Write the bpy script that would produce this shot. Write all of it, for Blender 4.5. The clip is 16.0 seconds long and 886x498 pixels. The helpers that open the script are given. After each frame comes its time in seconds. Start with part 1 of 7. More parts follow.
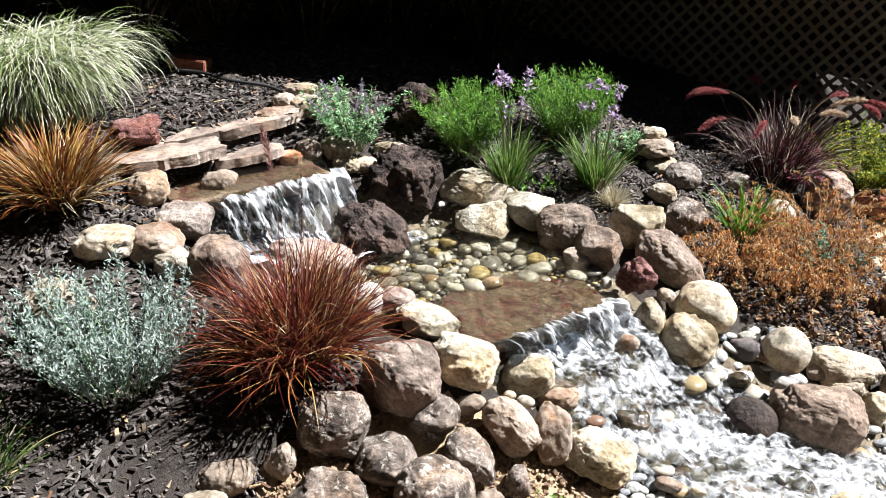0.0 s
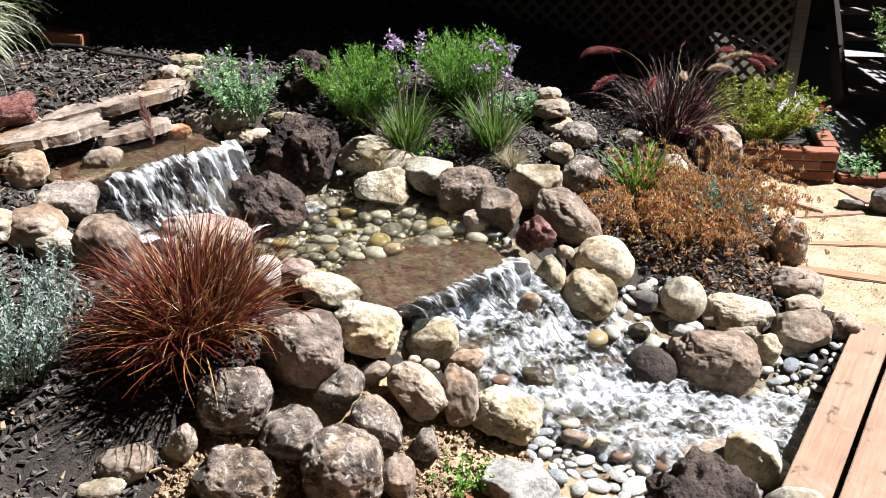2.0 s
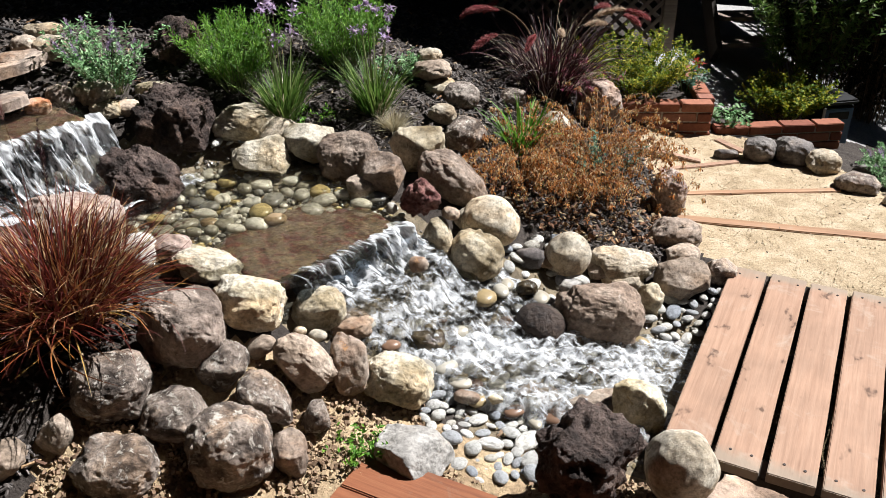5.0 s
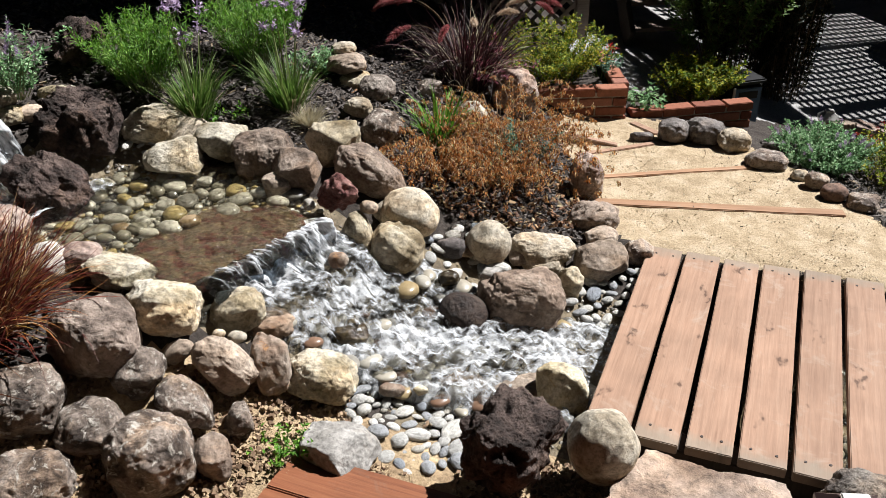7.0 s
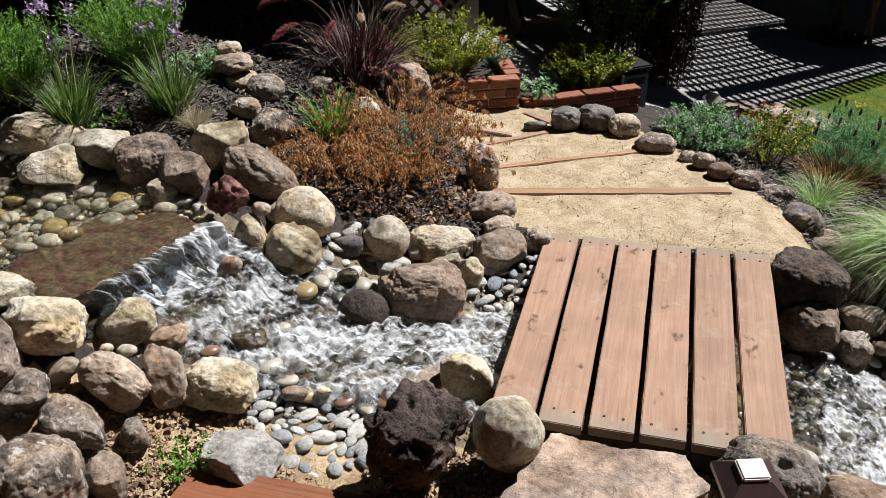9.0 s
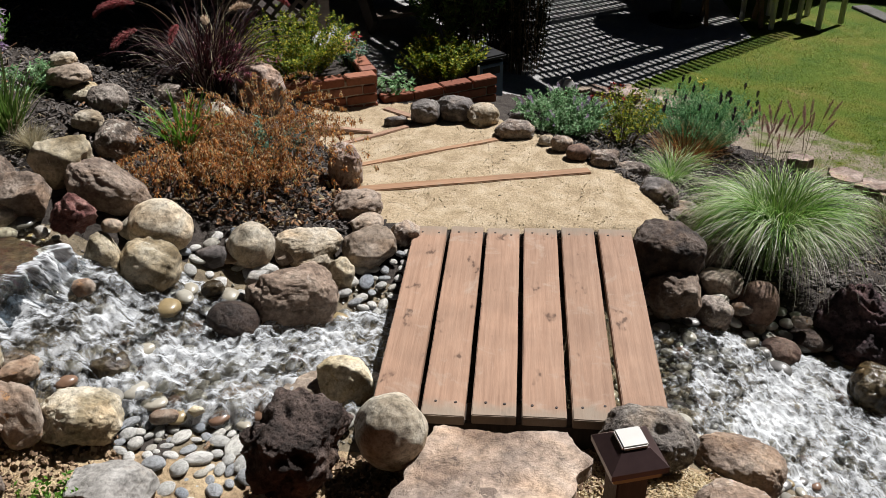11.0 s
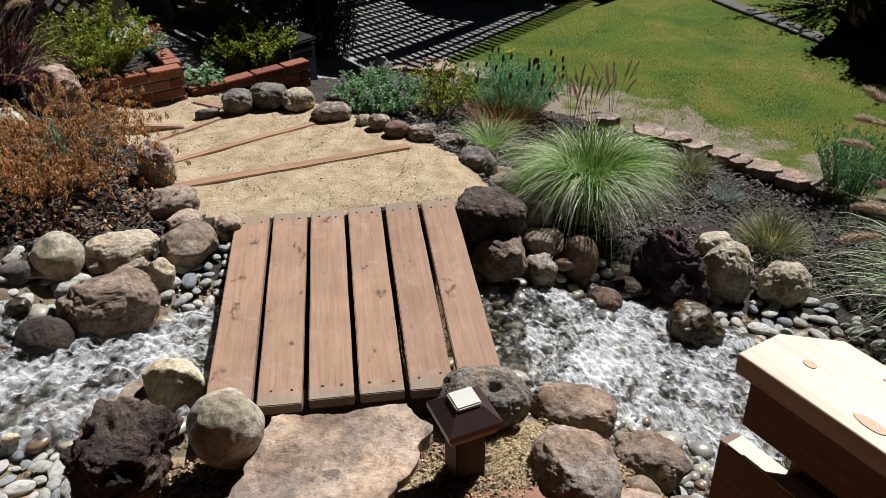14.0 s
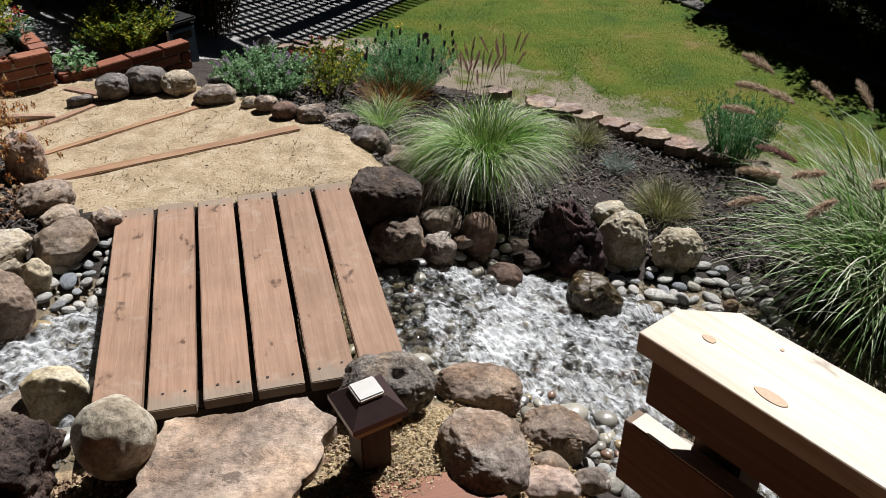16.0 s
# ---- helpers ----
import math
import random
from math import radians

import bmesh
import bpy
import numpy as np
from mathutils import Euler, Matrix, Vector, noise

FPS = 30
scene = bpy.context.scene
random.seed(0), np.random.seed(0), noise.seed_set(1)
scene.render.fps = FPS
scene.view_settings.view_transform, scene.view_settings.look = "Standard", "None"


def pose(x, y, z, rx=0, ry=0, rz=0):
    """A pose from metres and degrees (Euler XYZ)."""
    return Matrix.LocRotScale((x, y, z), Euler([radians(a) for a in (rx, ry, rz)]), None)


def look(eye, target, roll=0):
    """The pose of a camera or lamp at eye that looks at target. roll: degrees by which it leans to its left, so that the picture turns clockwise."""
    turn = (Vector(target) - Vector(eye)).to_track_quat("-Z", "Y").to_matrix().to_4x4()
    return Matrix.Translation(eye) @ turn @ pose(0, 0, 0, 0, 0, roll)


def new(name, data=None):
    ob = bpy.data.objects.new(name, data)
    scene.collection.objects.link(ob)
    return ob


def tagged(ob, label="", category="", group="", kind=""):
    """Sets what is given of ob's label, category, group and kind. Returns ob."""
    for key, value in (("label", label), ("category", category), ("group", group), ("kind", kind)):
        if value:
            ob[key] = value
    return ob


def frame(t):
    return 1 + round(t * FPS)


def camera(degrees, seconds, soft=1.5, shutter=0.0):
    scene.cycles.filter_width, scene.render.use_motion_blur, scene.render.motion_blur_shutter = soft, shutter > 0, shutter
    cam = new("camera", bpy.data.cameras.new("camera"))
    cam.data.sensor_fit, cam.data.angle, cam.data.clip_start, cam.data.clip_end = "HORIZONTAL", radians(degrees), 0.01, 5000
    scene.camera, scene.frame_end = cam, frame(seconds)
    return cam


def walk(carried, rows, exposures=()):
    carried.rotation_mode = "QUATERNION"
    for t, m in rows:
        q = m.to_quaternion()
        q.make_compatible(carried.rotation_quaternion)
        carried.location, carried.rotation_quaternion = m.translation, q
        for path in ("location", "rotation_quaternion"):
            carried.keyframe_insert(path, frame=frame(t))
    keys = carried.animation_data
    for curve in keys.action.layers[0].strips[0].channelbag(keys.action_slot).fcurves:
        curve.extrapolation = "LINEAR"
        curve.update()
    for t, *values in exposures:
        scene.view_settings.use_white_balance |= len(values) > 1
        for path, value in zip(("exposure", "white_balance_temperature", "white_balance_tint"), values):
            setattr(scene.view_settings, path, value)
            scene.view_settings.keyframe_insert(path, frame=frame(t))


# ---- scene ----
cam = camera(54.9, 16.0, 0.9)
PATH = [
    (0, (-0.23, -3.468, 1.952), (-1.406, -2.1, 1.089), -0.9),
    (0.5, (-0.218, -3.449, 1.946), (-1.356, -2.058, 1.069), -0.8),
    (1, (-0.208, -3.433, 1.931), (-1.296, -2.012, 1.039), -0.7),
    (1.5, (-0.196, -3.427, 1.923), (-1.238, -1.981, 1.014), -0.8),
    (2, (-0.193, -3.421, 1.91), (-1.195, -1.955, 0.989), -1.1),
    (2.5, (-0.191, -3.411, 1.9), (-1.153, -1.928, 0.963), -0.7),
    (3, (-0.188, -3.399, 1.895), (-1.119, -1.904, 0.947), -0.9),
    (3.5, (-0.176, -3.386, 1.888), (-1.069, -1.875, 0.929), -0.9),
    (4, (-0.172, -3.376, 1.885), (-1.026, -1.851, 0.913), -0.8),
    (6.5, (-0.112, -3.337, 1.881), (-0.798, -1.752, 0.872), -0.7),
    (7, (-0.098, -3.333, 1.883), (-0.745, -1.733, 0.873), -0.9),
    (7.5, (-0.088, -3.331, 1.873), (-0.698, -1.713, 0.866), -0.8),
    (8, (-0.073, -3.325, 1.87), (-0.64, -1.694, 0.862), -0.8),
    (8.5, (-0.062, -3.313, 1.863), (-0.575, -1.666, 0.851), -0.8),
    (11, (-0.03, -3.26, 1.814), (-0.197, -1.546, 0.797), -1.0),
    (11.5, (-0.024, -3.258, 1.806), (-0.123, -1.54, 0.787), -1.1),
    (12, (-0.013, -3.253, 1.796), (-0.046, -1.536, 0.771), -1.1),
    (12.5, (-0.001, -3.254, 1.791), (0.034, -1.541, 0.759), -1.1),
    (13, (0.012, -3.254, 1.789), (0.105, -1.551, 0.745), -0.9),
    (13.5, (0.026, -3.259, 1.783), (0.172, -1.561, 0.737), -0.8),
    (14, (0.045, -3.265, 1.78), (0.239, -1.573, 0.731), -1.1),
    (14.5, (0.059, -3.258, 1.773), (0.31, -1.577, 0.717), -1.0),
    (15, (0.065, -3.24, 1.77), (0.376, -1.578, 0.702), -0.4),
    (15.5, (0.07, -3.22, 1.765), (0.43, -1.579, 0.68), -0.4),
    (16, (0.075, -3.196, 1.758), (0.489, -1.576, 0.661), 0.1),
]
walk(cam, [(t, look(eye, target, roll)) for t, eye, target, roll in PATH], [(0, 1.94, 6200, 10), (3.5, 1.57, 6280, 10), (7, 1.28, 6370, 10), (11, 0.91, 6430, 10), (13.5, 0.8, 6420, 10), (16, 0.84, 6400, 10)])

# ---- daylight ----
world = bpy.data.worlds.new("sky")
scene.world = world
world.use_nodes = True
_nt = world.node_tree
_bg = _nt.nodes["Background"]
_sky = _nt.nodes.new("ShaderNodeTexSky")
_sky.sky_type, _sky.sun_disc = "NISHITA", False
_sky.air_density, _sky.dust_density, _sky.altitude = 0.5, 0.3, 600.0
SUN_AZ, SUN_EL = 43.0, 53.0  # degrees to the right of straight ahead, and above the horizon
_sky.sun_elevation, _sky.sun_rotation = radians(SUN_EL), radians(SUN_AZ)
_nt.links.new(_sky.outputs[0], _bg.inputs[0])
_bg.inputs[1].default_value = 0.01
_lamp = bpy.data.lights.new("sun", "SUN")
_lamp.energy, _lamp.angle, _lamp.color = 5.0, radians(0.53), (1.0, 0.98, 0.96)
sun = new("sun", _lamp)
_to = Vector((math.sin(radians(SUN_AZ)) * math.cos(radians(SUN_EL)), math.cos(radians(SUN_AZ)) * math.cos(radians(SUN_EL)), math.sin(radians(SUN_EL))))
sun.matrix_world = look(_to * 30, (0, 0, 0))

# ---- materials ----
class Nodes:
    """A small builder of node materials."""

    def __init__(self, name, rough=0.8, spec=0.5):
        self.m = bpy.data.materials.new(name)
        self.m.use_nodes = True
        self.t = self.m.node_tree
        self.b = self.t.nodes["Principled BSDF"]
        self.b.inputs["Roughness"].default_value = rough
        self.b.inputs["Specular IOR Level"].default_value = spec
        self._co = None

    def node(self, kind, **inputs):
        n = self.t.nodes.new(kind)
        for k, v in inputs.items():
            self.put(n, k.replace("_", " "), v)
        return n

    def put(self, n, key, v):
        s = n.inputs[int(key[1:])] if key[0] == "i" and key[1:].isdigit() else n.inputs[key]
        if isinstance(v, bpy.types.NodeSocket):
            self.t.links.new(v, s)
        else:
            s.default_value = v

    def co(self, scale=(1, 1, 1), rot=(0, 0, 0), space="Object"):
        if self._co is None:
            self._co = self.t.nodes.new("ShaderNodeTexCoord")
        n = self.node("ShaderNodeMapping", Vector=self._co.outputs[space], Scale=scale, Rotation=[radians(a) for a in rot])
        return n.outputs[0]

    def noise(self, scale, detail=4.0, rough=0.55, co=None, dist=0.0):
        return self.node("ShaderNodeTexNoise", Scale=scale, Detail=detail, Roughness=rough, Distortion=dist, Vector=co or self.co()).outputs[0]

    def cells(self, scale, co=None, feature="F1", out=0):
        n = self.t.nodes.new("ShaderNodeTexVoronoi")
        n.feature = feature
        self.put(n, "Scale", scale)
        self.put(n, "Vector", co or self.co())
        return n.outputs[out]

    def ramp(self, fac, stops, mode="LINEAR"):
        n = self.node("ShaderNodeValToRGB", Fac=fac)
        n.color_ramp.interpolation = mode
        while len(n.color_ramp.elements) < len(stops):
            n.color_ramp.elements.new(0.5)
        for e, (p, c) in zip(n.color_ramp.elements, stops):
            e.position, e.color = p, (*c, 1) if isinstance(c, tuple) else (c, c, c, 1)
        return n.outputs[0]

    def mix(self, fac, a, b, mode="MIX"):
        n = self.t.nodes.new("ShaderNodeMix")
        n.data_type, n.blend_type = "RGBA", mode
        for i, v in ((0, fac), (6, a), (7, b)):
            if isinstance(v, tuple) and len(v) == 3:
                v = (*v, 1)
            if isinstance(v, bpy.types.NodeSocket):
                self.t.links.new(v, n.inputs[i])
            else:
                n.inputs[i].default_value = v
        return n.outputs[2]

    def math(self, op, a, b=0.0):
        n = self.t.nodes.new("ShaderNodeMath")
        n.operation = op
        self.put(n, "i0", a)
        self.put(n, "i1", b)
        return n.outputs[0]

    def random(self):
        return self.t.nodes.new("ShaderNodeObjectInfo").outputs["Random"]

    def island(self):
        return self.t.nodes.new("ShaderNodeNewGeometry").outputs["Random Per Island"]

    def bump(self, height, strength=0.4, distance=0.01):
        n = self.node("ShaderNodeBump", Height=height, Strength=strength, Distance=distance)
        if self.b.inputs["Normal"].links:
            self.t.links.new(self.b.inputs["Normal"].links[0].from_socket, n.inputs["Normal"])
        self.t.links.new(n.outputs[0], self.b.inputs["Normal"])
        return self

    def color(self, c):
        self.put(self.b, "Base Color", c if isinstance(c, bpy.types.NodeSocket) else (*c, 1))
        return self

    def rough(self, r):
        self.put(self.b, "Roughness", r)
        return self


def stone(name, dark, mid, light, fleck=None, fleck_at=0.62, scale=9.0, bump=0.5, rough=0.85, pits=0.0):
    n = Nodes(name, rough, 0.35)
    off = n.node("ShaderNodeVectorMath", i0=n.co(), i1=n.node("ShaderNodeCombineXYZ", X=n.math("MULTIPLY", n.random(), 37.0), Y=n.math("MULTIPLY", n.random(), 11.0)).outputs[0]).outputs[0]
    big = n.noise(scale, 5, 0.6, off, 0.4)
    fine = n.noise(scale * 9, 5, 0.7, off)
    col = n.ramp(big, [(0.38, dark), (0.5, mid), (0.61, light)])
    col = n.mix(0.7, col, n.ramp(n.noise(scale * 0.45, 4, 0.6, off, 0.5), [(0.36, (0.82, 0.8, 0.78)), (0.5, (1.0, 1.0, 1.0)), (0.64, (1.28, 1.08, 0.86))]), "MULTIPLY")
    col = n.mix(0.85, col, n.ramp(fine, [(0.28, 0.3), (0.5, 0.95), (0.74, 1.4)]), "MULTIPLY")
    col = n.mix(0.75, col, n.ramp(n.noise(scale * 3.3, 5, 0.65, off, 0.6), [(0.3, 0.45), (0.48, 0.95), (0.72, 1.3)]), "MULTIPLY")
    if fleck:
        mask = n.ramp(n.noise(scale * 2.6, 6, 0.75, off, 0.6), [(fleck_at, 0.0), (fleck_at + 0.04, 1.0)])
        col = n.mix(n.math("MULTIPLY", mask, 0.85), col, fleck)
    col = n.mix(0.4, col, n.ramp(n.random(), [(0.0, 0.7), (1.0, 1.25)]), "MULTIPLY")
    n.color(col)
    if pits:
        n.bump(n.ramp(n.cells(scale * 7, off), [(0.0, 0.0), (0.45, 1.0)]), pits, 0.012)
    n.bump(n.cells(scale * 3, off), bump * 0.4, 0.03)
    n.bump(n.noise(scale * 3.2, 6, 0.7, off, 0.5), bump * 0.8, 0.03)
    n.bump(n.noise(scale * 22, 5, 0.75, off), bump * 0.7, 0.008)
    return n.m


STONES = {
    "cream": stone("cream_limestone", (0.216, 0.174, 0.108), (0.348, 0.306, 0.228), (0.42, 0.384, 0.312), (0.198, 0.15, 0.09), 0.64, 8, 0.6),
    "round": stone("weathered_round_granite", (0.24, 0.2, 0.145), (0.39, 0.345, 0.27), (0.47, 0.43, 0.355), (0.16, 0.13, 0.1), 0.6, 8, 0.4),
    "white": stone("white_stone", (0.312, 0.276, 0.216), (0.396, 0.366, 0.318), (0.45, 0.426, 0.384), (0.27, 0.24, 0.18), 0.7, 7, 0.3),
    "pale": stone("pale_granite", (0.24, 0.192, 0.132), (0.324, 0.276, 0.21), (0.396, 0.354, 0.288), (0.132, 0.114, 0.09), 0.65, 9, 0.5),
    "tan": stone("tan_sandstone", (0.18, 0.135, 0.099), (0.27, 0.213, 0.165), (0.33, 0.273, 0.219), (0.36, 0.312, 0.264), 0.66, 7, 0.45),
    "brown": stone("brown_stone", (0.102, 0.072, 0.054), (0.18, 0.135, 0.105), (0.246, 0.195, 0.156), (0.3, 0.252, 0.21), 0.63, 8, 0.6),
    "orange": stone("rusty_stone", (0.156, 0.099, 0.066), (0.24, 0.186, 0.144), (0.282, 0.24, 0.198), (0.264, 0.138, 0.06), 0.6, 6, 0.5),
    "pink": stone("pinkish_stone", (0.168, 0.114, 0.093), (0.252, 0.189, 0.159), (0.312, 0.252, 0.216), (0.39, 0.336, 0.288), 0.63, 8, 0.45),
    "redbrown": stone("red_brown_stone", (0.066, 0.039, 0.0288), (0.126, 0.078, 0.0588), (0.192, 0.132, 0.102), (0.276, 0.21, 0.156), 0.66, 7, 0.5),
    "grey": stone("grey_boulder", (0.102, 0.078, 0.066), (0.216, 0.177, 0.15), (0.3, 0.258, 0.222), (0.42, 0.378, 0.324), 0.58, 11, 0.7),
    "mottled": stone("mottled_grey_boulder", (0.06, 0.045, 0.036), (0.21, 0.166, 0.136), (0.34, 0.28, 0.235), (0.5, 0.46, 0.4), 0.56, 12, 1.0),
    "darkgrey": stone("dark_grey_stone", (0.06, 0.051, 0.048), (0.114, 0.099, 0.093), (0.18, 0.162, 0.15), (0.252, 0.228, 0.204), 0.64, 7, 0.6),
    "cool": stone("cool_grey_stone", (0.198, 0.186, 0.168), (0.252, 0.24, 0.222), (0.3, 0.288, 0.27), (0.18, 0.162, 0.138), 0.66, 6, 0.35),
    "olive": stone("olive_stone", (0.132, 0.099, 0.054), (0.276, 0.231, 0.156), (0.36, 0.315, 0.234), (0.372, 0.342, 0.27), 0.6, 7, 0.4),
    "yellow": stone("yellow_stone", (0.36, 0.288, 0.168), (0.456, 0.39, 0.27), (0.492, 0.444, 0.342), (0.27, 0.18, 0.06), 0.66, 9, 0.5),
    "dark": stone("dark_brown_stone", (0.018, 0.0102, 0.0072), (0.036, 0.0216, 0.0156), (0.06, 0.0408, 0.03), (0.096, 0.072, 0.054), 0.72, 11, 0.7, 0.7, 0.25),
    "lava": stone("black_lava_rock", (0.03, 0.02, 0.016), (0.068, 0.046, 0.039), (0.125, 0.09, 0.076), (0.16, 0.105, 0.08), 0.66, 10, 1.0, 0.9, 0.9),
    "lavapurple": stone("purple_lava_rock", (0.024, 0.0132, 0.0156), (0.06, 0.0348, 0.0396), (0.108, 0.066, 0.072), (0.108, 0.072, 0.072), 0.66, 12, 1.0, 0.9, 0.9),
    "redlava": stone("red_lava_rock", (0.108, 0.039, 0.036), (0.216, 0.093, 0.081), (0.3, 0.162, 0.141), (0.252, 0.156, 0.132), 0.64, 12, 1.0, 0.92, 0.8),
    "holey": stone("pitted_grey_rock", (0.072, 0.06, 0.054), (0.15, 0.129, 0.114), (0.228, 0.201, 0.174), (0.3, 0.27, 0.228), 0.6, 9, 0.9, 0.88, 0.5),
    "wet": stone("wet_dark_stone", (0.021, 0.0144, 0.0072), (0.051, 0.0372, 0.0192), (0.102, 0.078, 0.045), (0.144, 0.114, 0.06), 0.62, 8, 0.4, 0.22),
    "block": stone("brown_block_stone", (0.132, 0.093, 0.069), (0.222, 0.165, 0.126), (0.288, 0.225, 0.177), (0.3, 0.252, 0.21), 0.63, 8, 0.6),
    "darkblock": stone("dark_block_stone", (0.027, 0.018, 0.0144), (0.06, 0.0408, 0.0318), (0.102, 0.075, 0.06), (0.156, 0.126, 0.102), 0.7, 9, 0.8, 0.8, 0.2),
    "terracotta": stone("orange_stone", (0.3, 0.102, 0.042), (0.372, 0.18, 0.096), (0.432, 0.312, 0.24), (0.45, 0.396, 0.336), 0.6, 9, 0.4),
    "strata": stone("layered_grey_stone", (0.1, 0.075, 0.06), (0.23, 0.18, 0.148), (0.34, 0.28, 0.235), (0.42, 0.37, 0.31), 0.6, 6, 0.9),
    "slabrock": stone("pinkish_grey_rock", (0.15, 0.114, 0.096), (0.234, 0.189, 0.162), (0.3, 0.252, 0.216), (0.42, 0.384, 0.336), 0.62, 9, 0.7),
    "slab": stone("flagstone", (0.15, 0.112, 0.09), (0.26, 0.203, 0.165), (0.34, 0.275, 0.226), (0.1, 0.072, 0.058), 0.62, 4, 0.7),
}


def pebble_mat(name, stops, rough=0.6):
    n = Nodes(name, rough, 0.45)
    base = n.ramp(n.random(), stops, "CONSTANT")
    off = n.node("ShaderNodeVectorMath", i0=n.co(), i1=n.node("ShaderNodeCombineXYZ", X=n.math("MULTIPLY", n.random(), 23.0)).outputs[0]).outputs[0]
    n.color(n.mix(0.8, base, n.ramp(n.noise(2.2, 7, 0.72, off, 0.5), [(0.35, 0.55), (0.52, 1.0), (0.66, 1.3)]), "MULTIPLY"))
    return n.bump(n.noise(4.0, 6, 0.7, off), 0.5, 0.15).m


PEBBLE = pebble_mat("river_pebble", [(0.0, (0.36, 0.353, 0.331)), (0.24, (0.259, 0.266, 0.274)), (0.38, (0.432, 0.418, 0.382)), (0.6, (0.194, 0.209, 0.23)), (0.7, (0.331, 0.31, 0.266)), (0.82, (0.475, 0.461, 0.432)), (0.96, (0.274, 0.18, 0.108))], 0.8)
PEBBLE_WET = pebble_mat("wet_river_pebble", [(0.0, (0.096, 0.087, 0.063)), (0.25, (0.18, 0.168, 0.126)), (0.45, (0.06, 0.057, 0.048)), (0.6, (0.216, 0.168, 0.072)), (0.75, (0.252, 0.24, 0.204)), (0.9, (0.12, 0.072, 0.036))], 0.18)


def gravel_mat(name, stops, rough=0.7):
    n = Nodes(name, rough, 0.4)
    n.color(n.mix(0.4, n.ramp(n.island(), stops, "CONSTANT"), n.ramp(n.noise(60, 4), [(0.3, 0.6), (0.7, 1.2)]), "MULTIPLY"))
    return n.m


GRAVEL = gravel_mat("fine_gravel", [(0.0, (0.204, 0.192, 0.162)), (0.2, (0.132, 0.12, 0.102)), (0.4, (0.276, 0.258, 0.216)), (0.6, (0.18, 0.144, 0.084)), (0.75, (0.096, 0.084, 0.072)), (0.88, (0.33, 0.312, 0.276))], 0.35)
WETBED = gravel_mat("wet_bed_pebble", [(0.0, (0.203, 0.188, 0.15)), (0.2, (0.315, 0.3, 0.255)), (0.4, (0.15, 0.143, 0.128)), (0.55, (0.36, 0.285, 0.135)), (0.68, (0.435, 0.42, 0.375)), (0.85, (0.21, 0.15, 0.09)), (0.93, (0.495, 0.473, 0.413))], 0.25)
RAPIDBED = gravel_mat("wet_rapid_stone", [(0.0, (0.18, 0.168, 0.144)), (0.2, (0.276, 0.258, 0.216)), (0.4, (0.12, 0.114, 0.108)), (0.55, (0.216, 0.162, 0.084)), (0.68, (0.252, 0.228, 0.18)), (0.85, (0.144, 0.084, 0.054)), (0.93, (0.276, 0.252, 0.204))], 0.35)
CLODS = gravel_mat("soil_clods", [(0.0, (0.162, 0.105, 0.0648)), (0.3, (0.243, 0.17, 0.105)), (0.6, (0.308, 0.227, 0.138)), (0.8, (0.13, 0.081, 0.0486))], 0.9)
CHIPS = gravel_mat("bark_chips", [(0.0, (0.0375, 0.0315, 0.0285)), (0.2, (0.0675, 0.0577, 0.0525)), (0.42, (0.0975, 0.084, 0.0765)), (0.6, (0.0525, 0.0413, 0.0338)), (0.75, (0.135, 0.116, 0.105)), (0.9, (0.0825, 0.0562, 0.0375)), (0.96, (0.195, 0.15, 0.0975))], 0.85)
STRAWBITS = gravel_mat("straw_bits", [(0.0, (0.33, 0.251, 0.132)), (0.4, (0.409, 0.33, 0.198)), (0.7, (0.264, 0.185, 0.0924)), (0.9, (0.462, 0.396, 0.277))], 0.8)
LEAFLITTER = gravel_mat("dry_leaf_litter", [(0.0, (0.12, 0.054, 0.024)), (0.3, (0.192, 0.102, 0.048)), (0.55, (0.084, 0.042, 0.024)), (0.75, (0.252, 0.162, 0.084)), (0.9, (0.3, 0.24, 0.144))], 0.8)
SAND_GRIT = gravel_mat("decomposed_granite_grit", [(0.0, (0.312, 0.246, 0.156)), (0.3, (0.384, 0.312, 0.21)), (0.55, (0.264, 0.198, 0.12)), (0.7, (0.432, 0.366, 0.264)), (0.95, (0.18, 0.126, 0.078))], 0.9)


def ground_mat(name, stops, scale, fine, bump, rough=0.95):
    n = Nodes(name, rough, 0.2)
    col = n.ramp(n.noise(scale, 6, 0.65, dist=0.5), stops)
    n.color(n.mix(0.8, col, n.ramp(n.noise(fine, 5, 0.75), [(0.3, 0.4), (0.5, 1.0), (0.7, 1.4)]), "MULTIPLY"))
    n.bump(n.noise(fine * 0.6, 6, 0.75), bump, 0.02)
    return n.m


MULCH = ground_mat("bark_mulch", [(0.3, (0.027, 0.0216, 0.0186)), (0.6, (0.051, 0.042, 0.036))], 9, 60, 1.0)
DG = ground_mat("decomposed_granite", [(0.34, (0.222, 0.165, 0.102)), (0.5, (0.306, 0.237, 0.153)), (0.66, (0.378, 0.306, 0.216))], 9, 130, 0.45)
SOIL = ground_mat("dry_soil", [(0.3, (0.232, 0.16, 0.0966)), (0.5, (0.367, 0.27, 0.164)), (0.7, (0.483, 0.377, 0.232))], 8, 70, 1.0)


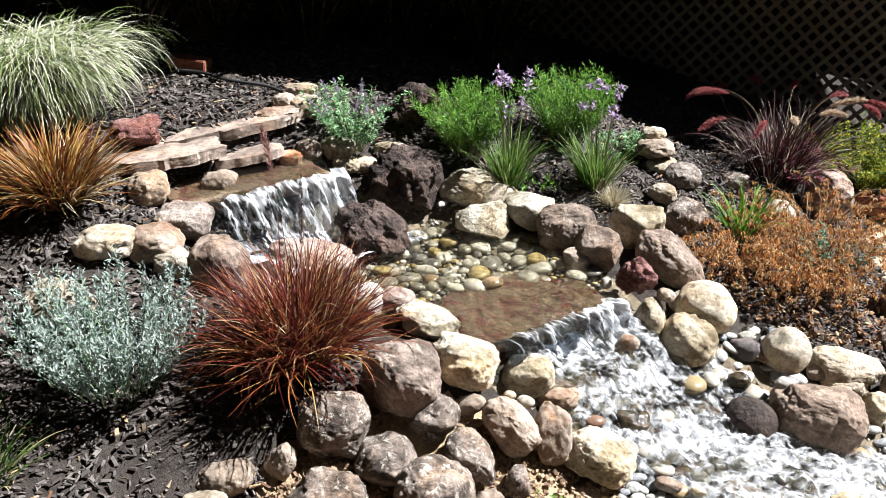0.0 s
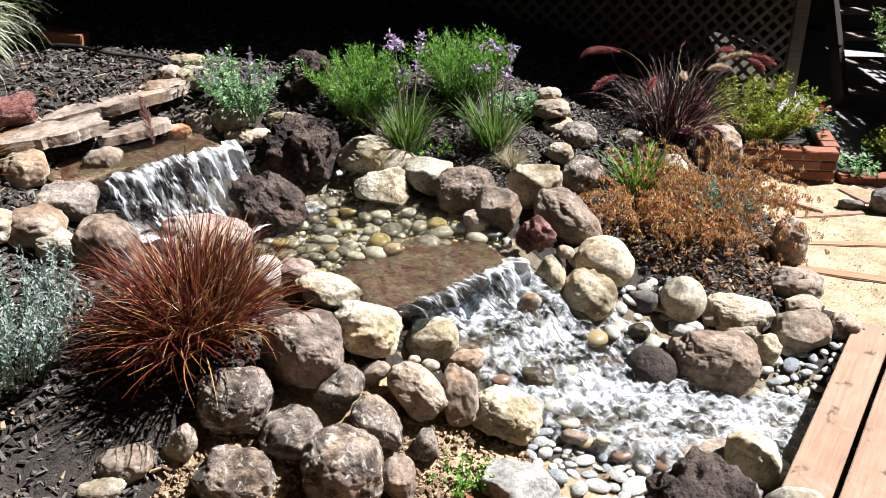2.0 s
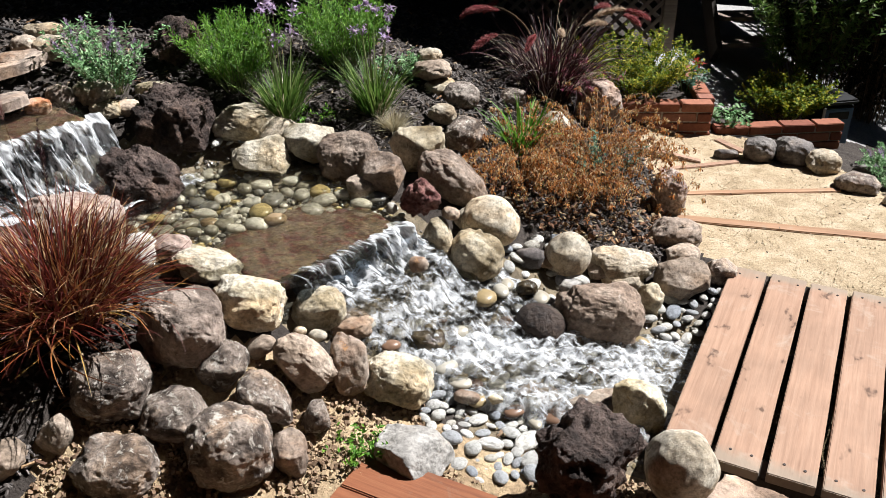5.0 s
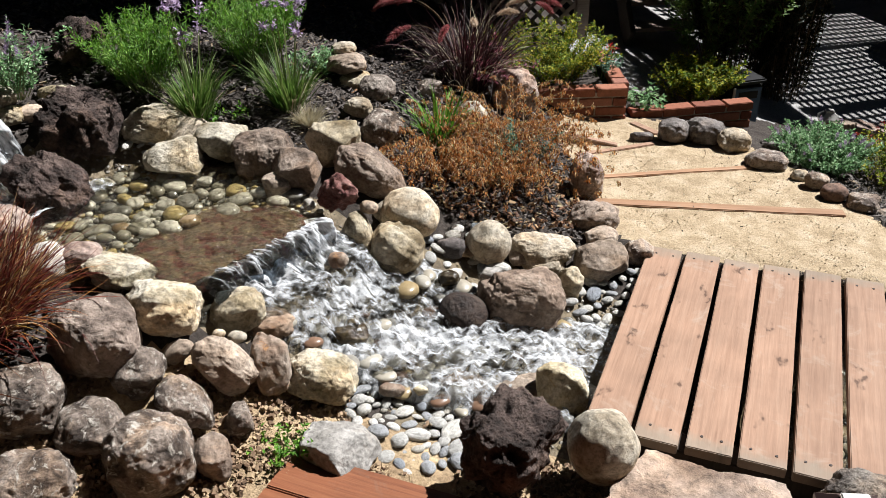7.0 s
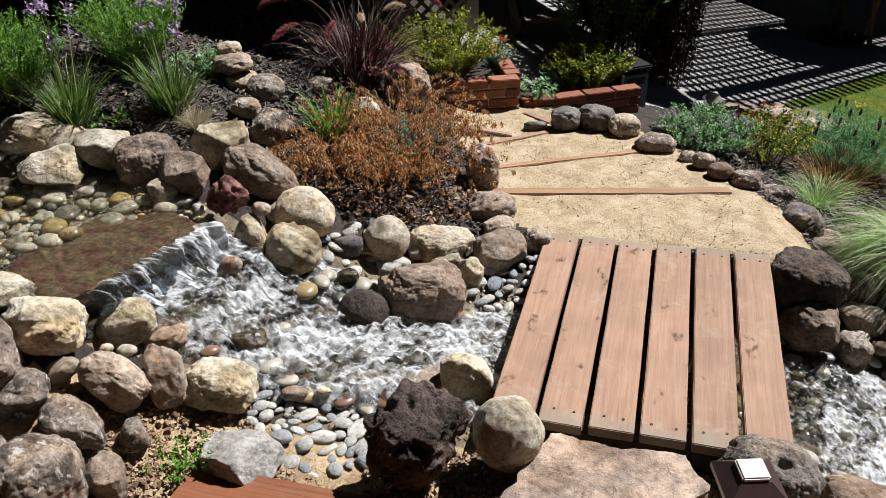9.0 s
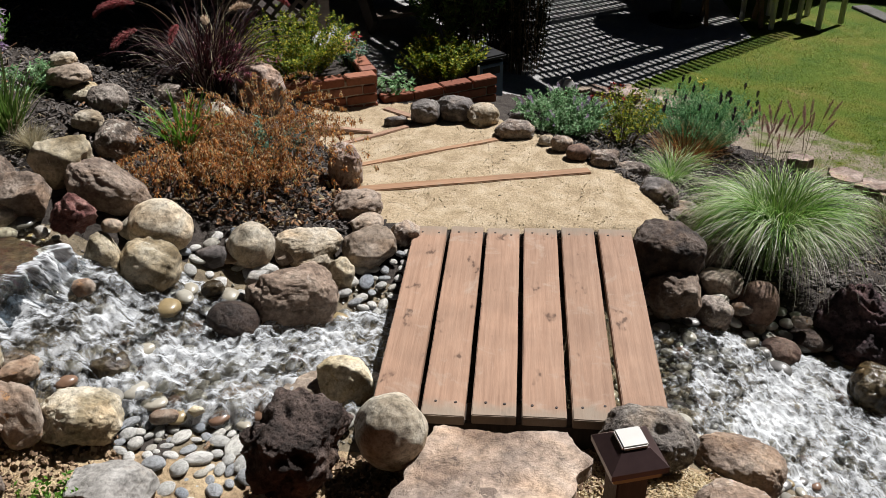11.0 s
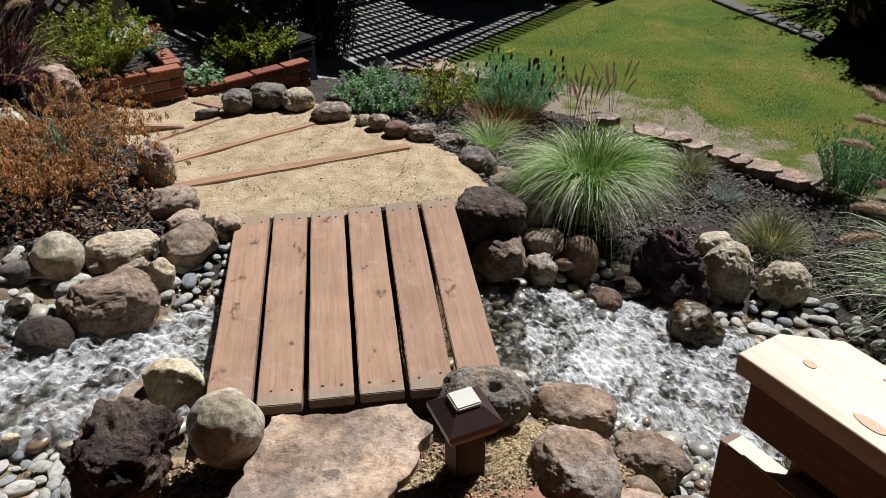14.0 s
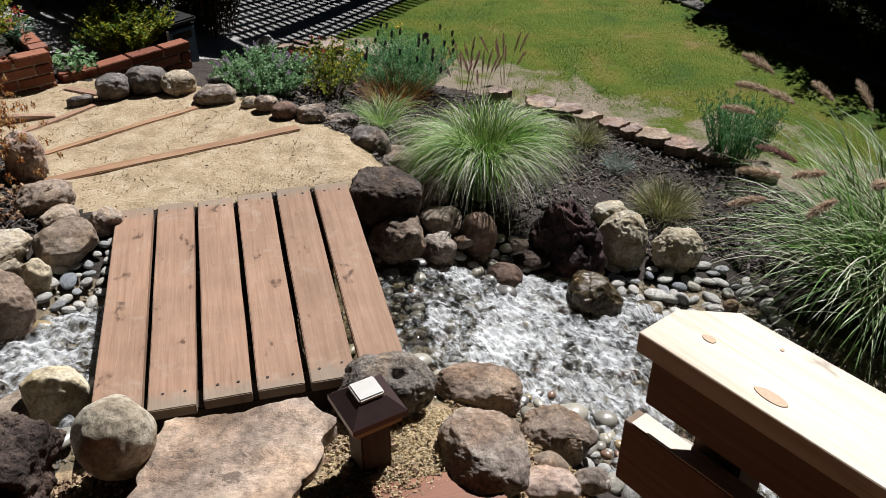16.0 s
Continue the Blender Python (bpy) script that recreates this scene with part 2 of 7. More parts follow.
def turf_mat():
    """Lawn soil: green thatch that gives way to dry brown earth along the bed's edge."""
    n = Nodes("turf_soil", 0.95, 0.2)
    xyz = n.node("ShaderNodeSeparateXYZ", Vector=n.co())
    d = n.math("SUBTRACT", n.math("ADD", n.math("MULTIPLY", xyz.outputs[0], 0.72), n.math("MULTIPLY", xyz.outputs[1], 0.7)), 2.56)
    d = n.math("ADD", n.math("MULTIPLY", d, 0.45), n.math("MULTIPLY", n.math("SUBTRACT", n.noise(2.6, 6, 0.65), 0.5), 1.5))
    green = n.ramp(n.noise(1.5, 6, 0.65, dist=0.5), [(0.34, (0.026, 0.062, 0.002)), (0.48, (0.06, 0.092, 0.0035)), (0.6, (0.095, 0.1, 0.009)), (0.68, (0.15, 0.112, 0.04))])
    col = n.mix(n.ramp(d, [(0.12, 1.0), (0.3, 0.0)]), green, (0.204, 0.168, 0.126))
    n.color(n.mix(0.75, col, n.ramp(n.noise(75, 5, 0.75), [(0.28, 0.3), (0.5, 1.0), (0.75, 1.5)]), "MULTIPLY"))
    return n.bump(n.noise(45, 6, 0.75), 1.0, 0.02).m


TURF = turf_mat()
BED = ground_mat("stream_bed", [(0.3, (0.09, 0.069, 0.045)), (0.55, (0.162, 0.129, 0.084)), (0.75, (0.228, 0.18, 0.12))], 7, 45, 0.8, 0.5)
# patio concrete in a darker copy that carries the strip's shade
KERB = ground_mat("shade_darkened_kerb", [(0.3, (0.06, 0.057, 0.054)), (0.6, (0.102, 0.096, 0.09)), (0.8, (0.144, 0.138, 0.126))], 3, 60, 0.4)
PATIO = ground_mat("patio_concrete", [(0.3, (0.192, 0.186, 0.18)), (0.6, (0.252, 0.246, 0.24)), (0.8, (0.3, 0.294, 0.282))], 2, 60, 0.25)


def wood(name, dark, mid, light, along=0, rough=0.7, knots=True, worn=None, flat=2, ends=None):
    n = Nodes(name, rough, 0.3)
    sc = [26.0, 26.0, 26.0]
    sc[along] = 1.1
    rnd = n.node("ShaderNodeCombineXYZ", X=n.math("MULTIPLY", n.random(), 17.0), Y=n.math("MULTIPLY", n.random(), 31.0), Z=n.math("MULTIPLY", n.random(), 7.0)).outputs[0]
    base = n.node("ShaderNodeVectorMath", i0=n.co(), i1=rnd).outputs[0]
    co = n.node("ShaderNodeMapping", Vector=base, Scale=sc).outputs[0]
    grain = n.noise(1.6, 6, 0.6, co, 1.2)
    fine = n.noise(5.5, 4, 0.7, co, 0.4)
    col = n.ramp(grain, [(0.2, dark), (0.5, mid), (0.8, light)])
    col = n.mix(0.24, col, n.ramp(fine, [(0.3, 0.5), (0.65, 1.2)]), "MULTIPLY")
    blot = n.noise(4.5, 5, 0.6, base, 0.3)
    col = n.mix(0.45, col, n.ramp(blot, [(0.3, 0.65), (0.7, 1.2)]), "MULTIPLY")
    if knots:
        kco = n.node("ShaderNodeMapping", Vector=base, Scale=[0.02 if a == flat else 9.5 if a != along else 5.0 for a in range(3)]).outputs[0]
        warp = n.node("ShaderNodeVectorMath", i0=kco, i1=n.node("ShaderNodeVectorMath", i0=n.node("ShaderNodeTexNoise", Scale=3.0, Vector=kco).outputs[1], i1=(0.12, 0.12, 0.0)).outputs[0]).outputs[0]
        k = n.cells(1.0, warp)
        col = n.mix(n.ramp(k, [(0.06, 0.85), (0.13, 0.25), (0.2, 0.0)]), col, (dark[0] * 0.3, dark[1] * 0.26, dark[2] * 0.24))
    if worn:
        w = n.ramp(n.noise(7, 5, 0.7, base, 0.6), [(0.56, 0.0), (0.7, 0.75)])
        col = n.mix(w, col, worn)
    if ends:
        far = n.math("ABSOLUTE", n.node("ShaderNodeSeparateXYZ", Vector=n.co()).outputs[along])
        far = n.math("ADD", far, n.math("MULTIPLY", n.noise(9, 5, 0.7, base), 0.16))
        col = n.mix(n.ramp(far, [(ends[0], 0.0), (ends[0] + 0.05, 0.65)]), col, ends[1])
    col = n.mix(0.5, col, n.ramp(n.random(), [(0.0, 0.82), (1.0, 1.12)]), "MULTIPLY")
    n.color(col)
    return n.bump(fine, 0.25, 0.004).m


PLANK = wood("weathered_redwood", (0.178, 0.101, 0.0644), (0.247, 0.149, 0.0989), (0.293, 0.187, 0.129), 1, 0.75, True, (0.276, 0.205, 0.155), 2, (0.615, (0.172, 0.148, 0.114)))
STEPWOOD = wood("redwood_edging", (0.18, 0.09, 0.045), (0.264, 0.15, 0.084), (0.312, 0.198, 0.12), 0, 0.75, False, (0.252, 0.204, 0.144))
PINE = wood("fresh_pine", (0.36, 0.27, 0.18), (0.48, 0.408, 0.318), (0.528, 0.474, 0.39), 0, 0.5)
# pine again, browned to carry the shade on the railing's near side
PINE_SHADED = wood("shaded_pine", (0.067, 0.0316, 0.013), (0.119, 0.0651, 0.0298), (0.149, 0.0874, 0.0446), 0, 0.6)
DECKWOOD = wood("red_stained_deck", (0.102, 0.033, 0.015), (0.168, 0.06, 0.027), (0.21, 0.084, 0.039), 0, 0.55, False, (0.156, 0.09, 0.06))
POSTWOOD = wood("stained_post", (0.0264, 0.0106, 0.00462), (0.0495, 0.0205, 0.00924), (0.066, 0.0297, 0.0149), 2, 0.6, False)
LATHWOOD = wood("weathered_lath", (0.132, 0.099, 0.0792), (0.211, 0.165, 0.132), (0.277, 0.224, 0.185), 0, 0.85, False)
# near black, so added screens bounce little light and the underdeck reads as shade
DARKWOOD = wood("near_black_wood", (0.012, 0.009, 0.0066), (0.024, 0.018, 0.0132), (0.036, 0.027, 0.0204), 2, 0.9, False)


def plain(name, c, rough=0.5, metal=0.0, var=0.15, scale=20.0):
    n = Nodes(name, rough)
    n.b.inputs["Metallic"].default_value = metal
    n.color(n.mix(var * 2, (*c,), n.ramp(n.noise(scale, 5, 0.65), [(0.3, 0.55), (0.7, 1.3)]), "MULTIPLY"))
    return n.m


def brick_mat():
    n = Nodes("red_brick", 0.9, 0.25)
    col = n.ramp(n.random(), [(0.0, (0.15, 0.052, 0.032)), (0.4, (0.21, 0.078, 0.046)), (0.75, (0.25, 0.105, 0.065)), (1.0, (0.2, 0.09, 0.065))])
    n.color(n.mix(0.6, col, n.ramp(n.noise(40, 6, 0.7), [(0.3, 0.5), (0.7, 1.3)]), "MULTIPLY"))
    return n.bump(n.noise(90, 5), 0.5, 0.006).m


BRICK = brick_mat()
MORTAR = ground_mat("mortar", [(0.3, (0.265, 0.224, 0.184)), (0.7, (0.388, 0.337, 0.286))], 12, 90, 0.5)
BRONZE = plain("bronze_cap_paint", (0.054, 0.033, 0.033), 0.3, 0.3, 0.2)
PANEL = plain("white_solar_panel", (0.432, 0.42, 0.396), 0.3, 0.0, 0.08)
AMBER = plain("amber_lens", (0.27, 0.198, 0.072), 0.25, 0.0, 0.1)
KNOT = plain("pine_knot", (0.33, 0.204, 0.108), 0.6, 0.0, 0.3, 160.0)
NAIL = plain("rusty_nail", (0.03, 0.021, 0.018), 0.6, 0.5, 0.2)
BIN = plain("blue_grey_plastic", (0.066, 0.126, 0.216), 0.45, 0.0, 0.1)
WHITEPL = plain("white_plastic", (0.468, 0.468, 0.456), 0.4, 0.0, 0.05)
DARKMETAL = plain("dark_metal", (0.012, 0.012, 0.0132), 0.5, 0.4, 0.1)
LINER = plain("black_pond_liner", (0.0072, 0.0072, 0.0072), 0.5, 0.0, 0.2)


def leaf(name, stops, rough=0.55, thin=0.35):
    """Thin leaf or blade: hue varies from piece to piece, and light comes through it."""
    n = Nodes(name, rough, 0.35)
    col = n.mix(0.3, n.ramp(n.island(), stops), n.ramp(n.noise(30, 3), [(0.3, 0.65), (0.7, 1.25)]), "MULTIPLY")
    n.color(col)
    tr = n.node("ShaderNodeBsdfTranslucent", Color=col)
    mx = n.node("ShaderNodeMixShader", Fac=thin)
    n.t.links.new(n.b.outputs[0], mx.inputs[1])
    n.t.links.new(tr.outputs[0], mx.inputs[2])
    n.t.links.new(mx.outputs[0], n.t.nodes["Material Output"].inputs[0])
    return n.m


def water_mat(name, foam_lo, foam_hi, stretch, tint=(0.75, 0.78, 0.72), ripple=0.5, scale=16.0, glow=0.5, dense=0.95, patch=0.35):
    """Clear rippled water broken by soft white foam; stretch: foam drawn out along the flow (u of the mesh's own map)."""
    n = Nodes(name, 0.5)
    uv = n.node("ShaderNodeUVMap").outputs[0]
    fco = n.node("ShaderNodeMapping", Vector=uv, Scale=stretch).outputs[0]
    fine = n.noise(1.0, 8, 0.7, fco, 0.35)
    grow = n.t.nodes.new("ShaderNodeAttribute")
    grow.attribute_name = "froth"
    froth = grow.outputs["Fac"]
    wide = n.node("ShaderNodeTexNoise", Scale=5.0, Detail=3.0, Roughness=0.6, Vector=uv, Distortion=0.5).outputs[0]
    mass = n.math("ADD", n.math("MULTIPLY", fine, 1 - patch), n.math("MULTIPLY", wide, patch))
    mass = n.math("ADD", mass, n.math("MULTIPLY", n.math("SUBTRACT", froth, 0.5), 0.22))
    foam = n.ramp(mass, [(foam_lo, 0.0), (foam_hi, dense)])
    bump = n.node("ShaderNodeBump", Height=n.math("ADD", n.noise(scale, 4, 0.6, None, 0.8), n.math("MULTIPLY", fine, 0.7)), Strength=ripple, Distance=0.03).outputs[0]
    clear = n.node("ShaderNodeBsdfTransparent", Color=(*tint, 1))
    gloss = n.node("ShaderNodeBsdfGlossy", Roughness=0.11, Normal=bump)
    fres = n.node("ShaderNodeFresnel", IOR=1.33, Normal=bump)
    wet = n.node("ShaderNodeMixShader", Fac=fres.outputs[0])
    n.t.links.new(clear.outputs[0], wet.inputs[1])
    n.t.links.new(gloss.outputs[0], wet.inputs[2])
    white = n.node("ShaderNodeBsdfDiffuse", Color=(0.76, 0.78, 0.8, 1))
    thru = n.node("ShaderNodeBsdfTranslucent", Color=(0.76, 0.78, 0.82, 1))
    spray = n.node("ShaderNodeMixShader", Fac=glow)
    n.t.links.new(white.outputs[0], spray.inputs[1])
    n.t.links.new(thru.outputs[0], spray.inputs[2])
    out = n.node("ShaderNodeMixShader", Fac=foam)
    n.t.links.new(wet.outputs[0], out.inputs[1])
    n.t.links.new(spray.outputs[0], out.inputs[2])
    n.t.links.new(out.outputs[0], n.t.nodes["Material Output"].inputs[0])
    return n.m


POOL = water_mat("pool_water", 0.72, 0.85, (6, 9, 1), (0.9, 0.88, 0.8), 1.0, 13, 0.3)
RAPID = water_mat("rapid_water", 0.435, 0.625, (30, 38, 1), (0.9, 0.9, 0.86), 1.0, 45, 0.3, 0.96, 0.42)
FALL = water_mat("falling_water", 0.46, 0.63, (12.0, 58, 1), (0.42, 0.47, 0.52), 1.0, 20, 0.25, 0.95, 0.4)

# ---- lie of the land: a smooth surface over a few spot heights ----
SPOTS = []


def spot(x, y, z):
    SPOTS.append((x, y, z))


# footpath and bridge ends
spot(0, 0.2, -0.01); spot(-0.5, 0.9, 0.0); spot(-0.85, 1.5, -0.04); spot(-0.2, 1.7, -0.12); spot(0.35, 0.45, -0.03)
spot(-0.76, 0.25, 0.01); spot(-0.9, 0.7, 0.02); spot(0.32, 0.75, -0.03); spot(-1.05, 1.15, 0.0); spot(-0.2, 1.3, -0.04)
# planting beds and lawn, falling away beyond the bridge
spot(0.75, 0.3, -0.17); spot(1.0, 1.0, -0.35); spot(1.5, 1.3, -0.48); spot(0.3, 2.6, -0.42); spot(1.0, 3.2, -0.52)
spot(2.2, 0.35, -0.6); spot(2.6, 1.0, -0.6); spot(4.0, 3.0, -0.63); spot(3.0, -1.0, -0.63); spot(7.0, 7.0, -0.66)
spot(9.0, 0.0, -0.66); spot(1.0, 9.0, -0.6); spot(6.0, -6.0, -0.7)
# near bank
spot(0.55, -1.5, -0.04); spot(0.95, -1.7, -0.3); spot(1.6, -2.2, -0.55); spot(-0.2, -1.6, -0.05); spot(0.0, -3.0, -0.25)
spot(0.0, -6.0, -0.3); spot(1.25, -1.2, -0.6)
# left bank and the mound that the stream runs down
spot(-1.0, -1.6, -0.1); spot(-1.48, -1.86, 0.0); spot(-1.6, -1.62, 0.12); spot(-2.05, -2.3, 0.12); spot(-2.2, -3.2, 0.1)
spot(-3.0, -2.8, 0.42); spot(-1.8, -1.66, 0.3); spot(-2.3, -2.0, 0.36); spot(-2.75, -2.1, 0.52); spot(-3.15, -1.95, 0.68)
spot(-3.3, -1.2, 0.8); spot(-3.8, -0.6, 0.95); spot(-2.7, -0.6, 0.6); spot(-2.0, 0.1, 0.48); spot(-1.35, 0.1, 0.22)
spot(-1.62, -0.6, 0.36); spot(-1.25, -0.4, 0.14); spot(-0.75, -0.2, 0.0); spot(-1.5, 1.2, 0.22); spot(-2.3, 1.2, 0.42); spot(-3.5, 1.2, 0.7)
spot(-5.0, -3.0, 1.0); spot(-5.5, 2.0, 1.05); spot(-8.0, 8.0, 0.6); spot(-9.0, -6.0, 1.2); spot(-2.0, 5.0, 0.0)
# stream bed
spot(-2.9, -1.5, 0.36); spot(-2.3, -1.1, 0.34); spot(-2.55, -0.98, 0.345); spot(-2.25, -0.8, 0.345); spot(-2.5, -1.3, 0.35); spot(-1.85, -1.15, 0.33); spot(-1.45, -1.0, 0.08); spot(-1.1, -0.95, -0.08)
spot(-0.7, -0.85, -0.16); spot(0.0, -0.7, -0.3); spot(0.6, -0.6, -0.38); spot(1.0, -0.6, -0.55); spot(1.5, -0.6, -0.68)

_P = np.array(SPOTS)


FLAT = [(-0.72, 0.1), (0.52, 0.06), (0.5, 0.5), (0.12, 0.95), (-0.3, 1.45), (-0.82, 1.5), (-1.15, 1.2), (-0.88, 0.45)]


def _kernel(d2):
    return np.sqrt(d2 + 0.01)


_A = _kernel(((_P[:, None, :2] - _P[None, :, :2]) ** 2).sum(-1)) - 0.02 * np.eye(len(_P))
_W = np.linalg.solve(_A, _P[:, 2] + 0.2)


def land(x, y):
    """Height of the ground, in metres."""
    x, y = np.asarray(x, float), np.asarray(y, float)
    d2 = (x[..., None] - _P[:, 0]) ** 2 + (y[..., None] - _P[:, 1]) ** 2
    far = np.clip((np.hypot(x, y) - 9) / 12, 0, 1)
    z = (_kernel(d2) @ _W - 0.2) * (1 - far) - 0.6 * far
    # the footpath is trodden flat
    off, inner = np.full(x.shape, 9.0), np.zeros(x.shape, bool)
    for (x0, y0), (x1, y1) in zip(FLAT, FLAT[1:] + FLAT[:1]):
        k = np.clip(((x - x0) * (x1 - x0) + (y - y0) * (y1 - y0)) / ((x1 - x0) ** 2 + (y1 - y0) ** 2), 0, 1)
        off = np.minimum(off, np.hypot(x - x0 - k * (x1 - x0), y - y0 - k * (y1 - y0)))
        if y0 != y1:
            inner ^= ((y0 > y) != (y1 > y)) & (x < (x1 - x0) * (y - y0) / (y1 - y0) + x0)
    w = np.where(inner, 1.0, np.exp(-((off / 0.16) ** 2)))
    return z * (1 - w) + w * (-0.004 - 0.022 * y)

# ---- builders ----
def mesh_of(name, verts, faces, mats, smooth=False, slots=None):
    me = bpy.data.meshes.new(name)
    me.from_pydata([tuple(v) for v in np.asarray(verts, float).tolist()], [], [tuple(f) for f in faces])
    for m in mats if isinstance(mats, (list, tuple)) else [mats]:
        me.materials.append(m)
    if smooth:
        me.polygons.foreach_set("use_smooth", [True] * len(me.polygons))
    if slots is not None:
        me.polygons.foreach_set("material_index", list(slots))
    me.update()
    return me


def part(name, data, parent, label=""):
    """Links a mesh as one part under a thing or a part."""
    ob = new(name, data)
    ob.parent = parent
    return tagged(ob, label=label)


def thing(name, label, category, data=None, at=(0, 0, 0), group="", kind=""):
    ob = new(name, data)
    ob.location = at
    return tagged(ob, label, category, group, kind)


def box_data(name, size, mat, bevel=0.004, wear=0.0, seed=0):
    """A board or block about the origin with rounded edges, slightly uneven."""
    bm = bmesh.new()
    bmesh.ops.create_cube(bm, size=1.0)
    for v in bm.verts:
        v.co = Vector([c * s for c, s in zip(v.co, size)])
    if wear:
        long = max(range(3), key=lambda a: size[a])
        cuts = max(2, int(size[long] / 0.12))
        bmesh.ops.subdivide_edges(bm, edges=[e for e in bm.edges if abs((e.verts[0].co - e.verts[1].co)[long]) > 1e-6], cuts=cuts)
        for v in bm.verts:
            v.co += Vector([noise.noise(v.co * 5 + Vector((seed * 3.1, a * 7.7, 1))) * wear for a in range(3)])
    if bevel:
        sharp = [e for e in bm.edges if len(e.link_faces) == 2 and e.calc_face_angle() > 0.8]
        bmesh.ops.bevel(bm, geom=sharp, offset=bevel, segments=2, affect="EDGES")
    me = bpy.data.meshes.new(name)
    bm.to_mesh(me)
    bm.free()
    me.materials.append(mat)
    return me


def inside(x, y, poly):
    """Which points lie in a polygon."""
    x, y = np.asarray(x, float), np.asarray(y, float)
    r = np.zeros(x.shape, bool)
    for (x0, y0), (x1, y1) in zip(poly, poly[1:] + poly[:1]):
        if y0 != y1:
            r ^= ((y0 > y) != (y1 > y)) & (x < (x1 - x0) * (y - y0) / (y1 - y0) + x0)
    return r


# ---- ground ----
ZONE_PATH = [(-0.52, 0.0), (0.5, -0.03), (0.66, 0.06), (0.72, 0.25), (0.52, 0.55), (0.2, 0.98), (-0.1, 1.3), (-0.3, 1.5), (-0.5, 1.62), (-0.86, 1.55), (-1.25, 1.35), (-1.05, 0.85), (-0.82, 0.35), (-0.7, 0.1)]
ZONE_LAWN = [(0.62, 3.0), (1.3, 2.2), (2.05, 1.55), (2.6, 0.95), (3.1, 0.35), (3.6, -0.6), (12, -2.5), (15, 12), (3.0, 12), (2.3, 5.1)]
ZONE_PATIO = [(0.4, 3.05), (0.62, 3.0), (2.3, 5.1), (3.0, 12), (-3, 12), (-1.4, 2.0), (-0.3, 2.15)]
ZONE_SOIL = [(-2.0, -2.7), (-2.05, -2.05), (-1.88, -1.75), (-1.6, -1.5), (-1.3, -1.4), (-0.95, -1.35), (-0.55, -1.25), (0.3, -1.25), (0.75, -1.15), (0.95, -1.6), (1.3, -2.2), (0.4, -6), (-1.4, -6)]
ZONE_STREAM = [(-3.1, -1.75), (-2.9, -1.0), (-2.55, -0.6), (-2.0, -0.65), (-1.5, -0.7), (-1.1, -0.45), (-0.5, -0.35), (0.5, -0.2), (1.2, -0.05), (2.2, -0.3), (2.8, -1.2), (2.0, -2.2), (1.15, -1.35), (0.5, -1.15), (-0.5, -1.25), (-1.0, -1.35), (-1.35, -1.3), (-1.8, -1.5), (-2.4, -1.6)]
near = np.arange(-4.6, 4.61, 0.032)
grow = 4.6 * np.cumprod(np.full(26, 1.32))
axis = np.concatenate([-grow[::-1], near, grow])
gx, gy = np.meshgrid(axis, axis + 0.3)
gz = land(gx, gy)
wob = np.array([noise.fractal(Vector((x * 4, y * 4, 0.5)), 1.0, 2.0, 4) for x, y in zip(gx.ravel(), gy.ravel())]).reshape(gx.shape)
lawnish = inside(gx, gy, ZONE_LAWN) | inside(gx, gy, ZONE_PATIO) | inside(gx, gy, ZONE_PATH)
gz = gz + wob * np.where(lawnish, 0.006, 0.022) * (np.abs(gx) < 6) * (np.abs(gy) < 6)
rows_, cols_ = gx.shape
idx = np.arange(rows_ * cols_).reshape(rows_, cols_)
quads = np.stack([idx[:-1, :-1], idx[:-1, 1:], idx[1:, 1:], idx[1:, :-1]], -1).reshape(-1, 4)
cx_, cy_ = (gx[:-1, :-1] + 0.016 + 0.06 * wob[:-1, :-1]).ravel(), (gy[:-1, :-1] + 0.016 + 0.06 * wob[1:, 1:]).ravel()
slot = np.zeros(len(quads), int)
slot[cx_ > 14] = 3
slot[inside(cx_, cy_, ZONE_SOIL)] = 2
slot[inside(cx_, cy_, ZONE_PATIO)] = 5
slot[inside(cx_, cy_, ZONE_LAWN)] = 3
slot[inside(cx_, cy_, ZONE_STREAM)] = 4
slot[inside(cx_, cy_, ZONE_PATH)] = 1
ground_data = mesh_of("ground", np.stack([gx, gy, gz], -1).reshape(-1, 3), quads.tolist(), [MULCH, DG, SOIL, TURF, BED, PATIO], True, slot.tolist())
ground = thing("ground", "sloping garden ground of bark mulch, tan decomposed granite and turf", "ground", ground_data, kind="structure")

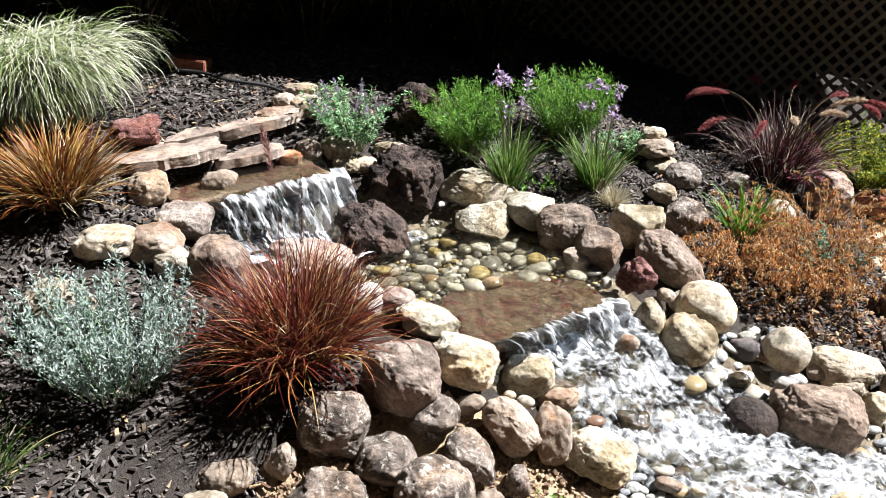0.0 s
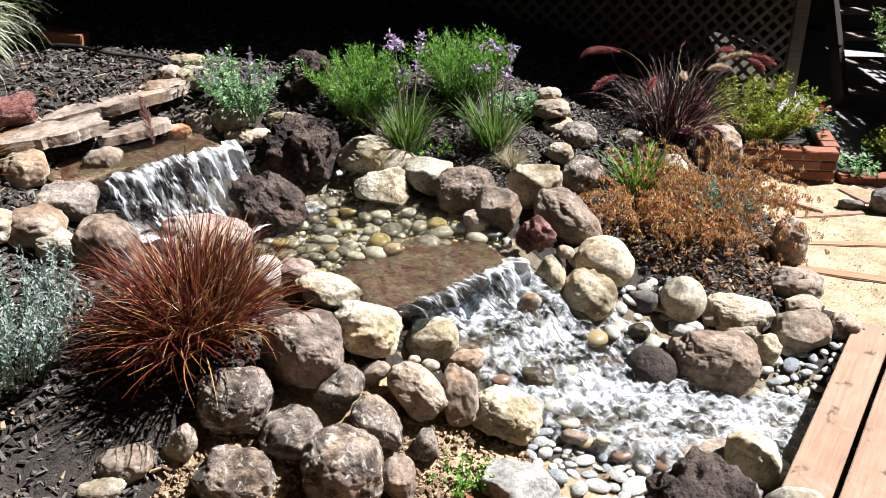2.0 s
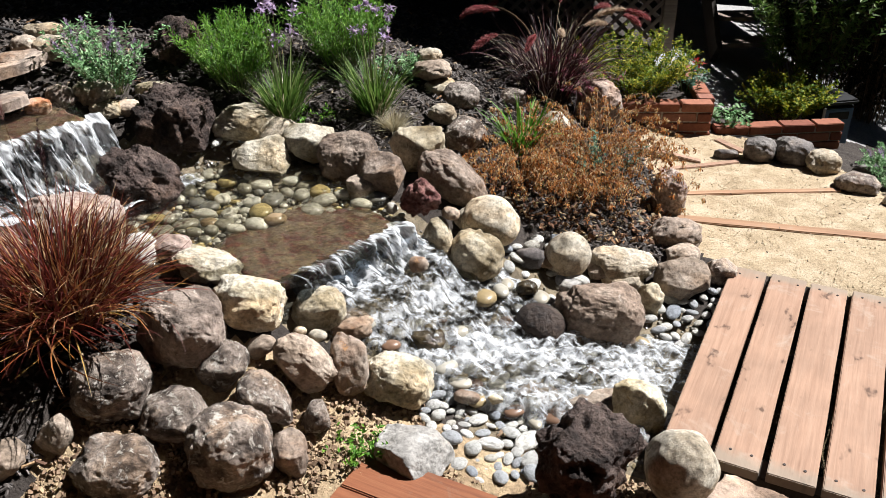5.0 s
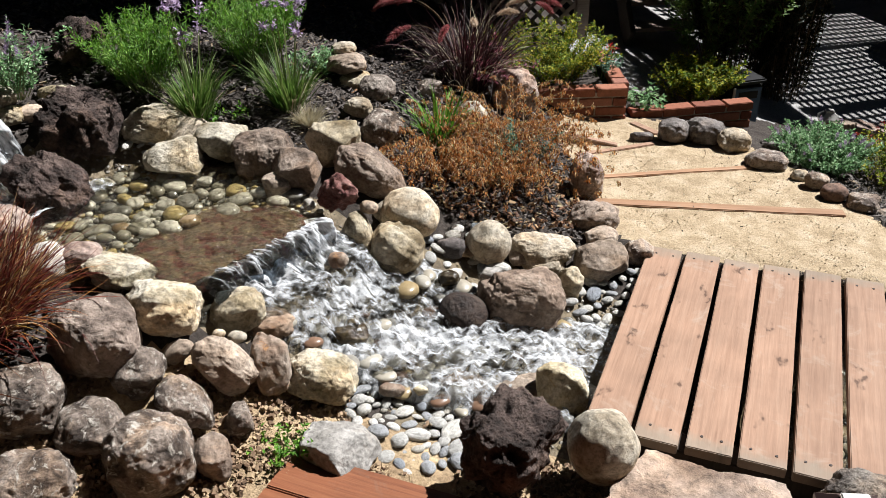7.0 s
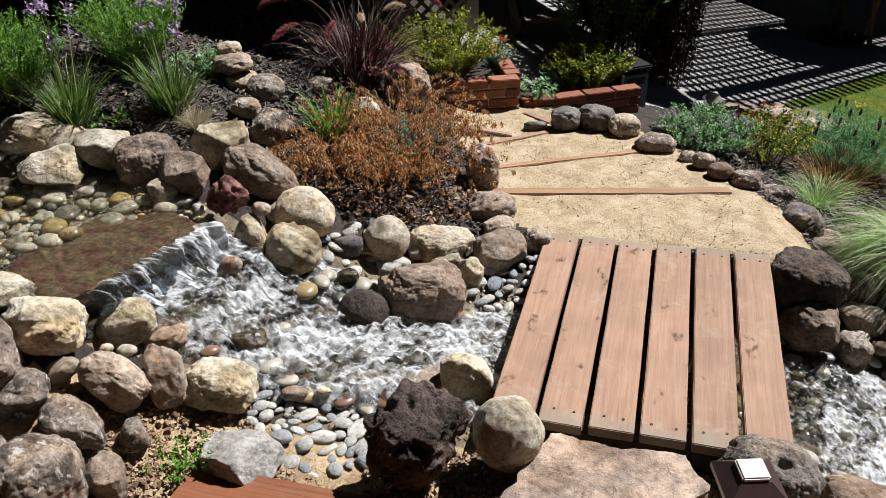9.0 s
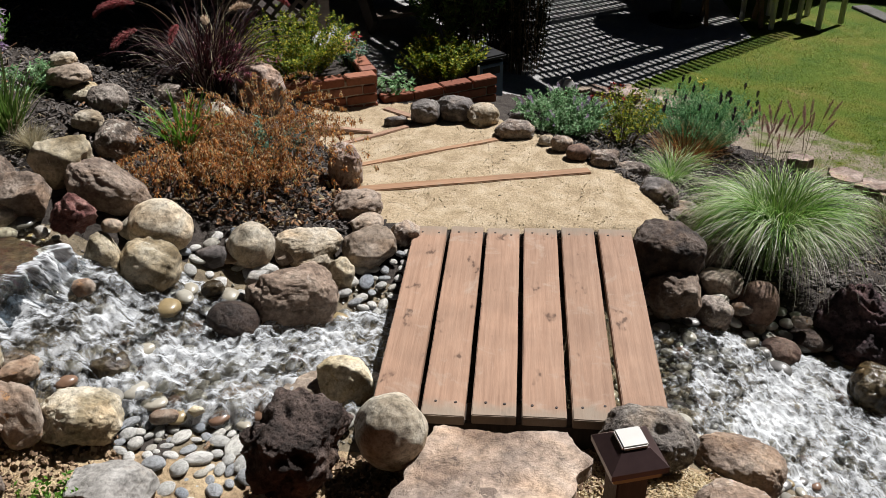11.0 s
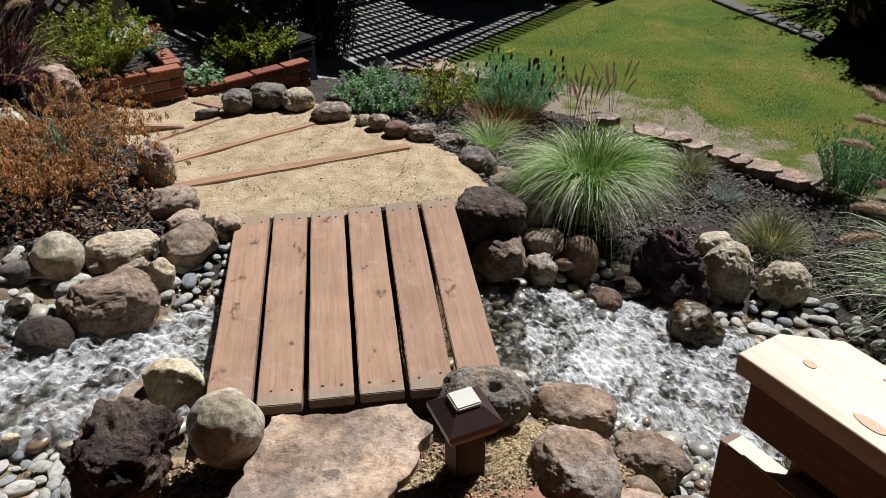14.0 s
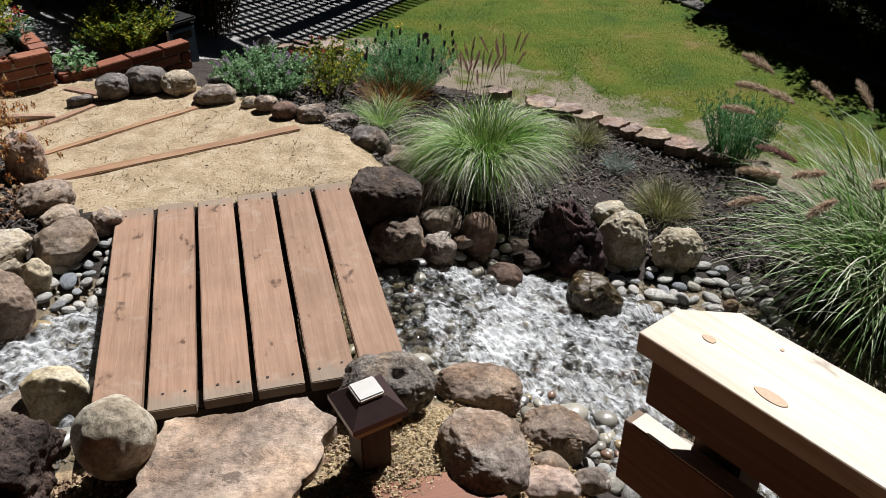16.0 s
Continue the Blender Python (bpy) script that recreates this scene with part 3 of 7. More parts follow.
# ---- boulders ----
ROCK_WORDS = {
    "cream": ("boulder", "pale cream limestone boulder beside the stream"),
    "round": ("boulder", "round weathered pale boulder"),
    "white": ("boulder", "smooth whitish rounded stone beside the stream"),
    "pale": ("boulder", "pale weathered granite boulder"),
    "tan": ("boulder", "rounded tan sandstone boulder"),
    "brown": ("boulder", "brown weathered boulder with lit top"),
    "orange": ("boulder", "rust-stained tan and grey boulder"),
    "pink": ("boulder", "pinkish buff boulder in the rock edging"),
    "redbrown": ("boulder", "reddish brown rounded stone"),
    "grey": ("boulder", "grey boulder with pale lichen patches"),
    "mottled": ("boulder", "mottled grey boulder spotted with lichen"),
    "darkgrey": ("boulder", "dark grey rough stone"),
    "cool": ("boulder", "smooth cool grey boulder in dry soil"),
    "olive": ("boulder", "olive and cream rounded boulder at the water"),
    "yellow": ("boulder", "yellow angular stone beside the bridge"),
    "block": ("boulder", "large brown boulder with a flat sunlit top"),
    "darkblock": ("boulder", "large dark angular boulder at the bridge end"),
    "terracotta": ("boulder", "small orange and cream stone beside the upper fall"),
    "dark": ("boulder", "dark brown stone in shade by the stream"),
    "lava": ("lava_rock", "black-brown craggy lava rock with holes"),
    "lavapurple": ("lava_rock", "dark purple porous lava rock"),
    "redlava": ("lava_rock", "red porous lava rock"),
    "holey": ("boulder", "grey rock with a deep round hole"),
    "strata": ("boulder", "large grey-brown layered boulder behind red grass"),
    "slabrock": ("boulder", "pinkish grey slab-faced rock in dry soil"),
    "wet": ("boulder", "wet dark olive stone in the rapids"),
}
_ico = {}


def ball(level):
    if level not in _ico:
        bm = bmesh.new()
        bmesh.ops.create_icosphere(bm, subdivisions=level, radius=1.0)
        _ico[level] = (np.array([v.co[:] for v in bm.verts]), [[v.index for v in f.verts] for f in bm.faces])
        bm.free()
    return _ico[level]


def rock_shape(kind, half, seed, level=5, cut=None):
    """A boulder about the origin: a lump worn round, with a few flat breaks (cut: 0 worn, 1 angular) and fine relief; lava is craggy."""
    rng = np.random.default_rng(seed)
    v, faces = ball(level)
    lava = "lava" in kind
    blocky = kind in ("block", "darkblock")
    smooth = kind in ("white", "dark", "redbrown", "pebble", "round")
    if cut is None:
        cut = 0.0 if smooth else 0.35 if blocky else 0.9 if kind in ("yellow", "cool") else 0.22
    p = v.copy()
    if blocky:
        p = np.sign(p) * np.abs(p) ** 0.62
    elif not smooth and not lava:
        p = np.sign(p) * np.abs(p) ** 0.76
    cuts, lo = (20, 0.52) if lava else (int(6 + 6 * cut), 0.9 - 0.42 * cut)
    for _ in range(cuts):
        d = rng.normal(size=3)
        d /= np.linalg.norm(d)
        over = p @ d - rng.uniform(lo, 1.0)
        p -= np.where(over > 0, over * (0.86 if lava else 0.55 + 0.4 * cut), 0)[:, None] * d
    off = Vector(rng.uniform(-50, 50, 3))
    a1, a2, a3 = (0.26, 0.11, 0.05) if lava else (0.09, 0.02, 0.005) if smooth else (0.15 - 0.1 * cut, 0.075 - 0.045 * cut, 0.03 - 0.015 * cut)
    rad = np.empty(len(v))
    shape = np.array(half) / max(half)
    for i, q in enumerate((p * (0.4 + 0.6 * shape)).tolist()):
        q = Vector(q)
        r = 1 + a1 * noise.noise(q * 1.4 + off) + a2 * noise.noise(q * 3.6 + off) + a3 * noise.noise(q * 9.5 + off)
        if lava:
            r -= 0.3 * max(0.0, noise.noise(q * 3.2 - off) - 0.12) + 0.07 * abs(noise.noise(q * 13 + off)) + 0.16 * abs(noise.noise(q * 3.1 + off * 0.5))
        elif not smooth:
            dent = noise.noise(q * 2.7 - off)
            r -= (0.16 - 0.1 * cut) * max(0.0, dent - 0.15) + 0.035 * abs(noise.noise(q * 6.5 + off * 0.7)) + 0.02 * abs(noise.noise(q * 15 + off))
            if kind == "strata":
                r -= 0.05 * max(0.0, math.sin(9 * q.z + 4 * noise.noise(q * 1.2 + off)) - 0.55)
        rad[i] = r
    p = p * rad[:, None]
    if kind == "holey":
        hole = np.array([0.35, -0.35, 0.75])
        hole /= np.linalg.norm(hole)
        p *= (1 - 0.5 * np.exp(-(((p / np.linalg.norm(p, axis=1)[:, None]) - hole) ** 2).sum(1) / 0.035))[:, None]
    p -= (p.max(0) + p.min(0)) / 2
    p /= (p.max(0) - p.min(0)) / 2
    return p * np.array(half), faces


def rock(kind, at, half, turn, seed, tilt=0, cut=None):
    big = max(half)
    v, faces = rock_shape(kind, half, seed, 6 if big > 0.12 else 5 if big > 0.06 else 4, cut)
    rng = np.random.default_rng(seed + 500)
    name, label = ROCK_WORDS[kind]
    me = mesh_of(name, v, faces, STONES[kind], True)
    ob = thing(name, label, "rock", me, at, "boulders along the stream")
    ob.rotation_euler = Euler((rng.uniform(-0.09, 0.09), radians(tilt) + rng.uniform(-0.05, 0.05), radians(turn)))
    return ob


# boulders: kind, centre, half sizes, turn, seed
rock("redlava", (-3.49, -1.67, 0.85), (0.111, 0.099, 0.072), 40, 2)
rock("tan", (-3.19, -1.82, 0.72), (0.081, 0.073, 0.072), 40, 3)
rock("tan", (-3.11, -1.54, 0.68), (0.078, 0.070, 0.052), 40, 4)
rock("grey", (-3.03, -1.78, 0.61), (0.117, 0.105, 0.070), 40, 5)
rock("pale", (-3.01, -2.12, 0.65), (0.116, 0.104, 0.060), 40, 6)
rock("orange", (-2.92, -1.99, 0.62), (0.109, 0.098, 0.070), 40, 7)
rock("tan", (-3.34, -0.97, 0.85), (0.061, 0.055, 0.047), 40, 8)
rock("pale", (-3.27, -0.91, 0.83), (0.080, 0.072, 0.060), 40, 9)
rock("orange", (-3.29, -1.08, 0.82), (0.078, 0.070, 0.041), 40, 10)
rock("pale", (-3.40, -0.82, 0.87), (0.085, 0.034, 0.038), 40, 11)
rock("cream", (-3.04, -0.93, 0.68), (0.086, 0.077, 0.055), 40, 12)
rock("grey", (-3.10, -1.05, 0.69), (0.059, 0.053, 0.054), 40, 13)
rock("terracotta", (-3.08, -1.18, 0.69), (0.053, 0.047, 0.036), 40, 14)
rock("cream", (-2.90, -0.73, 0.65), (0.080, 0.032, 0.036), 40, 15)
rock("cream", (-2.97, -0.95, 0.62), (0.067, 0.061, 0.038), 40, 16)
rock("tan", (-2.92, -0.87, 0.61), (0.052, 0.047, 0.032), 40, 17)
rock("lava", (-2.71, -0.83, 0.59), (0.172, 0.155, 0.141), 40, 18)
rock("lava", (-2.60, -1.18, 0.47), (0.172, 0.133, 0.121), 34, 19, tilt=38)
rock("lava", (-2.95, -0.50, 0.80), (0.123, 0.108, 0.112), 34, 20)
rock("cream", (-2.50, -0.64, 0.52), (0.132, 0.104, 0.096), 34, 21, tilt=12, cut=0.5)
rock("pale", (-2.35, -0.59, 0.48), (0.106, 0.083, 0.076), 34, 22, tilt=14, cut=0.4)
rock("cream", (-2.33, -0.76, 0.44), (0.122, 0.097, 0.091), 34, 23, tilt=-10, cut=0.85)
rock("cream", (-2.19, -0.60, 0.48), (0.111, 0.089, 0.084), 34, 24, tilt=8, cut=0.85)
rock("brown", (-1.99, -0.61, 0.45), (0.130, 0.115, 0.120), 34, 25, cut=0.3)
rock("white", (-1.94, -0.56, 0.44), (0.041, 0.034, 0.034), 34, 26)
rock("brown", (-1.80, -0.67, 0.43), (0.097, 0.094, 0.107), 34, 27, tilt=15, cut=0.8)
rock("tan", (-1.85, -0.75, 0.40), (0.055, 0.051, 0.055), 34, 28, cut=0.5)
rock("olive", (-1.74, -0.46, 0.48), (0.115, 0.101, 0.105), 34, 29, tilt=-6, cut=0.7)
rock("brown", (-1.57, -0.49, 0.39), (0.164, 0.111, 0.089), 34, 30, tilt=41, cut=0.3)
rock("redlava", (-1.57, -0.76, 0.42), (0.077, 0.079, 0.095), 34, 31, tilt=10)
rock("white", (-1.45, -0.58, 0.27), (0.062, 0.052, 0.051), 34, 32, tilt=-8)
rock("round", (-1.36, -0.56, 0.27), (0.123, 0.107, 0.109), 34, 33, tilt=20)
rock("olive", (-1.35, -0.72, 0.20), (0.115, 0.097, 0.095), 22, 34, tilt=22, cut=0.25)
rock("cream", (-1.50, -0.77, 0.26), (0.064, 0.070, 0.090), 22, 35, tilt=-10, cut=0.45)
rock("round", (-1.07, -0.43, 0.12), (0.098, 0.090, 0.098), 22, 36)
rock("block", (-0.87, -0.62, 0.02), (0.178, 0.137, 0.125), 22, 37, tilt=6)
rock("dark", (-1.04, -0.80, 0.01), (0.100, 0.084, 0.083), 22, 38, tilt=28)
rock("pale", (-2.09, 0.32, 0.62), (0.065, 0.058, 0.030), 40, 39)
rock("tan", (-2.04, 0.25, 0.57), (0.100, 0.090, 0.050), 40, 40)
rock("cream", (-1.99, 0.24, 0.49), (0.081, 0.073, 0.040), 40, 41)
rock("grey", (-1.87, 0.23, 0.47), (0.090, 0.081, 0.063), 40, 42)
rock("pale", (-1.84, -0.03, 0.47), (0.070, 0.053, 0.047), 22, 43, tilt=5)
rock("mottled", (-1.68, -0.14, 0.43), (0.098, 0.088, 0.085), 40, 44)
rock("cream", (-1.78, -1.57, 0.35), (0.122, 0.099, 0.095), 34, 45, tilt=22)
rock("cream", (-1.65, -1.37, 0.25), (0.099, 0.080, 0.075), 34, 46, tilt=-12)
rock("orange", (-1.57, -1.30, 0.17), (0.093, 0.074, 0.042), 40, 47)
rock("orange", (-1.47, -1.47, 0.14), (0.065, 0.077, 0.109), 34, 48, cut=0.4)
rock("tan", (-1.56, -1.59, 0.20), (0.123, 0.072, 0.080), 34, 49, tilt=48)
rock("cream", (-1.33, -1.39, 0.07), (0.126, 0.090, 0.076), 22, 50, tilt=8)
rock("strata", (-1.87, -1.78, 0.36), (0.139, 0.122, 0.128), 34, 51, tilt=10, cut=0.5)
rock("mottled", (-1.74, -1.77, 0.26), (0.084, 0.074, 0.076), 34, 52, tilt=-50)
rock("mottled", (-1.96, -2.01, 0.27), (0.124, 0.105, 0.104), 34, 53, tilt=5)
rock("mottled", (-1.77, -1.97, 0.19), (0.095, 0.080, 0.081), 34, 54, tilt=-18)
rock("mottled", (-1.59, -1.76, 0.17), (0.104, 0.076, 0.065), 34, 55, tilt=58, cut=0.4)
rock("tan", (-1.70, -1.63, 0.25), (0.056, 0.040, 0.034), 34, 56, tilt=-32, cut=0.6)
rock("mottled", (-1.58, -1.95, 0.13), (0.124, 0.117, 0.131), 34, 57)
rock("mottled", (-1.83, -2.16, 0.13), (0.129, 0.098, 0.088), 34, 58, tilt=8)
rock("mottled", (-1.47, -1.68, 0.06), (0.073, 0.052, 0.044), 34, 59, tilt=-60, cut=0.7)
rock("tan", (-2.12, -2.33, 0.17), (0.092, 0.066, 0.055), 37, 60, tilt=-6)
rock("tan", (-2.02, -2.19, 0.19), (0.067, 0.051, 0.046), 37, 61, tilt=-60, cut=0.7)
rock("brown", (-1.47, -1.83, 0.04), (0.060, 0.063, 0.078), 34, 62, cut=0.4)
rock("brown", (-2.71, -1.86, 0.54), (0.115, 0.104, 0.118), 40, 63)
rock("pink", (-2.69, -1.45, 0.41), (0.197, 0.108, 0.089), 40, 64)
rock("white", (-2.24, -1.56, 0.42), (0.079, 0.071, 0.076), 40, 65)
rock("pink", (-2.16, -1.49, 0.42), (0.076, 0.058, 0.052), 22, 66, tilt=5)
rock("cream", (-2.00, -1.47, 0.38), (0.141, 0.080, 0.053), 22, 67, tilt=14, cut=0.5)
rock("pale", (-2.82, -1.98, 0.57), (0.073, 0.066, 0.062), 40, 68)
rock("grey", (-2.94, -2.54, 0.50), (0.053, 0.048, 0.042), 40, 69)
rock("pale", (-2.87, -2.41, 0.55), (0.124, 0.112, 0.091), 40, 70)
rock("pale", (-1.46, 0.44, 0.30), (0.090, 0.081, 0.076), 40, 71)
rock("pink", (-1.38, 0.90, 0.27), (0.125, 0.113, 0.143), 40, 72)
rock("grey", (-1.74, 0.58, 0.37), (0.072, 0.065, 0.046), 40, 73)
rock("pink", (-0.85, 0.40, 0.08), (0.082, 0.092, 0.121), 22, 74, tilt=-5)
rock("brown", (-0.74, 0.09, 0.04), (0.118, 0.106, 0.067), 22, 75)
rock("tan", (-0.63, -0.24, 0.01), (0.117, 0.094, 0.090), 22, 76, tilt=-8, cut=0.5)
rock("pale", (-0.87, -0.30, 0.04), (0.143, 0.093, 0.072), 22, 77, tilt=8)
rock("pale", (-0.84, -0.35, 0.01), (0.085, 0.057, 0.045), 22, 78, tilt=5, cut=0.6)
rock("tan", (-0.95, -0.37, 0.04), (0.047, 0.043, 0.029), 22, 79)
rock("olive", (-0.72, -0.41, -0.01), (0.056, 0.050, 0.073), 22, 80)
rock("grey", (-0.50, -0.08, 0.00), (0.066, 0.059, 0.052), 22, 81)
rock("darkgrey", (-0.56, 1.28, 0.02), (0.086, 0.077, 0.072), 22, 82)
rock("darkgrey", (-0.39, 1.34, 0.02), (0.114, 0.102, 0.079), 22, 83)
rock("pale", (-0.23, 1.28, 0.01), (0.093, 0.084, 0.061), 22, 84)
rock("darkgrey", (-0.72, 1.21, -0.01), (0.070, 0.028, 0.031), 22, 85)
rock("grey", (-0.05, 1.10, 0.00), (0.111, 0.081, 0.050), 5, 86)
rock("pale", (0.12, 0.98, -0.01), (0.045, 0.041, 0.032), 5, 87)
rock("grey", (0.20, 0.90, 0.01), (0.059, 0.053, 0.046), 5, 88)
rock("redbrown", (0.28, 0.79, 0.01), (0.064, 0.057, 0.044), 5, 89)
rock("grey", (0.41, 0.75, -0.00), (0.077, 0.070, 0.043), 5, 90)
rock("grey", (0.56, 0.79, -0.08), (0.093, 0.051, 0.042), 5, 91)
rock("darkgrey", (0.01, 1.37, -0.04), (0.098, 0.039, 0.044), 5, 92)
rock("darkgrey", (0.65, 0.47, -0.07), (0.105, 0.091, 0.094), -11, 93)
rock("grey", (0.78, 0.42, -0.17), (0.133, 0.100, 0.089), -11, 94, tilt=8)
rock("darkblock", (0.62, -0.05, -0.07), (0.163, 0.128, 0.118), -11, 95, tilt=3)
rock("brown", (0.64, -0.18, -0.20), (0.122, 0.104, 0.105), -11, 96, tilt=-8)
rock("tan", (0.88, 0.01, -0.26), (0.099, 0.078, 0.073), -11, 97, tilt=8)
rock("grey", (0.83, -0.16, -0.31), (0.080, 0.072, 0.077), 5, 98)
rock("redbrown", (1.04, -0.05, -0.32), (0.092, 0.083, 0.115), 5, 99)
rock("darkgrey", (0.88, 0.14, -0.17), (0.074, 0.073, 0.084), -11, 100)
rock("tan", (0.97, -0.05, -0.35), (0.052, 0.047, 0.040), 5, 101)
rock("lavapurple", (1.48, -0.04, -0.41), (0.190, 0.171, 0.193), -14, 102)
rock("cream", (1.79, -0.02, -0.49), (0.119, 0.107, 0.155), -14, 103)
rock("cream", (1.86, 0.27, -0.52), (0.099, 0.075, 0.067), -11, 104, tilt=4)
rock("cream", (2.06, -0.08, -0.55), (0.122, 0.110, 0.116), -14, 105)
rock("wet", (1.49, -0.38, -0.54), (0.132, 0.119, 0.131), -14, 106)
rock("wet", (1.70, -0.41, -0.63), (0.116, 0.071, 0.052), -14, 107)
rock("wet", (1.54, -0.57, -0.63), (0.072, 0.065, 0.076), -14, 108)
rock("redbrown", (1.12, -0.22, -0.45), (0.084, 0.075, 0.061), -14, 109)
rock("dark", (1.28, -0.09, -0.47), (0.095, 0.077, 0.043), -14, 110)
rock("tan", (1.04, -0.10, -0.40), (0.039, 0.035, 0.029), -14, 111)
rock("holey", (0.39, -1.29, -0.01), (0.153, 0.103, 0.108), -11, 112, tilt=-6)
rock("pale", (0.63, -0.81, -0.35), (0.073, 0.053, 0.045), -11, 113, tilt=10)
rock("brown", (0.73, -1.10, -0.26), (0.165, 0.107, 0.082), -11, 114, tilt=14, cut=0.4)
rock("slabrock", (0.60, -1.60, -0.03), (0.129, 0.145, 0.085), -11, 115, tilt=8, cut=0.6)
rock("brown", (0.94, -1.33, -0.32), (0.128, 0.105, 0.102), -11, 116, tilt=10, cut=0.4)
rock("pink", (0.77, -1.65, -0.15), (0.105, 0.063, 0.047), -14, 117)
rock("tan", (0.96, -1.40, -0.31), (0.046, 0.041, 0.069), -14, 118)
rock("darkgrey", (0.59, -0.75, -0.35), (0.064, 0.057, 0.029), -14, 119)
rock("lava", (-0.62, -1.50, 0.07), (0.166, 0.154, 0.169), 22, 120)
rock("round", (-0.38, -1.36, 0.05), (0.110, 0.108, 0.124), 22, 121)
rock("yellow", (-0.59, -1.02, -0.07), (0.095, 0.085, 0.110), 5, 122)
rock("orange", (-0.94, -1.08, -0.10), (0.094, 0.060, 0.045), 22, 123, tilt=10)
rock("tan", (-0.73, -1.03, -0.10), (0.133, 0.080, 0.057), 22, 124, tilt=-4)
rock("cool", (-1.16, -1.60, -0.05), (0.129, 0.103, 0.097), 22, 125, tilt=4)
rock("wet", (-1.35, -1.14, 0.05), (0.067, 0.060, 0.052), 40, 126)
rock("wet", (-1.25, -0.95, 0.02), (0.061, 0.055, 0.041), 40, 127)
rock("wet", (-1.36, -1.16, 0.06), (0.051, 0.046, 0.056), 22, 128)
rock("tan", (-0.67, -0.05, 0.02), (0.075, 0.067, 0.043), 22, 129)
rock("white", (-1.61, -1.53, 0.27), (0.022, 0.017, 0.016), 22, 301)
rock("white", (-1.58, -1.48, 0.23), (0.032, 0.023, 0.020), 22, 302, tilt=5)
rock("cool", (-0.99, -0.63, 0.10), (0.047, 0.034, 0.030), 22, 303, tilt=10)
rock("darkgrey", (-1.20, -0.52, 0.12), (0.060, 0.046, 0.042), 22, 304)
rock("wet", (-1.14, -0.70, 0.09), (0.044, 0.034, 0.031), 22, 305)
rock("cool", (0.69, -0.95, -0.29), (0.037, 0.025, 0.021), -11, 306, tilt=5)
rock("tan", (0.84, -1.53, -0.22), (0.059, 0.049, 0.048), -11, 307, tilt=30)
rock("tan", (0.46, -1.24, -0.16), (0.077, 0.055, 0.047), -11, 308, tilt=5)
rock("pale", (-2.07, -2.44, 0.18), (0.070, 0.038, 0.025), 37, 309, tilt=-4)
rock("orange", (0.96, -0.11, -0.31), (0.048, 0.034, 0.028), -11, 310)
rock("white", (0.87, -0.08, -0.28), (0.038, 0.026, 0.020), -11, 311)
rock("orange", (1.23, -0.09, -0.38), (0.044, 0.031, 0.026), -11, 312)
rock("grey", (0.96, -1.58, -0.26), (0.059, 0.043, 0.038), -11, 313, tilt=10)
rock("white", (-1.68, -0.80, 0.37), (0.024, 0.023, 0.026), 22, 314)
rock("tan", (-1.46, -0.72, 0.36), (0.037, 0.029, 0.026), 22, 315, tilt=15)
rock("orange", (-1.47, -0.97, 0.26), (0.038, 0.030, 0.029), 22, 316)
rock("orange", (-1.13, -1.27, -0.02), (0.047, 0.028, 0.020), 22, 317, tilt=5)
rock("yellow", (-1.04, -1.23, -0.03), (0.027, 0.021, 0.020), 22, 318)

# ---- footbridge ----
PITCH, PLANK_W, BRIDGE_L = 0.159, 0.140, 1.22
bridge = thing("footbridge", "small flat footbridge of six weathered redwood planks over the stream", "bridge", at=(0, -BRIDGE_L / 2, 0))
for k in range(6):
    x = (k - 2.5) * PITCH
    skew = (2.5 - k) * 0.004
    pl = part("plank", box_data("plank", (PLANK_W + random.uniform(-0.002, 0.002), BRIDGE_L + random.uniform(-0.012, 0.012), 0.038), PLANK, 0.0028, 0.0018, k), bridge)
    pl.location = (x, -skew, -0.019 + random.uniform(-0.002, 0.002))
    pl.rotation_euler = (0, 0, random.uniform(-0.004, 0.004))
    nails = []
    for end in (-1, 1):
        for side in (-0.032, 0.034):
            bm = bmesh.new()
            bmesh.ops.create_cone(bm, cap_ends=True, segments=10, radius1=0.005, radius2=0.0045, depth=0.003)
            me = bpy.data.meshes.new("nail")
            bm.to_mesh(me)
            bm.free()
            me.materials.append(NAIL)
            nl = part("nail", me, pl)
            nl.location = (side + random.uniform(-0.006, 0.006), end * (BRIDGE_L / 2 - 0.055) + random.uniform(-0.01, 0.01), 0.0195)
for y in (-BRIDGE_L / 2 + 0.06, BRIDGE_L / 2 - 0.06):
    bearer = part("bearer", box_data("bearer", (6 * PITCH - 0.02, 0.09, 0.14), DARKWOOD, 0.006), bridge, "dark timber bearer under the planks")
    bearer.location = (0, y, -0.11)

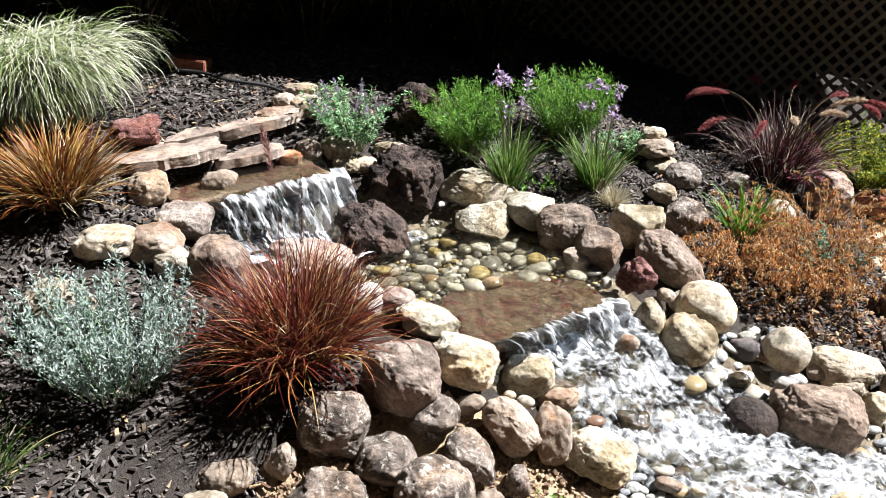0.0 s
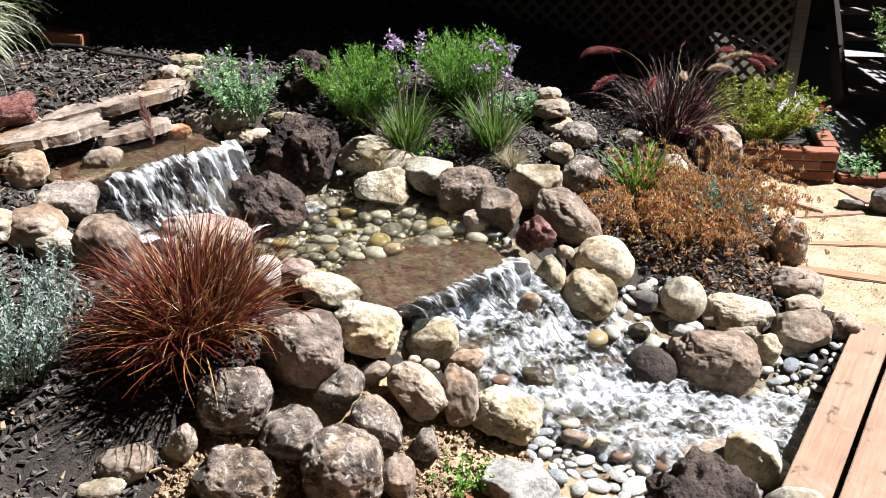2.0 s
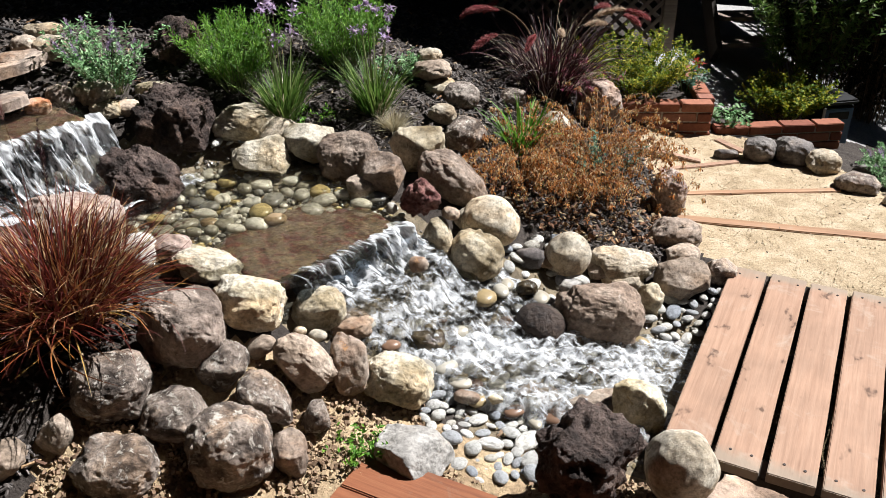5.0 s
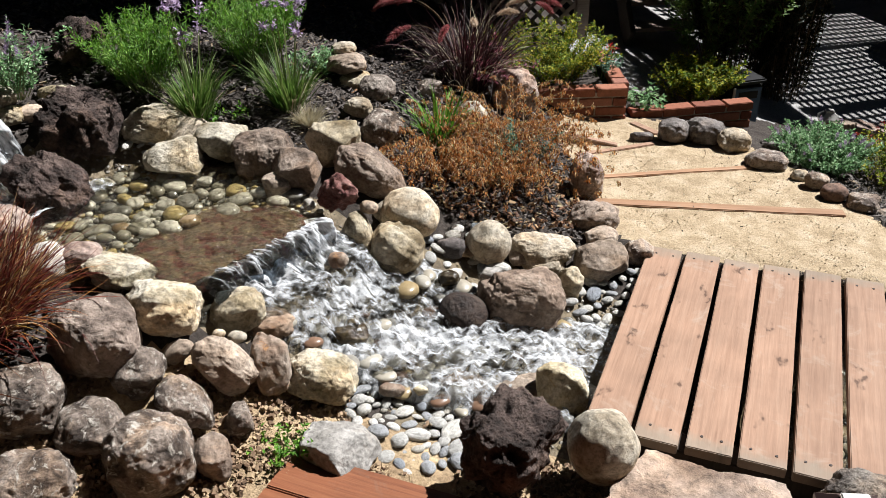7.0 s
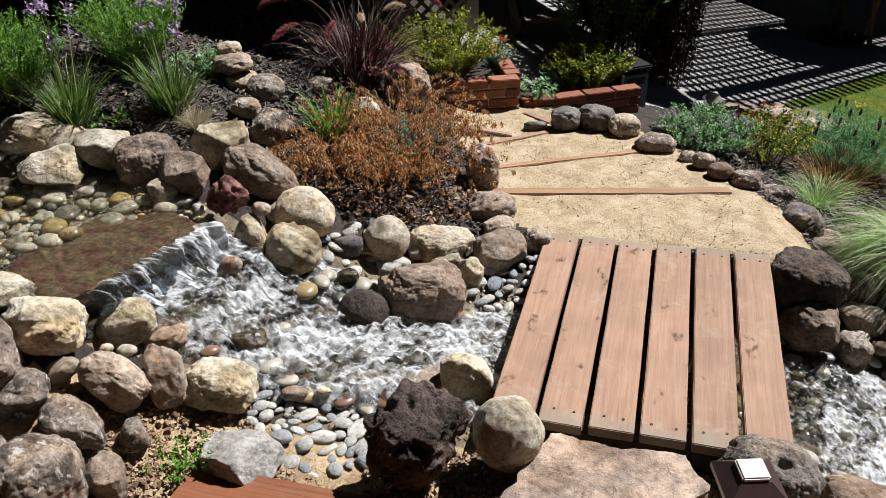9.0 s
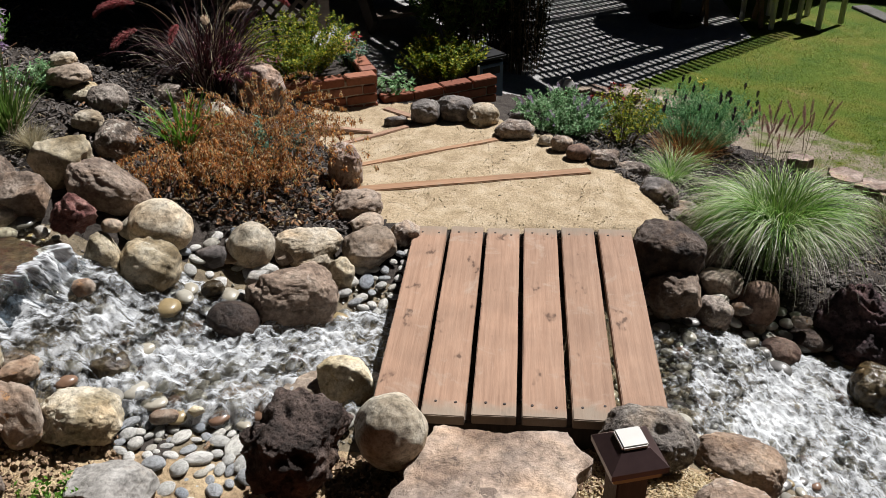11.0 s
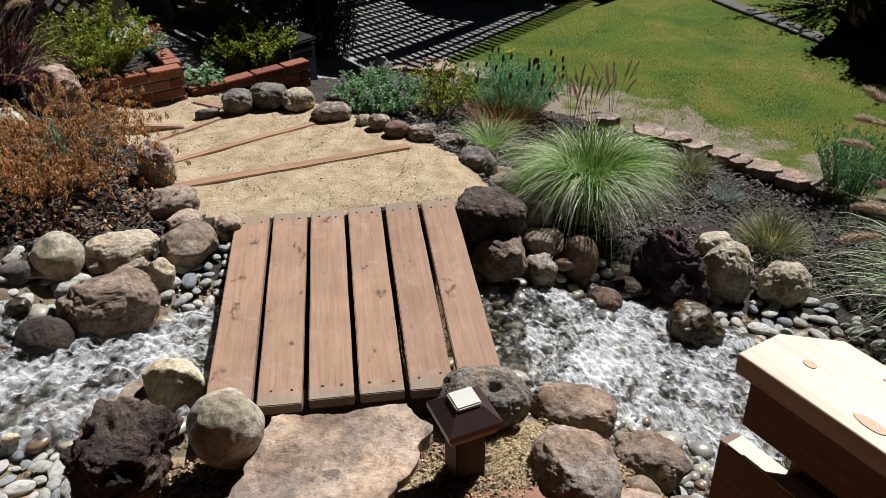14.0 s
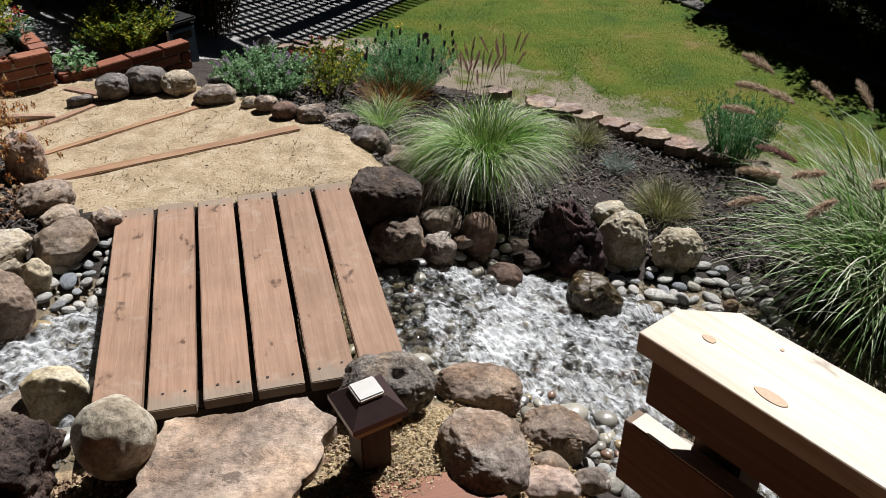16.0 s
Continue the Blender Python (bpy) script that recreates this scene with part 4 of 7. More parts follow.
# ---- water ----
def ribbon(name, rails, mat, along=40, across=24, lump=0.0, freq=7.0, froth=(0.5, 0.5), side=(0.0, 0.0), ragged=0.0, dip=0.0):
    """A sheet of water between two banks; rails: rows of (left bank, right bank) going downstream, each (x, y, z)."""
    rails = np.array(rails, float)
    s = np.linspace(0, len(rails) - 1, along)
    i = np.clip(s.astype(int), 0, len(rails) - 2)
    f = (s - i)[:, None, None]
    f = f * f * (3 - 2 * f) * 0.5 + f * 0.5
    r = rails[i] * (1 - f) + rails[i + 1] * f
    v = np.linspace(0, 1, across)[None, :, None]
    p = r[:, None, 0] * (1 - v) + r[:, None, 1] * v
    flat = p.reshape(-1, 3)
    if lump:
        dz = np.array([noise.fractal(Vector((x * freq, y * freq, z * 3 + 2)), 1.0, 2.1, 4) for x, y, z in flat.tolist()])
        flat[:, 2] += lump * dz
    if ragged:
        dx = np.array([noise.fractal(Vector((x * 4, y * 26, z * 5 + 7)), 0.8, 2.1, 4) for x, y, z in flat.tolist()])
        flat[:, 0] += ragged * dx
    if dip:
        flat[:, 2] -= dip * np.tile(np.abs(np.linspace(-1, 1, across)) ** 9, along)
    idx = np.arange(along * across).reshape(along, across)
    quads = np.stack([idx[:-1, :-1], idx[1:, :-1], idx[1:, 1:], idx[:-1, 1:]], -1).reshape(-1, 4)
    me = mesh_of(name, flat, quads.tolist(), mat, True)
    white = np.interp(np.linspace(0, 1, along), np.linspace(0, 1, len(froth)), froth)
    me.attributes.new("froth", "FLOAT", "POINT").data.foreach_set("value", np.repeat(white, across) + np.tile(np.linspace(side[0], side[1], across), along))
    run = np.concatenate([[0], np.cumsum(np.linalg.norm(np.diff(r.mean(1), axis=0), axis=1))])
    wid = np.linalg.norm(r[:, 1] - r[:, 0], axis=1)
    uu = np.repeat(run[:, None], across, 1)
    vv = (np.linspace(0, 1, across)[None] - 0.5) * wid[:, None]
    uv = np.stack([uu, vv], -1).reshape(-1, 2)
    lay = me.uv_layers.new(name="flow")
    loops = np.empty(len(me.loops), int)
    me.loops.foreach_get("vertex_index", loops)
    lay.data.foreach_set("uv", uv[loops].ravel())
    return me


stream = thing("stream", "clear shallow stream tumbling in white rapids over stones", "stream", kind="structure")
part("basin_water", ribbon("basin_water", [((-3.25, -1.62, 0.70), (-3.12, -1.2, 0.72)), ((-3.1, -1.72, 0.685), (-2.95, -1.12, 0.71)), ((-3.02, -1.71, 0.653), (-2.83, -1.17, 0.69))], POOL, 20, 20, 0.008, 9), stream)
part("upper_fall", ribbon("upper_fall", [((-3.02, -1.71, 0.655), (-2.81, -1.13, 0.692)), ((-2.99, -1.70, 0.635), (-2.77, -1.13, 0.665)), ((-2.965, -1.69, 0.58), (-2.735, -1.13, 0.57)), ((-2.94, -1.68, 0.51), (-2.705, -1.13, 0.46)), ((-2.88, -1.66, 0.455), (-2.64, -1.12, 0.425))], FALL, 40, 100, 0.012, 14, side=(-0.15, 0.25), ragged=0.04), stream, "curtain of white falling water")
part("plunge_water", ribbon("plunge_water", [((-2.9, -1.66, 0.44), (-2.69, -1.06, 0.43)), ((-2.75, -1.6, 0.435), (-2.56, -1.0, 0.425)), ((-2.62, -1.58, 0.418), (-2.44, -0.98, 0.418))], RAPID, 60, 80, 0.02, 15, (0.95, 0.85, 0.5)), stream, "frothing water below the upper fall")
part("pool_water", ribbon("pool_water", [((-2.66, -1.6, 0.413), (-2.5, -0.62, 0.413)), ((-2.3, -1.62, 0.41), (-2.2, -0.62, 0.41)), ((-1.98, -1.55, 0.404), (-1.86, -0.72, 0.404)), ((-1.80, -1.5, 0.398), (-1.62, -0.86, 0.398)), ((-1.72, -1.47, 0.388), (-1.57, -0.9, 0.39))], POOL, 50, 50, 0.004, 11), stream, "clear rippled pool")
part("lower_fall", ribbon("lower_fall", [((-1.735, -1.475, 0.392), (-1.575, -0.9, 0.392)), ((-1.70, -1.45, 0.38), (-1.545, -0.89, 0.38)), ((-1.685, -1.44, 0.345), (-1.525, -0.88, 0.34)), ((-1.675, -1.43, 0.30), (-1.51, -0.87, 0.28)), ((-1.64, -1.41, 0.272), (-1.47, -0.86, 0.235))], FALL, 30, 90, 0.008, 16, side=(-0.5, 0.3), ragged=0.035), stream, "thin curtain of falling water over a ledge")
part("rapids", ribbon("rapids", [((-1.69, -1.45, 0.325), (-1.53, -0.74, 0.31)), ((-1.55, -1.36, 0.225), (-1.36, -0.62, 0.22)), ((-1.38, -1.3, 0.08), (-1.18, -0.6, 0.09)), ((-1.2, -1.3, 0.015), (-1.0, -0.62, 0.03)), ((-0.98, -1.24, -0.03), (-0.8, -0.58, -0.02)), ((-0.75, -1.2, -0.075), (-0.62, -0.5, -0.07)), ((-0.5, -1.16, -0.12), (-0.4, -0.42, -0.12))], RAPID, 220, 130, 0.028, 19, (0.5, 0.36, 0.36, 0.42, 0.46, 0.42, 0.3), dip=0.07), stream, "white rapids between boulders")
part("bridge_water", ribbon("bridge_water", [((-0.52, -1.17, -0.118), (-0.42, -0.42, -0.118)), ((0.0, -1.1, -0.2), (0.0, -0.3, -0.2)), ((0.39, -1.06, -0.252), (0.47, -0.2, -0.252))], POOL, 40, 40, 0.02, 9), stream, "clear water under the bridge")
part("lower_rapids", ribbon("lower_rapids", [((0.38, -1.06, -0.25), (0.46, -0.2, -0.25)), ((0.6, -1.03, -0.296), (0.7, -0.16, -0.296)), ((0.76, -1.0, -0.36), (0.9, -0.15, -0.35)), ((0.9, -1.02, -0.46), (1.1, -0.12, -0.43)), ((1.02, -1.15, -0.53), (1.4, -0.12, -0.5)), ((1.2, -1.35, -0.57), (1.75, -0.3, -0.56)), ((1.5, -1.7, -0.6), (2.0, -0.75, -0.6)), ((1.75, -2.2, -0.62), (2.3, -1.4, -0.62))], RAPID, 250, 130, 0.02, 24, (0.1, 0.2, 0.42, 0.58, 0.52, 0.34, 0.15, 0.05), dip=0.07), stream, "white rapids below the bridge")
ledge = thing("ledge_slab", "brown wet flagstone ledge under the pool water", "stone", at=(-1.78, -1.13, 0.348))


def slab_shape(outline, thick, seed, rough=0.012, step=0.03):
    """A flat stone of uneven outline: top and bottom grids with broken sides."""
    rng = np.random.default_rng(seed)
    o = np.array(outline, float)
    n = len(o)
    s = np.linspace(0, n, n * 9, endpoint=False)
    i = s.astype(int) % n
    f = (s - s.astype(int))[:, None]
    rim = o[i] * (1 - f) + o[(i + 1) % n] * f
    cen = rim.mean(0)
    jag = np.array([noise.fractal(Vector((x * 14 + seed, y * 14, 0)), 0.8, 2, 4) for x, y in rim.tolist()])
    away = rim - cen
    rim = rim + away / np.linalg.norm(away, axis=1)[:, None] * jag[:, None] * rough * 1.6
    verts, rings = [], []
    prof = [(0.0, 0.5), (0.25, 0.5), (0.5, 0.5), (0.75, 0.5), (0.97, 0.5), (1.0, 0.44), (0.985, 0.2), (1.0, 0.0), (0.97, -0.25), (0.98, -0.5), (0.5, -0.5)]
    for k, h in prof[1:]:
        rings.append(len(verts))
        for q in cen + (rim - cen) * k:
            bumpy = noise.fractal(Vector((q[0] * 6, q[1] * 6, seed)), 0.9, 2, 5) * rough * (1 if h > 0 else 0.5)
            terr = 0.35 * rough * round(2.2 * noise.noise(Vector((q[0] * 3.3, q[1] * 3.3, seed + 9))))
            side = 1 + (0.02 * noise.noise(Vector((q[0] * 20, q[1] * 20, h * 9 + seed))) if abs(h) < 0.45 else 0)
            w = cen + (q - cen) * side
            verts.append((w[0], w[1], h * thick + bumpy + terr))
    m = len(rim)
    faces = []
    top = len(verts)
    verts.append((cen[0], cen[1], 0.5 * thick))
    bot = len(verts)
    verts.append((cen[0], cen[1], -0.5 * thick))
    for a, b in zip(rings, rings[1:]):
        for j in range(m):
            faces.append((a + j, b + j, b + (j + 1) % m, a + (j + 1) % m))
    for j in range(m):
        faces.append((top, rings[0] + j, rings[0] + (j + 1) % m))
        faces.append((bot, rings[-1] + (j + 1) % m, rings[-1] + j))
    return verts, faces




def ledge_mat():
    """Wet layered flagstone: dark red, rust and olive patches with pale scuffs."""
    n = Nodes("wet_brown_ledge", 0.3, 0.5)
    big = n.noise(12, 7, 0.78, n.co((1, 1.6, 1)), 0.8)
    col = n.ramp(big, [(0.34, (0.03, 0.006, 0.005)), (0.44, (0.1, 0.02, 0.014)), (0.5, (0.085, 0.06, 0.028)), (0.55, (0.15, 0.115, 0.06)), (0.6, (0.06, 0.02, 0.014)), (0.67, (0.26, 0.22, 0.15))])
    n.color(n.mix(0.85, col, n.ramp(n.noise(55, 5, 0.75), [(0.34, 0.25), (0.5, 1.0), (0.66, 2.2)]), "MULTIPLY"))
    n.bump(n.noise(30, 6, 0.7), 1.0, 0.02)
    return n.m


LEDGE = ledge_mat()
upper_ledge = thing("ledge_slab", "wet brown stone ledge at the head of the upper fall", "stone", at=(-3.085, -1.455, 0.635))
part("slab", mesh_of("slab", *slab_shape([(-0.28, -0.33), (0.05, -0.29), (0.14, 0.0), (0.22, 0.31), (0.0, 0.36), (-0.2, 0.2), (-0.3, -0.1)], 0.07, 5), LEDGE, True), upper_ledge)
part("slab", mesh_of("slab", *slab_shape([(-0.28, -0.28), (0.02, -0.34), (0.13, -0.1), (0.2, 0.21), (0.0, 0.3), (-0.22, 0.18), (-0.36, -0.05)], 0.05, 3), LEDGE, True), ledge)


def flagstone(label, at, outline, thick, tilt, turn, seed, mat="slab", name="flagstone"):
    v, f = slab_shape(outline, thick, seed)
    me = mesh_of(name, v, f, STONES[mat], True)
    me.set_sharp_from_angle(angle=radians(38))
    ob = thing(name, label, "stone slab", me, at, "flagstones")
    ob.rotation_euler = Euler((radians(tilt[0]), radians(tilt[1]), radians(turn)))
    return ob


LONG = [(-0.33, -0.14), (-0.05, -0.16), (0.2, -0.13), (0.34, -0.04), (0.3, 0.14), (0.05, 0.18), (-0.25, 0.15)]
flagstone("long grey-brown flagstone lying over the upper stream", (-3.37, -1.26, 0.80), [(0.95 * x, 0.8 * y) for x, y in LONG], 0.05, (-4, -5), 62, 11)
flagstone("long pale flagstone beside the upper stream", (-3.35, -1.68, 0.775), [(0.85 * x, 0.8 * y) for x, y in LONG], 0.05, (-3, -3), 52, 12)
flagstone("small flagstone ledge over the upper stream", (-3.17, -1.33, 0.725), [(0.45 * x, 0.6 * y) for x, y in LONG], 0.04, (-8, -5), 58, 13)
flagstone("broad pinkish flagstone at the foot of the bridge", (-0.12, -1.46, -0.045), [(-0.26, -0.25), (0.12, -0.27), (0.25, -0.1), (0.33, 0.08), (0.27, 0.19), (0.1, 0.185), (0.02, 0.175), (-0.14, 0.19), (-0.2, 0.05)], 0.09, (0, 0), 0, 14)

# ---- pebbles, chips and gravel ----
_pebbles = [rock_shape("pebble", (1, 1, 1), 900 + k, 3) for k in range(8)]
_peb_dry = [mesh_of("river_pebble", v, f, PEBBLE, True) for v, f in _pebbles]


def pebbles(count, poly, size, meshes, label, seed, lift=0.3, joined=False, cap=9.0):
    """Loose pebbles thrown over an area, kept apart from one another."""
    rng = np.random.default_rng(seed)
    lo, hi = np.min(poly, 0), np.max(poly, 0)
    kept, heap = [], []
    for _ in range(count * 14):
        if len(kept) >= count:
            break
        x, y = rng.uniform(lo, hi)
        r = rng.uniform(*size) * (1.0 if rng.random() > 0.2 else 1.25)
        if inside(x, y, poly) and all((x - a) ** 2 + (y - b) ** 2 > (0.8 * (r + c)) ** 2 for a, b, c in kept):
            kept.append((x, y, r))
            if joined:
                v, f = _pebbles[rng.integers(len(_pebbles))]
                a = rng.uniform(0, 6.3)
                q = v * np.array([rng.uniform(0.9, 1.35), rng.uniform(0.7, 1.0), rng.uniform(0.4, 0.65)]) * r
                q = np.stack([q[:, 0] * math.cos(a) - q[:, 1] * math.sin(a), q[:, 0] * math.sin(a) + q[:, 1] * math.cos(a), q[:, 2]], -1)
                heap.append((q + np.array([x, y, min(float(land(x, y)) + lift * r * (rng.uniform(1.1, 1.6) if cap > 5 and rng.random() < 0.25 else 1.0), cap - (0.1 if rng.random() < 0.12 else 0.6) * r)]), f))
                continue
            ob = thing("river_pebble", label, "pebble", meshes[rng.integers(len(meshes))], (x, y, float(land(x, y)) + lift * r), "river pebbles")
            ob.scale = (r * rng.uniform(0.9, 1.5), r * rng.uniform(0.65, 1.0), r * rng.uniform(0.36, 0.62))
            ob.rotation_euler = (rng.uniform(-0.3, 0.3), rng.uniform(-0.3, 0.3), rng.uniform(0, 6.3))
    if joined:
        vs, fs, k = [], [], 0
        for q, f in heap:
            vs.append(q)
            fs += [[i + k for i in face] for face in f]
            k += len(q)
        thing("bed_pebbles", label, "pebbles", mesh_of("bed_pebbles", np.concatenate(vs), fs, meshes, True), kind="stuff")


BANK = [(-1.28, -1.22), (-1.0, -1.14), (-0.78, -1.22), (-0.8, -1.42), (-0.95, -1.55), (-1.1, -1.53), (-1.24, -1.4)]
pebbles(190, BANK, (0.013, 0.042), _peb_dry, "smooth grey-white river pebble on the stream bank", 21, 0.5)
pebbles(46, [(-0.72, -0.5), (-0.45, -0.55), (-0.46, -0.16), (-0.6, -0.12), (-0.74, -0.3)], (0.018, 0.036), _peb_dry, "rounded grey river pebble beside the bridge", 22, 0.6)
pebbles(70, [(1.6, -0.3), (1.75, 0.02), (2.15, -0.05), (2.4, -0.35), (2.3, -0.75), (1.9, -0.55)], (0.022, 0.045), _peb_dry, "smooth pale river pebble on the lower bank", 23, 0.5)
pebbles(75, [(-2.62, -0.6), (-2.1, -0.6), (-1.65, -0.75), (-1.95, -1.0), (-2.12, -1.3), (-2.2, -1.55), (-2.5, -1.45), (-2.55, -0.95)], (0.022, 0.05), WETBED, "wet rounded pebbles lying on the pool bed", 24, 0.9, True, 0.4)
pebbles(900, [(-2.62, -0.6), (-2.1, -0.6), (-1.65, -0.75), (-1.95, -1.0), (-2.12, -1.3), (-2.2, -1.55), (-2.5, -1.45), (-2.55, -0.95)], (0.007, 0.018), WETBED, "small wet gravel between the pool pebbles", 31, 0.8, True, 0.395)
pebbles(230, [(-1.55, -1.3), (-1.4, -0.75), (-0.6, -0.55), (-0.55, -1.15), (-1.1, -1.25)], (0.016, 0.045), RAPIDBED, "wet stones in the white rapids", 25, 1.0, True)
pebbles(420, [(0.3, -0.95), (0.45, -0.2), (1.5, -0.2), (1.8, -0.9), (1.35, -1.4)], (0.01, 0.034), RAPIDBED, "wet stones in the lower rapids", 26, 1.0, True)
pebbles(70, [(0.45, -0.95), (0.55, -0.3), (1.5, -0.2), (1.85, -0.9), (1.4, -1.5), (1.0, -1.0)], (0.022, 0.05), RAPIDBED, "larger wet stones breaking the lower rapids", 36, 1.0, True)
pebbles(22, [(-1.28, -0.42), (-1.12, -0.3), (-0.92, -0.55), (-1.1, -0.68), (-1.3, -0.6)], (0.018, 0.038), _peb_dry, "rounded pebble between boulders", 27, 0.6)
pebbles(26, [(-2.62, -0.72), (-2.4, -0.5), (-2.2, -0.56), (-2.5, -0.8)], (0.014, 0.026), _peb_dry, "small white pebble by the pool", 28, 1.2)
pebbles(34, [(0.8, -0.12), (1.05, 0.06), (1.7, 0.02), (1.6, -0.22), (1.1, -0.2)], (0.022, 0.045), WETBED, "wet brown pebbles at the water's edge", 29, 0.6, True)
pebbles(14, [(0.95, -1.15), (1.25, -1.3), (1.3, -1.6), (1.05, -1.5)], (0.022, 0.045), _peb_dry, "round pebble on the near lower bank", 30, 0.7)


def flakes(name, label, category, count, poly, size, flat, mat, seed, lift=0.004, tilt=0.5, skip=(), patch=None):
    """Very many loose bits (chips, clods, gravel) as one piece: blocks of uneven size thrown over an area."""
    rng = np.random.default_rng(seed)
    lo, hi = np.min(poly, 0), np.max(poly, 0)
    xy = rng.uniform(lo, hi, (count * 3, 2))
    ok = inside(xy[:, 0], xy[:, 1], poly)
    for other in skip:
        ok &= ~inside(xy[:, 0], xy[:, 1], other)
    xy = xy[ok][:count]
    if patch:
        keep = np.array([noise.noise(Vector((x * patch, y * patch, seed))) for x, y in xy.tolist()]) > rng.uniform(-0.4, 0.3, len(xy))
        xy = xy[keep]
    n = len(xy)
    cube = np.array([(-1, -1, -1), (1, -1, -1), (1, 1, -1), (-1, 1, -1), (-0.8, -0.7, 1), (0.9, -0.8, 1), (0.7, 0.8, 1), (-0.9, 0.7, 1)], float) * 0.5
    ln = rng.uniform(size[0], size[1], n)
    dims = np.stack([ln, ln * rng.uniform(flat[0], flat[1], n), ln * rng.uniform(flat[2], flat[3], n)], -1)
    v = cube[None] * dims[:, None] * rng.uniform(0.75, 1.15, (n, 8, 1))
    a, b, c = rng.uniform(0, 6.3, n), rng.normal(0, tilt, n), rng.normal(0, tilt, n)
    ca, sa, cb, sb, cc, sc = np.cos(a), np.sin(a), np.cos(b), np.sin(b), np.cos(c), np.sin(c)
    zero, one = np.zeros(n), np.ones(n)
    rz = np.stack([ca, -sa, zero, sa, ca, zero, zero, zero, one], -1).reshape(n, 3, 3)
    ry = np.stack([cb, zero, sb, zero, one, zero, -sb, zero, cb], -1).reshape(n, 3, 3)
    rx = np.stack([one, zero, zero, zero, cc, -sc, zero, sc, cc], -1).reshape(n, 3, 3)
    v = np.einsum("nij,nkj->nki", rz @ ry @ rx, v)
    z = land(xy[:, 0], xy[:, 1]) + lift + rng.uniform(0, 0.012, n)
    v = v + np.stack([xy[:, 0], xy[:, 1], z], -1)[:, None]
    f = np.array([(0, 3, 2, 1), (4, 5, 6, 7), (0, 1, 5, 4), (1, 2, 6, 5), (2, 3, 7, 6), (3, 0, 4, 7)])
    faces = (f[None] + (np.arange(n) * 8)[:, None, None]).reshape(-1, 4)
    return thing(name, label, category, mesh_of(name, v.reshape(-1, 3), faces.tolist(), mat), kind="stuff")


LEFT_BED = [(-4.4, -0.4), (-4.2, -2.4), (-3.0, -3.2), (-1.9, -3.3), (-1.9, -2.1), (-1.75, -1.66), (-2.3, -1.7), (-2.9, -1.8), (-3.0, -1.2), (-2.7, -0.6), (-1.7, -0.45), (-1.2, -0.35), (-0.75, -0.1), (-0.85, 0.6), (-1.4, 1.3), (-2.6, 1.6), (-4.0, 1.2)]
RIGHT_BED = [(0.6, 0.2), (1.0, 0.05), (1.7, 0.05), (2.3, -0.1), (2.9, -0.6), (3.3, 0.0), (2.75, 0.8), (2.0, 1.5), (1.2, 2.2), (0.6, 2.8), (0.1, 2.4), (-0.1, 1.55), (0.2, 1.0)]
flakes("bark_mulch", "dark grey-brown bark mulch chips covering the beds", "mulch", 27000, LEFT_BED, (0.014, 0.042), (0.2, 0.45, 0.1, 0.22), CHIPS, 41, 0.006, 0.4, (ZONE_PATH, ZONE_SOIL))
flakes("bark_mulch", "dark bark mulch chips between the grasses", "mulch", 12000, RIGHT_BED, (0.014, 0.042), (0.2, 0.45, 0.1, 0.22), CHIPS, 42, 0.006, 0.4, (ZONE_PATH,))
flakes("soil_clods", "loose dry soil clods and grit", "soil", 17000, [(-2.0, -2.5), (-2.0, -2.0), (-1.85, -1.75), (-1.25, -1.35), (-0.9, -1.4), (-0.5, -1.3), (0.3, -1.2), (0.75, -1.1), (0.95, -1.6), (1.1, -1.75), (-1.35, -1.75), (-1.4, -2.5)], (0.004, 0.019), (0.6, 1.0, 0.5, 0.9), CLODS, 43, 0.002, 0.6, (BANK,), 3.0)
flakes("straw_litter", "dry straw bits and clippings on the soil", "straw", 1900, [(-2.0, -2.4), (-2.0, -1.9), (-1.5, -1.6), (-0.9, -1.5), (-0.4, -1.35), (0.3, -1.2), (0.75, -1.2), (0.95, -1.7), (-1.35, -1.75), (-1.4, -2.4)], (0.008, 0.026), (0.06, 0.12, 0.05, 0.1), STRAWBITS, 49, 0.006, 0.25)
flakes("straw_litter", "golden straw clippings around the post light", "straw", 9000, [(0.1, -1.75), (0.12, -1.35), (0.45, -1.2), (0.95, -1.45), (0.95, -1.85), (0.4, -1.9)], (0.004, 0.012), (0.15, 0.6, 0.1, 0.4), STRAWBITS, 50, 0.006, 0.3)
flakes("path_grit", "coarse grit scattered on the decomposed granite path", "gravel", 6000, ZONE_PATH, (0.003, 0.007), (0.6, 1.0, 0.4, 0.7), SAND_GRIT, 44, -0.008, 0.4)
flakes("stream_gravel", "fine wet gravel in the stream bed", "gravel", 9000, ZONE_STREAM, (0.006, 0.016), (0.6, 1.0, 0.4, 0.8), GRAVEL, 45, 0.0, 0.6)
flakes("leaf_litter", "dry brown leaf litter under the rusty shrub", "leaf litter", 900, [(-1.5, -0.3), (-1.15, -0.35), (-0.75, 0.0), (-0.85, 0.5), (-1.3, 0.4)], (0.015, 0.035), (0.35, 0.6, 0.05, 0.12), LEAFLITTER, 46, 0.02, 0.6)
flakes("leaf_litter", "dry straw and leaf bits on the mulch", "leaf litter", 420, LEFT_BED, (0.02, 0.06), (0.08, 0.3, 0.05, 0.1), LEAFLITTER, 47, 0.016, 0.3)
flakes("bark_bits", "dark bark bits strayed onto the path", "mulch", 34, ZONE_PATH, (0.005, 0.014), (0.3, 0.6, 0.2, 0.4), CHIPS, 48, 0.0, 0.3)

